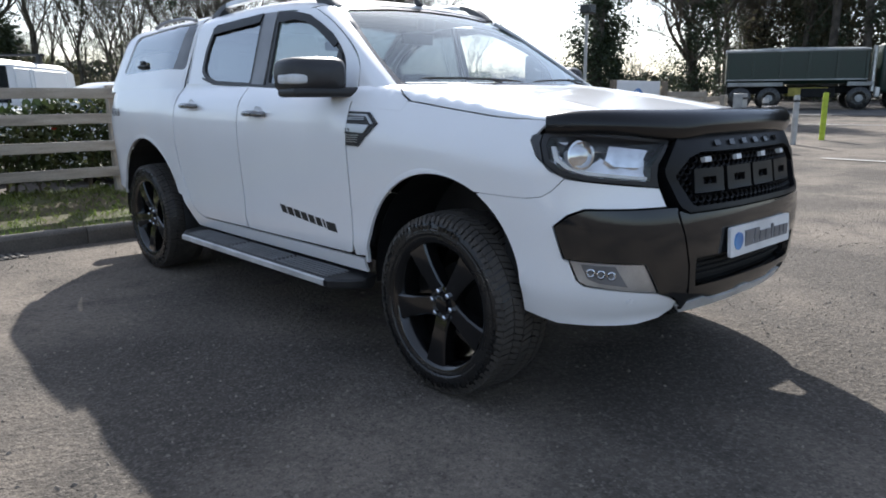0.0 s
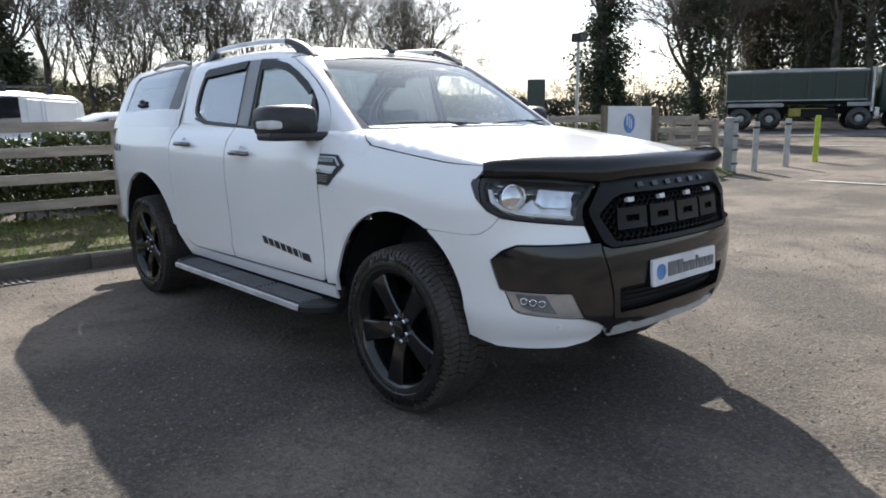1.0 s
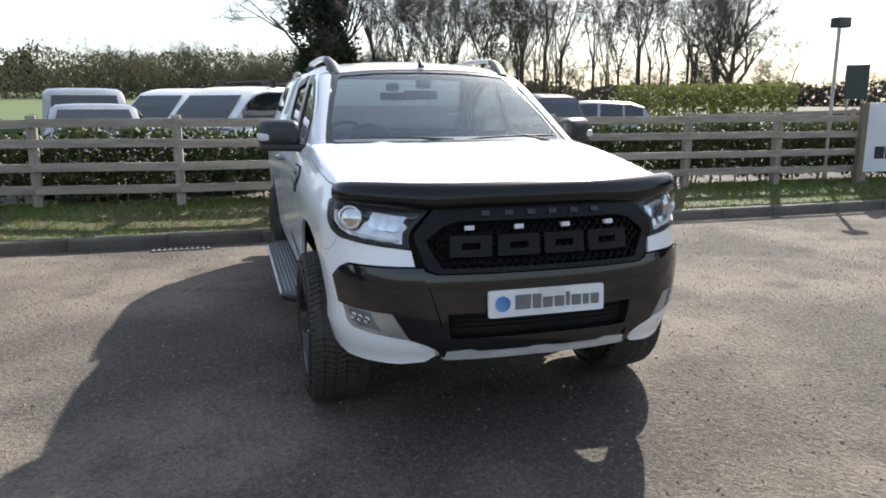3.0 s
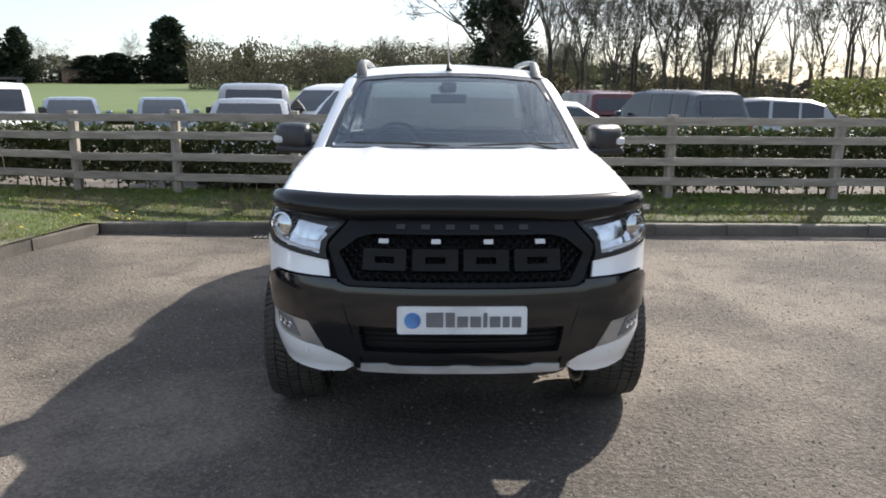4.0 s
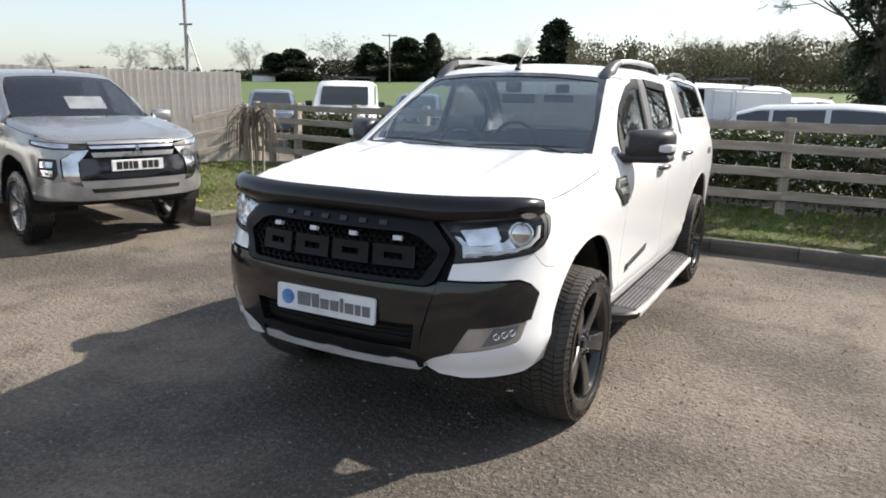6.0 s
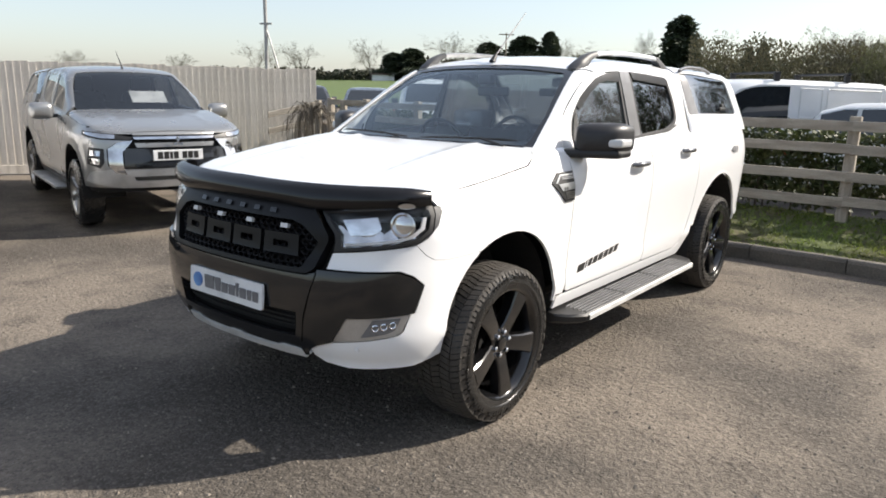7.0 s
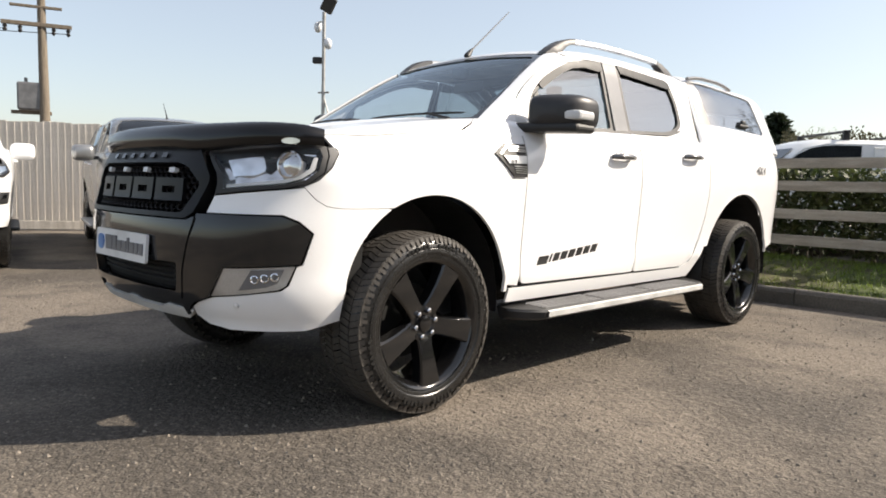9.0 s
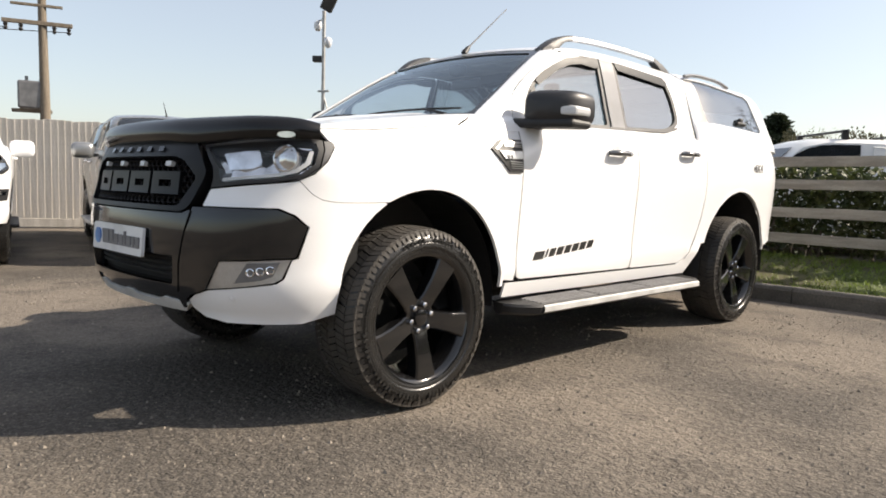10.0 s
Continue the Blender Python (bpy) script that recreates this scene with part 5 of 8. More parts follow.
    ys = [0.60, 0.64, 0.72, 1.0, 1.5, 2.0, 2.4, 2.50, 2.54]
    pull = [0.14, 0.06, 0.0, 0, 0, 0, 0, 0.05, 0.12]
    rings = [[bm.verts.new((s * (x - (q if x > 0.9 else 0)), y, z)) for x, z in prof] for y, q in zip(ys, pull)]
    for a, b in zip(rings, rings[1:]):
        for i in range(6):
            bm.faces.new((a[i], a[(i + 1) % 6], b[(i + 1) % 6], b[i]))
    bm.faces.new(rings[0])
    bm.faces.new(rings[-1][::-1])
    bmesh.ops.recalc_face_normals(bm, faces=bm.faces)
    step = part("side_step", bm, "plastic", truck, "black side step", smooth=30)
    for xx in (0.86, 0.885, 0.91, 0.935, 0.96, 0.985):
        for y0, y1 in ((0.75, 1.24), (1.27, 1.78), (1.81, 2.36)):
            bm = bmesh.new()
            zz = 0.395 - 0.036 * (xx - 0.80)
            box(bm, min(s * xx, s * (xx + 0.006)), max(s * xx, s * (xx + 0.006)), y0, y1, zz - 0.004, zz + 0.008, 0.002)
            part("grip_rib", bm, "grey_trim", step, "grey rubber grip rib")
    bm = bmesh.new()
    rows = [[bm.verts.new((s * x, y, z)) for x, z in ((1.013, 0.384), (1.024, 0.378), (1.023, 0.352), (1.010, 0.344))] for y in (0.74, 0.78, 1.15, 1.2, 1.6, 1.65, 2.05, 2.1, 2.36, 2.40)]
    for a, b in zip(rows, rows[1:]):
        for i in range(3):
            bm.faces.new((a[i], a[i + 1], b[i + 1], b[i]))
    bmesh.ops.recalc_face_normals(bm, faces=bm.faces)
    part("step_edge", bm, "skid", step, "bright silver edge", smooth=40)
    # roof rail: a flat arched bar that swells into its two feet
    bm = bmesh.new()
    rings, ends = [], []
    for i in range(33):
        t = i / 32
        y = 1.165 + 1.44 * t
        e = min(t, 1 - t)
        x = 0.600 - 0.02 * (1 - min(1, e * 6))
        zs = place(f_cab, "top", x, y).z
        a = math.sin(min(1.0, e / 0.20) * math.pi / 2) ** 0.85
        top = zs + 0.004 + 0.064 * a
        foot = max(0.0, min(1.0, (0.135 - e) / 0.05))
        low = (zs - 0.012) * foot + (top - 0.030) * (1 - foot)
        w = 0.020 + 0.010 * foot
        ends.append([Vector((s * (x + dx * w), y, low + (top - low) * k)) for dx, k in ((-1, 0.0), (-1, 0.8), (-0.6, 1.0), (0.5, 1.0), (1, 0.75), (1.1, 0.0))])
        rings.append([bm.verts.new(p) for p in ends[-1]])
    for a, b in zip(rings, rings[1:]):
        for i in range(6):
            bm.faces.new((a[i], a[(i + 1) % 6], b[(i + 1) % 6], b[i]))
    bm.faces.new(rings[0])
    bm.faces.new(rings[-1][::-1])
    bmesh.ops.recalc_face_normals(bm, faces=bm.faces)
    rail = part("roof_rail", bm, "alu", truck, "silver roof rail", smooth=50)
    for i0, i1 in ((0, 6), (27, 32)):
        bm = bmesh.new()
        caps = []
        for ring_at in ends[i0:i1 + 1]:
            mid = sum(ring_at, Vector()) / 6
            caps.append([bm.verts.new(mid + (p - mid) * 1.12) for p in ring_at])
        for a, b in zip(caps, caps[1:]):
            for i in range(6):
                bm.faces.new((a[i], a[(i + 1) % 6], b[(i + 1) % 6], b[i]))
        bm.faces.new(caps[0])
        bm.faces.new(caps[-1][::-1])
        bmesh.ops.recalc_face_normals(bm, faces=bm.faces)
        part("rail_foot", bm, "lamp_trim", rail, "dark grey rail foot", smooth=50)

# canopy
TW = fillet([(2.70, 1.446), (3.74, 1.438), (3.775, 1.455), (3.685, 1.708), (3.63, 1.722), (2.70, 1.752)], 0.03)
topper_shell = sheet_part("canopy_shell", f_topper, "hoop", [(10.4, 2.676), (10.4, 4.17), (40, 4.14), (90, 4.08), (140, 4.14), (169.6, 4.17), (169.6, 2.676)], "white", truck, "white fibreglass canopy", holes=[hoop(f_topper, TW, s2) for s2 in (1, -1)], step=0.06, deep=0.025)
for s in (1, -1):
    canopy_side = sheet_part("canopy_window", f_topper, "hoop", hoop(f_topper, TW, s), "privacy", topper_shell, "tinted canopy window", out=-0.006, deep=0, step=0.08)
    sheet_part("window_band", f_topper, "hoop", hoop(f_topper, [(2.71, 1.450), (2.85, 1.448), (2.80, 1.745), (2.71, 1.748)], s), "grey_trim", topper_shell, "grey printed glass band", out=-0.003, deep=0, step=0.05)
    bm = bmesh.new()
    p = place(f_topper, "side", 3.38, 1.482, s)
    box(bm, p.x - 0.018, p.x + 0.018, 3.31, 3.46, 1.470, 1.500, 0.012)
    box(bm, p.x - 0.014, p.x + 0.014, 3.355, 3.415, 1.493, 1.528, 0.01)
    part("window_lock", bm, "plastic", topper_shell, "black window catch")
    rl = bmesh.new()
    pts = [(s * (0.70 - 0.01 * (q > 0)) - s * 0.03, 2.72 + 0.12 * q, 1.772 + 0.030 * min(1, q * 0.7, (6 - q) * 0.7)) for q in range(7)]
    tube(rl, pts, 0.013, 8)
    part("canopy_rail", rl, "grey_trim", truck, "short silver roof rail", smooth=60)
    sheet_part("tail_lamp", f_body, "back", fillet([(s * 0.66, 0.86), (s * 0.76, 0.86), (s * 0.76, 1.25), (s * 0.68, 1.25)], 0.01), "red", truck, "red tail lamp", out=0.004, deep=0.02, step=0.1)
    sheet_part("lamp_edge", f_body, "side", [(4.11, 0.88), (4.185, 0.90), (4.185, 1.22), (4.12, 1.25)], "red", truck, "", out=0.006, deep=0.01, step=0.1, s=s)
sheet_part("canopy_door", f_topper, "back", [(-0.74, 1.33), (0.74, 1.33), (0.62, 1.66), (-0.62, 1.66)], "privacy", truck, "tinted canopy rear door", step=0.08)
sheet_part("tailgate", f_body, "back", [(-0.65, 0.68), (0.65, 0.68), (0.65, 1.25), (-0.65, 1.25)], "white", truck, "white tailgate", step=0.12)
bm = bmesh.new()
box(bm, -0.70, 0.70, 4.22, 4.36, 0.52, 0.66, 0.03)
part("rear_bumper", bm, "plastic", truck, "dark rear bumper step")
bm = bmesh.new()
panel(bm, f_topper, "front", [(-0.80, 1.32), (0.80, 1.32), (0.66, 1.74), (-0.66, 1.74)], out=0.0, deep=0, step=0.1)
part("canopy_front", bm, "privacy", truck, "canopy front glass")
bm = bmesh.new()
box(bm, -0.80, 0.80, 2.61, 2.645, 0.6, 1.36)
part("cab_back_wall", bm, "cabin", truck, "cab rear wall")
bm = bmesh.new()
box(bm, -0.62, 0.62, 2.62, 2.63, 1.36, 1.70)
part("rear_window", bm, "privacy", truck, "cab rear window")
bm = bmesh.new()
box(bm, -0.62, 0.62, 1.30, 2.60, 1.715, 1.735, 0.008)
part("headlining", bm, "lining", truck, "pale grey headlining")

# aerial and wipers
bm = bmesh.new()
z0 = lerp(ROOF, 1.20)
tube(bm, [(0, 1.175, z0 - 0.01), (0, 1.20, z0 + 0.02), (0, 1.225, z0 + 0.045)], [0.022, 0.016, 0.006], 10)
aerial = part("aerial", bm, "plastic", truck, "black roof aerial", smooth=50)
bm = bmesh.new()
tube(bm, [(0, 1.22, z0 + 0.04), (0, 1.56, z0 + 0.33)], [0.005, 0.003], 6)
part("aerial_rod", bm, "grey_trim", aerial, "thin metal rod")
for x0, x1 in ((-0.62, -0.02), (0.08, 0.66)):
    bm = bmesh.new()
    pts = []
    for i in range(9):
        x = x0 + (x1 - x0) * i / 8
        z = 1.318 + 0.008 * math.sin(math.pi * i / 8) + 0.012 * (x / 0.7) ** 2
        pts.append(place(f_cab, "front", x, z) + Vector((0, -0.016, 0.01)))
    tube(bm, pts, [0.003] + [0.006] * 7 + [0.004], 6)
    arm = place(f_body, "top", x1 - 0.05, 0.42)
    tube(bm, [arm + Vector((0, 0, 0.002)), pts[5] + Vector((0, -0.006, 0.004))], [0.009, 0.005], 6)
    part("wiper", bm, "plastic", truck, "black wiper", smooth=60)

# cabin
def seat_set(cx, cy, parent):
    bm = bmesh.new()
    box(bm, cx - 0.25, cx + 0.25, cy, cy + 0.50, 0.72, 0.88, 0.05)
    st = part("seat", bm, "seat", parent, "dark front seat", smooth=60)
    bm = bmesh.new()
    box(bm, -0.25, 0.25, -0.06, 0.08, 0, 0.62, 0.05, pose(cx, cy + 0.50, 0.84, -14))
    part("seat_back", bm, "seat", st, "dark seat back", smooth=60)
    bm = bmesh.new()
    box(bm, -0.14, 0.14, -0.04, 0.05, 0, 0.19, 0.04, pose(cx, cy + 0.66, 1.46, -10))
    part("headrest", bm, "seat", st, "dark headrest", smooth=60)


for cx in (-0.38, 0.38):
    seat_set(cx, 1.22, truck)
    seat_set(cx, 2.05, truck)
bm = bmesh.new()
box(bm, -0.78, 0.78, 0.66, 1.02, 1.02, 1.275, 0.05)
box(bm, -0.72, 0.72, 0.50, 0.74, 1.18, 1.295, 0.02)
part("dashboard", bm, "cabin", truck, "dark dashboard", smooth=60)
bm = bmesh.new()
tube(bm, [(-0.38 + 0.185 * math.cos(a), 1.16 - 0.07 * math.sin(a) * 0.9, 1.22 + 0.175 * math.sin(a)) for a in (2 * math.pi * i / 24 for i in range(25))], 0.016, 8)
tube(bm, [(-0.56, 1.16, 1.22), (-0.20, 1.16, 1.22)], 0.018, 6)
box(bm, -0.45, -0.31, 1.10, 1.17, 1.15, 1.28, 0.03)
part("steering_wheel", bm, "plastic", truck, "black steering wheel", smooth=60)
bm = bmesh.new()
box(bm, -0.12, 0.12, 1.19, 1.21, 1.56, 1.62, 0.012)
box(bm, -0.05, 0.05, 1.08, 1.16, 1.63, 1.70, 0.02)
part("rear_view_mirror", bm, "plastic", truck, "interior mirror", smooth=60)

# ---- wheels ----
def make_wheel(parent, x, y, s, R=0.392, rim_r=0.272, width=0.285, steer=0.0, spoke_mat="rim", spokes=5, turn=-85.0, treads=True):
    """A wheel with its outer face towards s, as tyre and rim under an empty."""
    w = new("wheel")
    w.parent = parent
    w.matrix_local = pose(x, y, R, 0, 0, steer)
    tagged(w, "black alloy wheel with a chunky all-terrain tyre" if spoke_mat == "rim" else "alloy wheel with a road tyre")
    bm = bmesh.new()
    o = s * width / 2
    prof = [(-o * 0.84, rim_r - 0.01), (-o * 0.98, rim_r + 0.03), (-o * 1.02, (R + rim_r) / 2), (-o * 0.94, R - 0.035), (-o * 0.80, R - 0.012), (0, R - 0.008), (o * 0.80, R - 0.012), (o * 0.94, R - 0.035), (o * 1.0, R - 0.06), (o * 1.005, R - 0.064), (o * 1.03, R - 0.068), (o * 1.03, R - 0.076), (o * 1.012, R - 0.080), (o * 1.02, (R + rim_r) / 2), (o * 1.012, rim_r + 0.048), (o * 1.03, rim_r + 0.044), (o * 1.03, rim_r + 0.034), (o * 0.985, rim_r + 0.028), (o * 0.99, rim_r + 0.02), (o * 0.93, rim_r + 0.006), (o * 0.84, rim_r - 0.012)]
    lathe(bm, prof, 72)
    tyre = part("tyre", bm, "rubber", w, "dusty black all-terrain tyre" if treads else "black tyre", smooth=50)
    bmesh_fix(tyre)
    if treads:
        bm = bmesh.new()
        n = 84
        for k in range(n):
            for col, (u0, u1, lag) in enumerate(((-1.0, -0.66, 0.0), (-0.62, -0.25, 0.5), (-0.21, 0.18, 0.2), (0.22, 0.60, 0.75), (0.64, 1.0, 0.4))):
                a0 = 2 * math.pi * (k + lag) / n
                wide = 2 * math.pi / n * (0.74 + 0.1 * ((k + col) % 2))
                skew = 0.04 * (1 if col % 2 else -1)
                vs = []
                for top in (0, 1):
                    for u, a in ((u0, a0), (u1, a0 + skew), (u1, a0 + wide + skew), (u0, a0 + wide)):
                        edge = abs(u) > 0.95
                        r = (R if top else R - 0.016) - (0.010 if edge else 0.0) - (0.004 if abs(u) > 0.55 else 0)
                        vs.append(bm.verts.new((u * abs(o) * (0.93 if edge else 0.9), r * math.cos(a), r * math.sin(a))))
                bm.faces.new(vs[4:])
                for i in range(4):
                    j = (i + 1) % 4
                    bm.faces.new((vs[i], vs[j], vs[4 + j], vs[4 + i]))
            for side in (1, -1):
                a0 = 2 * math.pi * (k + (0.7 if side > 0 else 0)) / n
                da = 2 * math.pi / n * (0.62 if k % 2 else 0.72)
                low = R - (0.044 if k % 2 else 0.036)
                vs = [bm.verts.new((side * xx * abs(o), r * math.cos(a), r * math.sin(a))) for xx, r in ((0.90, R - 0.011), (1.008, low), (0.985, low)) for a in (a0, a0 + da)]
                for q in ((0, 1, 3, 2), (2, 3, 5, 4), (0, 2, 4), (1, 5, 3)):
                    bm.faces.new([vs[i] for i in q])
        bmesh.ops.recalc_face_normals(bm, faces=bm.faces)
        part("tread_block", bm, "tread", tyre, "dusty tread blocks")
        # raised unreadable marks and fine ribs on the sidewall
        bm = bmesh.new()
        mid = (R + rim_r) / 2 + 0.002
        for k in range(96):
            if k % 16 in (0, 7, 8, 15) or (k // 16) % 3 == 2:
                continue
            a0, tall = 2 * math.pi * k / 96, 0.011 if k % 3 else 0.008
            vs = [bm.verts.new((o * xx, (mid + q * tall) * math.cos(a), (mid + q * tall) * math.sin(a))) for xx in (1.01, 1.036) for q, a in ((-1, a0), (-1, a0 + 0.036), (1, a0 + 0.042), (1, a0 + 0.006))]
            bm.faces.new(vs[4:])
            for i in range(4):
                bm.faces.new((vs[i], vs[(i + 1) % 4], vs[4 + (i + 1) % 4], vs[4 + i]))
        bmesh.ops.recalc_face_normals(bm, faces=bm.faces)
        tagged(part("sidewall_mark", bm, "rubber", tyre, "plain raised bars round the sidewall"), kind="stuff")
    bm = bmesh.new()
    lathe(bm, [(-o * 0.84, rim_r - 0.012), (-o * 0.5, rim_r - 0.03), (o * 0.4, rim_r - 0.032), (o * 0.80, rim_r - 0.016), (o * 0.90, rim_r - 0.006), (o * 0.955, rim_r + 0.004), (o * 0.965, rim_r + 0.012), (o * 0.90, rim_r + 0.010)], 64)
    rim = part("rim", bm, spoke_mat, w, "gloss black wheel rim" if spoke_mat == "rim" else "alloy wheel rim", smooth=40)
    bm = bmesh.new()
    lathe(bm, [(-o * 0.3, 0.0), (-o * 0.3, 0.16), (-o * 0.3 + s * 0.02, 0.165), (-o * 0.3 + s * 0.02, 0.0)], 32)
    part("brake_disc", bm, "void" if spoke_mat == "rim" else "steel", rim, "dark brake disc", smooth=30)
    for k in range(spokes):
        a = radians(turn + 360 / spokes * k)
        bm = bmesh.new()
        st = [(0.05, 0.046, 0.64), (0.10, 0.042, 0.72), (0.17, 0.047, 0.80), (0.23, 0.056, 0.84), (rim_r - 0.010, 0.064, 0.85)]
        if spokes != 5:
            st = [(r, wd * 0.55, d) for r, wd, d in st]
        rings = []
        for r, wd, d in st:
            rings.append([bm.verts.new((s * abs(o) * (d + dd), r, q * wd)) for q, dd in ((-1.0, -0.34), (-0.94, 0.0), (-0.80, 0.05), (0.0, 0.06), (0.80, 0.05), (0.94, 0.0), (1.0, -0.34))])
        for p, q in zip(rings, rings[1:]):
            for i in range(6):
                bm.faces.new((p[i], p[i + 1], q[i + 1], q[i]))
        bmesh.ops.recalc_face_normals(bm, faces=bm.faces)
        if sum(f.normal.x * s for f in bm.faces) < 0:
            bmesh.ops.reverse_faces(bm, faces=bm.faces)
        bmesh.ops.transform(bm, matrix=Matrix.Rotation(a, 4, "X"), verts=bm.verts)
        part("spoke", bm, spoke_mat, rim, "", smooth=35)
    bm = bmesh.new()
    lathe(bm, [(s * abs(o) * 0.5, 0.085), (s * abs(o) * 0.70, 0.078), (s * abs(o) * 0.72, 0.060), (s * abs(o) * 0.66, 0.050), (s * abs(o) * 0.66, 0.036), (s * abs(o) * 0.78, 0.034), (s * abs(o) * 0.80, 0.026), (s * abs(o) * 0.80, 0.0)], 32)
    part("hub", bm, spoke_mat, rim, "wheel hub cap", smooth=30)
    for k in range(6):
        a = radians(60 * k + 12)
        bm = bmesh.new()
        lathe(bm, [(s * abs(o) * 0.64, 0.013), (s * abs(o) * 0.80, 0.012), (s * abs(o) * 0.83, 0.006), (s * abs(o) * 0.83, 0.0)], 6)
        bmesh.ops.transform(bm, matrix=Matrix.Translation((0, 0.058 * math.cos(a), 0.058 * math.sin(a))), verts=bm.verts)
        part("wheel_nut", bm, "chrome", rim, "chrome wheel nut", smooth=30)
    return w


def bmesh_fix(ob):
    bm = bmesh.new()
    bm.from_mesh(ob.data)
    bmesh.ops.recalc_face_normals(bm, faces=bm.faces)
    bm.to_mesh(ob.data)
    bm.free()


for y in (0.0, 3.22):
    for s in (1, -1):
        make_wheel(truck, s * (0.812 if y < 1 else 0.79), y, s)

# ---- other vehicles ----
def scaled(f, sx, sy, sz):
    return lambda x, y, z: f(x / sx, y / sy, z / sz)


def simple_pickup(name, label, paint, m, paint_label, canopy=True, sx=0.97, sy=0.95, sz=0.965, front=0.0):
    """The bodywork that two parked pickups share; the front is added by the caller."""
    t = thing(name, label, "pickup truck", m=m)
    B, C, T = scaled(f_body, sx, sy, sz), scaled(f_cab, sx, sy, sz), scaled(f_topper, sx, sy, sz)
    sc = lambda o: [(a * sy, b * sz) for a, b in o]
    bm = bmesh.new()
    box(bm, -0.74, 0.74, -0.52, 4.0, 0.42, 0.52, 0.02)
    part("underbody", bm, "void", t, "dark chassis")
    bm = bmesh.new()
    panel(bm, B, "wrap", [(-62, 0.44), (62, 0.44), (62, 1.03), (-62, 1.03)], out=-0.02, deep=0, step=0.1)
    part("front_structure", bm, "void", t, "dark structure behind the bumper")
    for s in (1, -1):
        k = dict(s=s, step=0.09)
        sheet_part("front_wing", B, "side", sc(fender), paint, t, "", **k)
        d1 = sheet_part("front_door", B, "side", sc(fdoor), paint, t, paint_label + " front door", **k)
        d2 = sheet_part("rear_door", B, "side", sc(rdoor), paint, t, paint_label + " rear door", **k)
        sheet_part("bed_side", B, "side", sc(bed), paint, t, paint_label + " load bed side", **k)
        sheet_part("sill", B, "side", sc([(0.60, 0.415), (2.50, 0.41), (2.62, 0.78), (2.36, 0.478), (0.60, 0.485)]), "plastic", t, "black sill", **k)
        sheet_part("window_glass", C, "hoop", hoop(C, sc(FWIN), s), "dark_pane", d1, "side window", out=-0.006, deep=0, step=0.1)
        sheet_part("window_glass", C, "hoop", hoop(C, sc(RWIN), s), "privacy", d2, "tinted side window", out=-0.006, deep=0, step=0.1)
        if canopy:
            sheet_part("canopy_window", T, "hoop", hoop(T, sc(TW), s), "privacy", t, "tinted canopy window", out=-0.006, deep=0, step=0.1)
        for dy, z, door in ((1.51, 1.15, d1), (2.375, 1.18, d2)):
            p = place(B, "side", dy * sy, z * sz, s)
            bm = bmesh.new()
            tube(bm, [p + Vector((s * 0.004, -0.09, 0)), p + Vector((s * 0.035, -0.05, 0)), p + Vector((s * 0.035, 0.05, 0)), p + Vector((s * 0.004, 0.09, 0))], 0.014, 8)
            part("door_handle", bm, "chrome" if paint == "silver" else "white", door, "pull handle", smooth=60)
        bm = bmesh.new()
        box(bm, min(s * 0.90, s * 1.15), max(s * 0.90, s * 1.15), 0.66, 0.80, 1.14, 1.33, 0.055)
        mi = part("door_mirror", bm, "silver" if paint == "silver" else "white", d1, "door mirror", smooth=50)
        bm = bmesh.new()
        box(bm, min(s * 0.82, s * 0.95), max(s * 0.82, s * 0.95), 0.70, 0.78, 1.16, 1.20, 0.01)
        part("mirror_arm", bm, "plastic", mi, "black arm")
        bm = bmesh.new()
        box(bm, min(s * 0.80, s * 0.98), max(s * 0.80, s * 0.98), 0.62, 2.35, 0.34, 0.38, 0.015)
        part("side_step", bm, "alu" if paint == "silver" else "plastic", t, "side step")
        make_wheel(t, s * 0.76, front, s, R=0.375, rim_r=0.235, width=0.25, spoke_mat="steel", spokes=6, treads=False)
        make_wheel(t, s * 0.76, 3.22 * sy, s, R=0.375, rim_r=0.235, width=0.25, spoke_mat="steel", spokes=6, treads=False)
        for cy, cz, r in (ARCH_F, ARCH_R):
            bm = bmesh.new()
            n = 16
            rows = [[bm.verts.new((s * x, (cy + rr * math.cos(radians(a))) * sy, (cz + rr * math.sin(radians(a))) * sz)) for a in (-8 + 196 * i / n for i in range(n + 1))] for x, rr in ((0.87, r), (0.45, r + 0.01), (0.44, 0.1))]
            for a, b in zip(rows, rows[1:]):
                for i in range(n):
                    bm.faces.new((a[i], a[i + 1], b[i + 1], b[i]))
            part("wheel_arch_liner", bm, "void", t, "dark arch liner")
    tp = lambda o: [(a * sx, b * sy) for a, b in o]
    sheet_part("bonnet", B, "top", tp(HOOD_OUT), paint, t, paint_label + " bonnet", step=0.08)
    fr = lambda o: [(a * sx, b * sz) for a, b in o]
    sheet_part("windscreen", C, "front", fr(fillet(WS, 0.03)), "dark_pane", t, "windscreen", out=-0.004, deep=0, step=0.1).visible_shadow = False
    holes = [hoop(C, fr(fillet(WS, 0.03)), 1, "front")] + [hoop(C, sc(o), q) for q in (1, -1) for o in (FWIN, RWIN)]
    sheet_part("cab_shell", C, "hoop", [(3.5, 0.52 * sy), (3.5, 2.74 * sy), (176.5, 2.74 * sy), (176.5, 0.52 * sy), (90, 0.47 * sy)], paint, t, paint_label + " cab roof and pillars", holes=holes, step=0.08, deep=0.03)
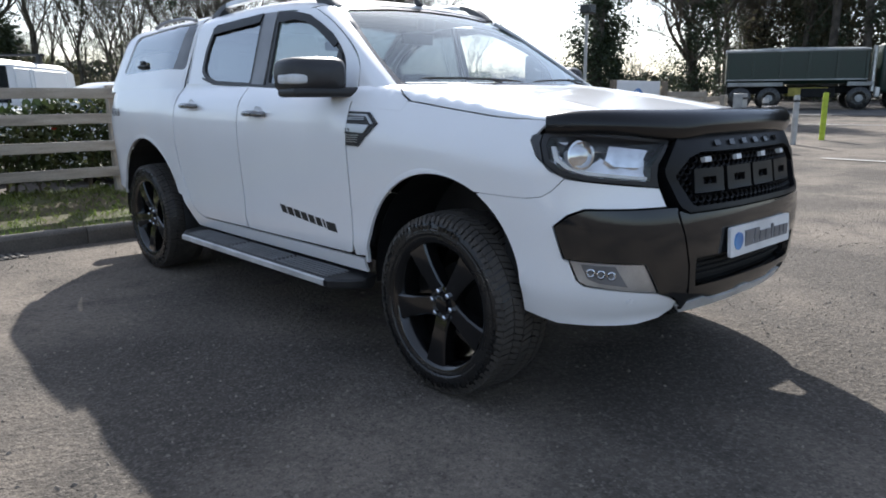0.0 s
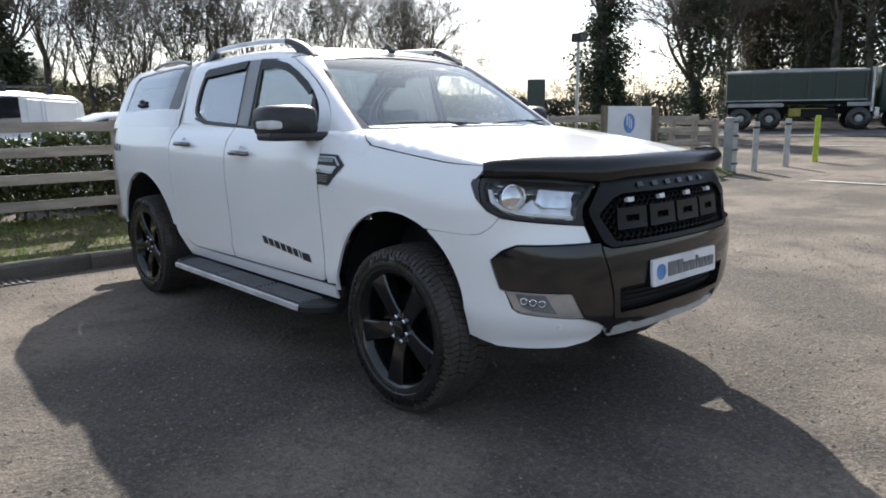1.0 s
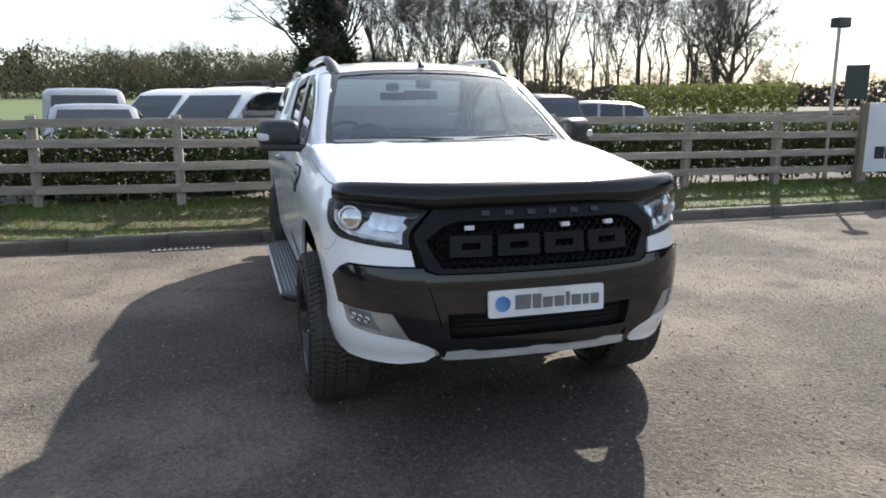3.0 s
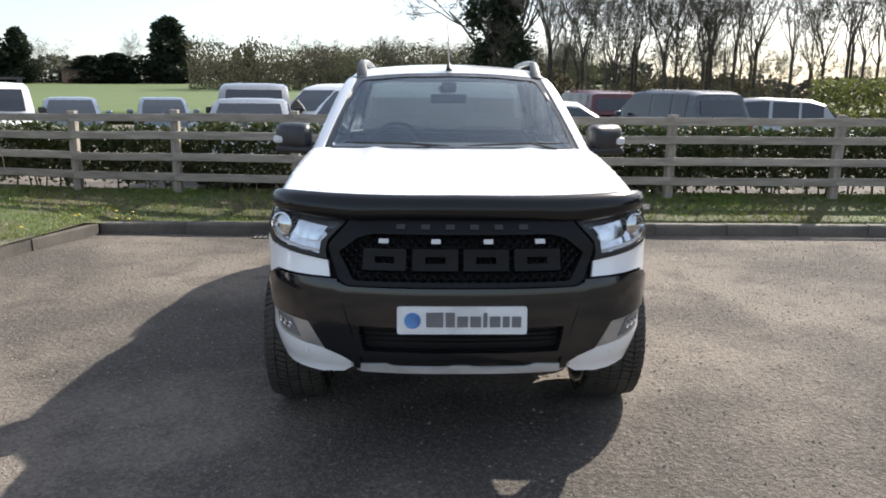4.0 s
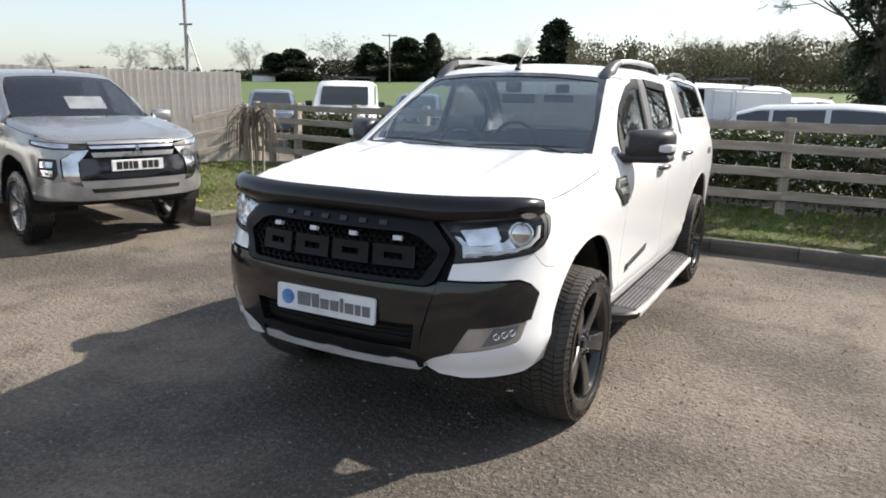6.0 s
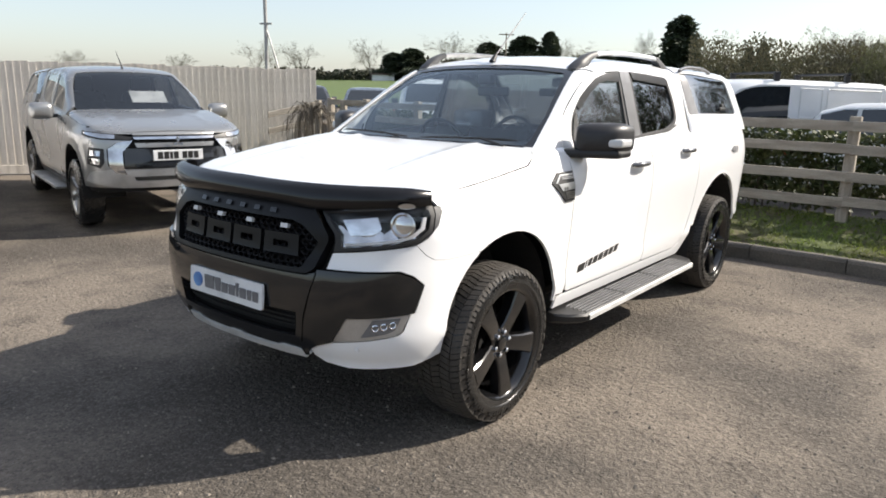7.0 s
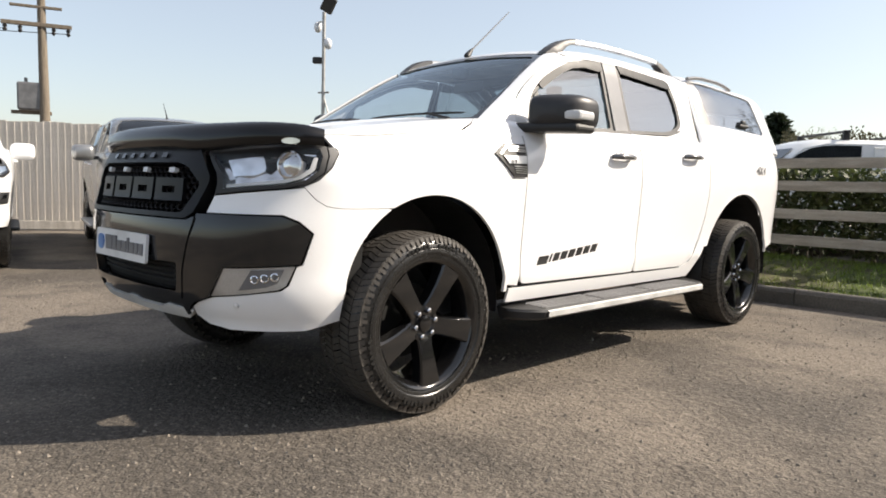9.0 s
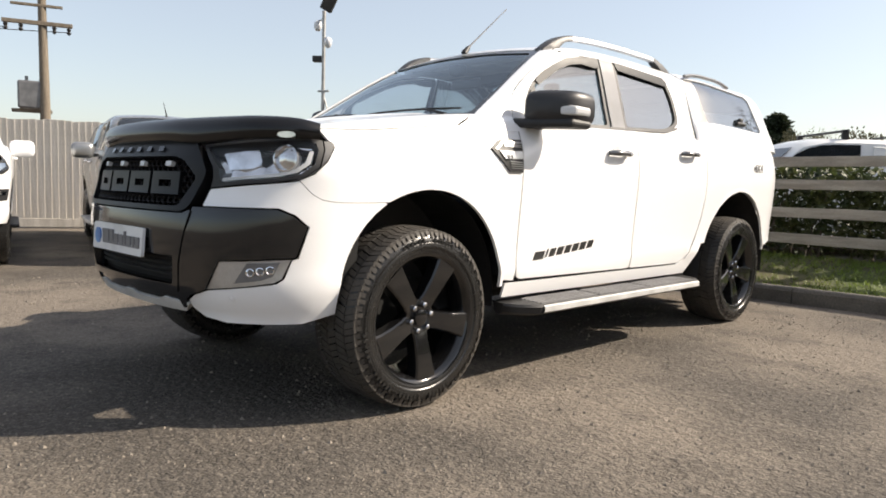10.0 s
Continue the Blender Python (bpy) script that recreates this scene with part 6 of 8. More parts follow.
    if canopy:
        sheet_part("canopy_shell", T, "hoop", [(8.5, 2.80 * sy), (8.5, 4.15 * sy), (90, 4.07 * sy), (171.5, 4.15 * sy), (171.5, 2.80 * sy)], paint, t, paint_label + " canopy", holes=[hoop(T, sc(TW), q) for q in (1, -1)], step=0.09, deep=0.02)
    bm = bmesh.new()
    box(bm, -0.78, 0.78, 0.70, 0.95, 0.98, 1.22, 0.05)
    part("dashboard", bm, "cabin", t, "dark dashboard", smooth=60)
    for cx in (-0.37, 0.37):
        seat_set(cx, 1.18, t)
    bm = bmesh.new()
    box(bm, -0.8, 0.8, 2.55, 2.6, 0.55, 1.30)
    part("cab_back_wall", bm, "cabin", t, "cab rear wall")
    sheet_part("tailgate", B, "back", [(-0.64 * sx, 0.66 * sz), (0.64 * sx, 0.66 * sz), (0.64 * sx, 1.24 * sz), (-0.64 * sx, 1.24 * sz)], paint, t, paint_label + " tailgate", step=0.15)
    if canopy:
        sheet_part("canopy_door", T, "back", [(-0.72 * sx, 1.33 * sz), (0.72 * sx, 1.33 * sz), (0.60 * sx, 1.65 * sz), (-0.60 * sx, 1.65 * sz)], "privacy", t, "tinted canopy rear door", step=0.1)
    else:
        bm = bmesh.new()
        box(bm, -0.70 * sx, 0.70 * sx, 2.72 * sy, 4.15 * sy, 0.86, 0.90, 0.01)
        part("bed_floor", bm, "plastic", t, "black load bed floor")
    bm = bmesh.new()
    box(bm, -0.68, 0.68, 4.20 * sy, 4.33 * sy, 0.50, 0.62, 0.03)
    part("rear_bumper", bm, "plastic", t, "dark rear bumper step")
    bm = bmesh.new()
    z0 = lerp(ROOF, 1.3) * sz
    tube(bm, [(0, 1.22, z0 - 0.02), (0, 1.25, z0 + 0.03), (0, 1.5, z0 + 0.22)], [0.02, 0.008, 0.003], 6)
    part("aerial", bm, "plastic", t, "thin roof aerial")
    return t, B


heading = 75.5
silver_truck, B2 = simple_pickup("silver_pickup_truck", "silver-grey double-cab pickup with canopy, parked beside the turf", "silver", pose(-5.05, 1.68, 0.02, 0, 0, heading), "silver-grey")


def fascia(name, outline, material, parent, label="", pair=True, f=None, **kw):
    for s in ((1, -1) if pair else (1,)):
        sheet_part(name, f or B2, "wrap", [(s * a, b) for a, b in outline], material, parent, label, **kw)


fascia("bonnet_edge", [(-56, 1.095), (-44, 1.112), (-30, 1.112), (30, 1.112), (44, 1.112), (56, 1.095), (56, 1.060), (44, 1.055), (30, 1.045), (-30, 1.045), (-44, 1.055), (-56, 1.060)], "silver", silver_truck, "", False, out=0.004, step=0.08)
fascia("headlamp", fillet([(24, 1.012), (34, 1.045), (54, 1.075), (53, 1.035), (40, 0.995), (25, 0.985)], 0.01), "plastic", silver_truck, "slim dark headlamp", out=0.01, deep=0.03, step=0.05)
fascia("headlamp_lens", fillet([(33, 1.035), (51, 1.062), (51, 1.042), (40, 1.005), (33, 1.0)], 0.008), "chrome", silver_truck, "bright lamp insert", out=0.013, deep=0.004, step=0.05)
fascia("grille_bar", [(-25, 1.052), (25, 1.052), (24, 1.03), (-24, 1.03)], "silver", silver_truck, "silver upper grille bar", False, out=0.02, deep=0.03, step=0.06)
fascia("grille_bar", [(-24, 1.015), (24, 1.015), (23, 0.99), (-23, 0.99)], "chrome", silver_truck, "bright grille bar", False, out=0.02, deep=0.03, step=0.06)
fascia("grille_bar", [(-23, 0.955), (23, 0.955), (22, 0.91), (-22, 0.91)], "silver", silver_truck, "silver grille bar", False, out=0.026, deep=0.03, step=0.06)
fascia("front_blade", fillet([(24.0, 0.98), (31.0, 0.965), (36, 0.90), (35, 0.72), (32, 0.66), (27, 0.64), (28.5, 0.72), (29, 0.86)], 0.01), "chrome", silver_truck, "bright curved front blade", out=0.03, deep=0.05, step=0.05)
fascia("front_corner", [(25, 0.98), (40, 0.99), (54, 1.03), (60, 1.05), (63, 0.86), (58, 0.72), (54, 0.50), (30, 0.50), (30, 0.66), (36, 0.72), (37, 0.90), (31, 0.97)], "silver", silver_truck, "silver front corner", out=0.006, step=0.06)
fascia("fog_lamp", fillet([(38.5, 0.90), (47, 0.91), (48, 0.74), (40, 0.70), (37.8, 0.76)], 0.012), "plastic", silver_truck, "dark stacked fog lamps", out=0.014, deep=0.02, step=0.05)
for z in (0.85, 0.77):
    fascia("fog_lens", fillet([(40, z - 0.03), (46, z - 0.025), (46, z + 0.03), (40, z + 0.025)], 0.01), "chrome", silver_truck, "fog lamp bowl", out=0.018, deep=0.004, step=0.04)
fascia("bumper_centre", [(-28.5, 0.90), (28.5, 0.90), (28.0, 0.70), (-28.0, 0.70)], "black_gloss", silver_truck, "black bumper centre", False, out=0.012, deep=0.03, step=0.08)
fascia("bumper_lower", fillet([(-34, 0.69), (34, 0.69), (46, 0.66), (50, 0.56), (30, 0.50), (-30, 0.50), (-50, 0.56), (-46, 0.66)], 0.02), "alu", silver_truck, "silver lower bumper", False, out=0.022, deep=0.04, step=0.06)
fascia("bumper_slot", [(-24, 0.615), (24, 0.615), (23, 0.575), (-23, 0.575)], "void", silver_truck, "dark slot", False, out=0.026, deep=0.003, step=0.08)
bm = bmesh.new()
yy = place(B2, "wrap", 0, 0.83).y - 0.045
box(bm, -0.26, 0.26, yy, yy + 0.02, 0.775, 0.885, 0.006)
lp = part("number_plate", bm, "plate", silver_truck, "white plate with plain bars")
x = -0.215
for w in (0.055, 0.05, 0.03, 0.05, 0.02, 0.05, 0.05, 0.05):
    if w > 0.025:
        bm = bmesh.new()
        box(bm, x, x + w, yy - 0.002, yy + 0.002, 0.793, 0.867)
        part("plate_bar", bm, "dark_ink", lp, "plain black bar")
    x += w + 0.010
bm = bmesh.new()
for a in (90, 210, 330):
    c, s_ = math.cos(radians(a)), math.sin(radians(a))
    vs = []
    for u, v in ((0.0, 0.0), (0.032, 0.02), (0.064, 0.0), (0.032, -0.02)):
        vs.append((u * c - v * s_, yy - 0.012, 0.965 + u * s_ + v * c))
    top = [bm.verts.new(v) for v in vs]
    low = [bm.verts.new((v[0], v[1] + 0.02, v[2])) for v in vs]
    bm.faces.new(top)
    for i in range(4):
        bm.faces.new((top[i], top[(i + 1) % 4], low[(i + 1) % 4], low[i]))
bmesh.ops.recalc_face_normals(bm, faces=bm.faces)
part("front_emblem", bm, "chrome", silver_truck, "bright emblem of three plain lozenges")

bm = bmesh.new()
box(bm, -0.30, 0.12, -0.002, 0.002, 0, 0.22, 0.0, pose(0.30, 0.83, 1.33, -52, 0, 0))
part("windscreen_sheet", bm, "plate", silver_truck, "white paper sheet behind the windscreen")
white_truck, B3 = simple_pickup("white_pickup_truck", "white pickup parked nose out beside the silver one", "white", pose(-5.62, -0.92, 0, 0, 0, heading + 1), "white", canopy=False, sx=1.02, sy=0.96, sz=0.985)
k3 = dict(f=B3)
fascia("front_corner", [(26, 1.03), (60, 1.03), (64, 0.86), (58, 0.72), (54, 0.46), (20, 0.46), (20, 0.60), (26, 0.66)], "white", white_truck, "white bumper corner", out=0.004, step=0.06, **k3)
fascia("headlamp", fillet([(24, 1.05), (52, 1.075), (54, 1.0), (48, 0.945), (26, 0.93)], 0.012), "plastic", white_truck, "dark headlamp housing", out=0.012, deep=0.03, step=0.05, **k3)
fascia("headlamp_lens", fillet([(28, 1.03), (50, 1.05), (51, 1.0), (46, 0.965), (28, 0.955)], 0.012), "chrome", white_truck, "bright lamp bowl", out=0.016, deep=0.004, step=0.05, **k3)
fascia("fog_slot", fillet([(36, 0.80), (52, 0.80), (50, 0.69), (37, 0.68)], 0.012), "plastic", white_truck, "dark fog lamp slot", out=0.012, deep=0.01, step=0.05, **k3)
fascia("fog_lens", fillet([(39, 0.775), (49, 0.775), (48, 0.74), (39.5, 0.735)], 0.01), "chrome", white_truck, "fog lamp", out=0.016, deep=0.004, step=0.05, **k3)
fascia("grille", [(-25, 1.04), (25, 1.04), (24, 0.86), (-24, 0.86)], "black_gloss", white_truck, "black grille", False, out=0.01, step=0.08, **k3)
fascia("intake", [(-25, 0.82), (25, 0.82), (22, 0.60), (-22, 0.60)], "plastic", white_truck, "black lower intake", False, out=0.006, step=0.08, **k3)


def far_car(name, label, paint, m, L=4.3, W=1.75, H=1.48, style="hatch", bars=False, rear_lamps=False):
    """A car seen over the hedge: lofted body, glasshouse with panes, lamps and wheels. Its nose points to -y."""
    t = thing(name, label, "van" if style == "van" else "car", m=m)
    hw = W / 2
    belt = H * 0.60
    if style == "van":
        low = [(-L / 2, 0.55, 0.62), (-L / 2 + 0.1, 0.80, 0.82), (-L / 2 + 0.9, 0.98, belt), (-L / 2 + 1.4, 1, belt + 0.02), (L / 2 - 0.1, 1, belt + 0.04), (L / 2, 0.97, belt)]
        cab = [(-L / 2 + 0.75, 0.93, belt), (-L / 2 + 1.05, 0.90, belt + 0.32), (-L / 2 + 1.40, 0.87, H - 0.10), (-L / 2 + 1.75, 0.86, H - 0.01), (0.3, 0.87, H), (L / 2 - 0.25, 0.86, H - 0.03), (L / 2 - 0.03, 0.85, H - 0.10), (L / 2 - 0.0, 0.90, belt)]
    elif style == "suv":
        low = [(-L / 2, 0.6, 0.70), (-L / 2 + 0.12, 0.85, 0.90), (-L / 2 + 1.0, 0.98, belt - 0.02), (0, 1, belt), (L / 2 - 0.1, 0.97, belt), (L / 2, 0.9, belt - 0.06)]
        cab = [(-L / 2 + 1.05, 0.90, belt), (-L / 2 + 1.35, 0.84, belt + 0.28), (-L / 2 + 1.75, 0.80, H - 0.04), (0.2, 0.79, H), (L / 2 - 0.5, 0.78, H - 0.04), (L / 2 - 0.22, 0.76, H - 0.12), (L / 2 - 0.04, 0.86, belt)]
    else:
        low = [(-L / 2, 0.6, 0.60), (-L / 2 + 0.12, 0.85, 0.74), (-L / 2 + 1.0, 0.98, belt - 0.04), (0, 1, belt), (L / 2 - 0.15, 0.95, belt), (L / 2, 0.86, belt - 0.08)]
        cab = [(-L / 2 + 1.0, 0.90, belt), (-L / 2 + 1.45, 0.82, belt + 0.26), (-L / 2 + 1.95, 0.76, H - 0.03), (0.3, 0.75, H), (L / 2 - 0.75, 0.74, H - 0.05), (L / 2 - 0.4, 0.74, H - 0.16), (L / 2 - 0.06, 0.84, belt)]
    bm = bmesh.new()
    rings = []
    for y, k, top in low:
        w = hw * k
        rings.append([bm.verts.new((sx * xx * w, y, z)) for sx, xx, z in ((1, 0.92, 0.24), (1, 1.0, 0.34), (1, 1.0, top - 0.22), (1, 0.97, top - 0.06), (1, 0.88, top), (-1, 0.88, top), (-1, 0.97, top - 0.06), (-1, 1.0, top - 0.22), (-1, 1.0, 0.34), (-1, 0.92, 0.24))])
    for a, b in zip(rings, rings[1:]):
        for i in range(10):
            bm.faces.new((a[i], a[(i + 1) % 10], b[(i + 1) % 10], b[i]))
    bm.faces.new(rings[0])
    bm.faces.new(rings[-1][::-1])
    bmesh.ops.recalc_face_normals(bm, faces=bm.faces)
    part("body", bm, paint, t, smooth=40)
    bm = bmesh.new()
    rings = []
    for y, k, top in cab:
        w = hw * k
        wb = hw * 0.90
        h = (top - belt) / (H - belt)
        rings.append([bm.verts.new((q * (wb + (w - wb) * e * 1.0), y, belt - 0.02 + (top - belt + 0.02) * zz)) for q, e, zz in ((1, 0, 0), (1, 0.5, 0.5), (1, 0.92, 0.88), (0.9, 1, 0.97), (0.45, 1, 1.0), (-0.45, 1, 1.0), (-0.9, 1, 0.97), (-1, 0.92, 0.88), (-1, 0.5, 0.5), (-1, 0, 0))])
    for a, b in zip(rings, rings[1:]):
        for i in range(9):
            bm.faces.new((a[i], a[i + 1], b[i + 1], b[i]))
    bmesh.ops.recalc_face_normals(bm, faces=bm.faces)
    part("cab_roof", bm, paint, t, smooth=35)

    def at(y, e, side):
        for (y0, k0, t0), (y1, k1, t1) in zip(cab, cab[1:]):
            if y <= y1:
                u = (y - y0) / (y1 - y0)
                k, top = k0 + (k1 - k0) * u, t0 + (t1 - t0) * u
                break
        wb, w = hw * 0.90, hw * k
        return Vector((side * (wb + (w - wb) * e + 0.006), y, belt + (top - belt) * e))

    spans = []
    if style == "van":
        spans = [(cab[1][0] + 0.05, cab[3][0] + 0.55)]
    else:
        y0, y1 = cab[1][0] + 0.1, cab[-1][0] - 0.42
        mid = (y0 + y1) / 2 - 0.05
        spans = [(y0, mid - 0.04), (mid + 0.04, y1 - 0.5), (y1 - 0.44, y1 + 0.05)]
    for side in (1, -1):
        for y0, y1 in spans:
            bm = bmesh.new()
            rows = [[bm.verts.new(at(y0 + (y1 - y0) * i / 6, e, side)) for i in range(7)] for e in (0.10, 0.5, 0.84)]
            for a, b in zip(rows, rows[1:]):
                for i in range(6):
                    bm.faces.new((a[i], a[i + 1], b[i + 1], b[i]))
            bmesh.ops.recalc_face_normals(bm, faces=bm.faces)
            part("side_window", bm, "dark_glass", t, "dark side window")
        if style == "van":
            bm = bmesh.new()
            for y0, y1 in ((cab[3][0] + 0.75, 0.75), (0.85, L / 2 - 0.3)):
                pts = [at(y0, 0.15, side), at(y1, 0.15, side), at(y1, 0.80, side), at(y0, 0.80, side)]
                tube(bm, pts + pts[:1], 0.012, 4)
            part("panel_crease", bm, paint, t, "pressed side panel edge")
    for y0i, y1i, label2 in ((0, 2 if style != "van" else 2, "windscreen"), (len(cab) - 1, len(cab) - 2, "rear window")):
        a, b = cab[y0i], cab[y1i]
        bm = bmesh.new()
        o = -0.012 if y0i == 0 else 0.012
        def row(y, k, top, wide):
            w = hw * 0.90 + (hw * k - hw * 0.90) * max(0.0, min(1.0, (top - belt) / (H - belt)))
            return [bm.verts.new((w * wide * (i / 4 - 1), y + o, top + 0.008)) for i in range(9)]
        rows = []
        seq = [cab[0], cab[1], cab[2]] if y0i == 0 else [cab[-1], cab[-2]]
        for j, (y, k, top) in enumerate(seq):
            if j == 0:
                y, top = y + (seq[1][0] - y) * 0.2, top + (seq[1][2] - top) * 0.2
            if j == len(seq) - 1:
                y, top = y + (seq[j - 1][0] - y) * 0.25, top + (seq[j - 1][2] - top) * 0.25
            rows.append(row(y, k, top, 0.80))
        for p, q in zip(rows, rows[1:]):
            for i in range(8):
                bm.faces.new((p[i], p[i + 1], q[i + 1], q[i]))
        bmesh.ops.recalc_face_normals(bm, faces=bm.faces)
        part(label2.replace(" ", "_"), bm, "dark_glass", t, "dark " + label2)
    for side in (1, -1):
        bm = bmesh.new()
        box(bm, min(side * (hw - 0.28), side * (hw - 0.02)), max(side * (hw - 0.28), side * (hw - 0.02)), L / 2 - 0.12, L / 2 - 0.01, belt - 0.28, belt - 0.04, 0.02)
        part("tail_lamp", bm, "red", t, "red tail lamp")
        bm = bmesh.new()
        box(bm, min(side * (hw - 0.40), side * (hw - 0.08)), max(side * (hw - 0.40), side * (hw - 0.08)), -L / 2 + 0.06, -L / 2 + 0.2, low[1][2] - 0.22, low[1][2] - 0.06, 0.03)
        part("headlamp", bm, "chrome", t, "clear headlamp")
        bm = bmesh.new()
        box(bm, min(side * (hw + 0.02), side * (hw + 0.20)), max(side * (hw + 0.02), side * (hw + 0.20)), cab[1][0] + 0.1, cab[1][0] + 0.2, belt + 0.02, belt + 0.16, 0.03)
        part("door_mirror", bm, paint if style != "van" else "plastic", t, "door mirror", smooth=50)
        for y in (-L / 2 + 0.85, L / 2 - 0.8):
            bm = bmesh.new()
            lathe(bm, [(side * (hw - 0.20), 0.0), (side * (hw - 0.20), 0.31), (side * (hw - 0.02), 0.32), (side * (hw + 0.004), 0.29), (side * (hw + 0.004), 0.21), (side * (hw - 0.03), 0.2), (side * (hw - 0.02), 0.0)], 24, "x", (0, y, 0.32))
            part("wheel", bm, "rubber", t, "dark wheel", smooth=40)
    if bars:
        for y in (cab[3][0] + 0.35, L / 2 - 0.9):
            bm = bmesh.new()
            tube(bm, [(-hw * 0.86, y, H + 0.10), (hw * 0.86, y, H + 0.10)], 0.022, 6)
            for side in (1, -1):
                box(bm, side * hw * 0.76 - 0.03, side * hw * 0.76 + 0.03, y - 0.05, y + 0.05, H - 0.04, H + 0.12, 0.01)
            part("roof_bar", bm, "plastic", t, "black roof bar")
    return t


CARS = [
    ("white_van", "white panel van with black roof bars, parked behind the hedge", "van_white", (-0.95, 10.75), -43, dict(L=4.3, W=1.78, H=1.84, style="van", bars=True)),
    ("small_white_van", "white panel van behind the first one", "van_white", (-2.2, 14.6), -40, dict(L=4.4, W=1.8, H=1.82, style="van")),
    ("white_estate_car", "white estate car parked behind the hedge", "van_white", (2.3, 9.9), 84, dict(L=4.5, W=1.78, H=1.54)),
    ("dark_red_car", "dark red off-road car seen from behind", "car_red", (4.62, 17.9), 190, dict(L=4.2, W=1.78, H=1.70, style="suv")),
    ("grey_estate_car", "grey off-road car with red tail lamps seen from behind", "car_grey", (5.75, 14.3), 200, dict(L=4.2, W=1.75, H=1.74, style="suv")),
    ("silver_saloon_car", "silver car with the sun on its roof", "silver", (8.1, 14.9), 250, dict(L=4.2, W=1.78, H=1.56)),
    ("white_hatchback", "white hatchback behind the estate car", "van_white", (1.0, 14.9), 150, dict(L=4.1, W=1.75, H=1.55, style="suv")),
    ("small_white_van", "small white van facing the fence with a roof rack", "van_white", (-10.4, 13.4), 32, dict(L=4.2, W=1.75, H=1.80, style="van", bars=True)),
    ("blue_grey_car", "blue-grey car facing the fence", "car_blue", (-10.9, 18.2), 26, dict(L=4.3, W=1.78, H=1.38)),
    ("blue_grey_car", "pale blue-grey car facing the fence", "car_blue", (-8.9, 20.2), 22, dict(L=4.3, W=1.78, H=1.36)),
    ("pale_off_roader", "pale square off-road car with a dark windscreen", "silver", (-4.45, 14.3), 12, dict(L=4.3, W=1.80, H=1.82, style="van")),
    ("silver_car", "silver car with its roof showing over the hedge", "silver", (-3.6, 10.4), 10, dict(L=4.2, W=1.78, H=1.53)),
    ("grey_car", "grey car behind the corner of the fence", "car_blue", (-15.2, 15.6), 40, dict(L=4.3, W=1.78, H=1.46)),
    ("dark_saloon_car", "dark car behind the far fence", "car_grey", (-19.5, 16.5), 60, dict(L=4.3, W=1.78, H=1.5, style="suv")),
]
M["car_red"] = mat("dark red car paint", (0.10, 0.012, 0.012), 0.25, vary=0.05, coat=0.7)
M["car_grey"] = mat("dark grey car paint", (0.075, 0.08, 0.09), 0.25, 0.3, vary=0.05, coat=0.7)
M["car_blue"] = mat("blue grey car paint", (0.20, 0.24, 0.29), 0.25, 0.4, vary=0.05, coat=0.7)
M["dark_glass"] = mat("dark window glass", (0.02, 0.024, 0.028), 0.04, vary=0.05, spec=0.9)
for name, label, paint, (x, y), yaw, kw in CARS:
    far_car(name, label, paint, pose(x, y, swell(x, y) + 0.01, 0, 0, yaw), **kw)

# tipper lorry on the road
lorry = thing("tipper_lorry", "dark green eight-wheel tipper lorry on the road", "lorry", m=pose(32.9, 10.9, 0.03 + rise(32.9), 0, 0, 27.5))
bm = bmesh.new()
rings = []
for y, e in ((-1.6, 0), (4.2, 0)):
    rings.append([bm.verts.new((x, y, z)) for x, z in ((-1.0, 1.15), (-1.22, 1.35), (-1.25, 2.55), (1.25, 2.55), (1.22, 1.35), (1.0, 1.15))])
for i in range(6):
    bm.faces.new((rings[0][i], rings[0][(i + 1) % 6], rings[1][(i + 1) % 6], rings[1][i]))
bm.faces.new(rings[0][::-1])
bm.faces.new(rings[1])
bmesh.ops.recalc_face_normals(bm, faces=bm.faces)
tip = part("tipper_body", bm, "lorry_green", lorry, "dark green tipper body")
for y in (-1.55, -0.4, 0.75, 1.9, 3.05, 4.15):
    for s in (1, -1):
        bm = bmesh.new()
        box(bm, s * 1.26 - 0.03, s * 1.26 + 0.03, y - 0.05, y + 0.05, 1.3, 2.55, 0.01)
        part("rib", bm, "lorry_green", tip)
for s in (1, -1):
    bm = bmesh.new()
    box(bm, s * 1.28 - 0.02, s * 1.28 + 0.02, -1.6, 4.2, 1.30, 1.36, 0.005)
    part("stripe", bm, "tarp", tip, "thin pale stripe")
bm = bmesh.new()
tube(bm, [(0, -1.65, 2.62), (0, 1.3, 2.68), (0, 4.25, 2.62)], 0.14, 8)
box(bm, -1.26, 1.26, -1.65, 4.25, 2.55, 2.66, 0.05)
part("sheet_roll", bm, "tarp", lorry, "grey rolled load sheet")
bm = bmesh.new()
box(bm, -1.2, 1.2, -3.95, -2.1, 0.75, 2.85, 0.14)
cabm = part("cab", bm, "lorry_green", lorry, "dark green cab", smooth=50)
bm = bmesh.new()
box(bm, -1.08, 1.08, -3.975, -3.94, 1.75, 2.55, 0.01)
for s in (1, -1):
    box(bm, s * 1.21 - 0.012, s * 1.21 + 0.012, -3.6, -2.6, 1.75, 2.45, 0.008)
part("cab_window", bm, "dark_glass", cabm, "dark cab windows")
bm = bmesh.new()
box(bm, -0.5, 0.5, -3.8, 4.1, 0.72, 1.05, 0.03)
for s in (1, -1):
    box(bm, s * 1.0 - 0.15, s * 1.0 + 0.15, -0.4, 1.0, 0.55, 0.95, 0.03)
part("chassis", bm, "void", lorry, "dark chassis and tanks")
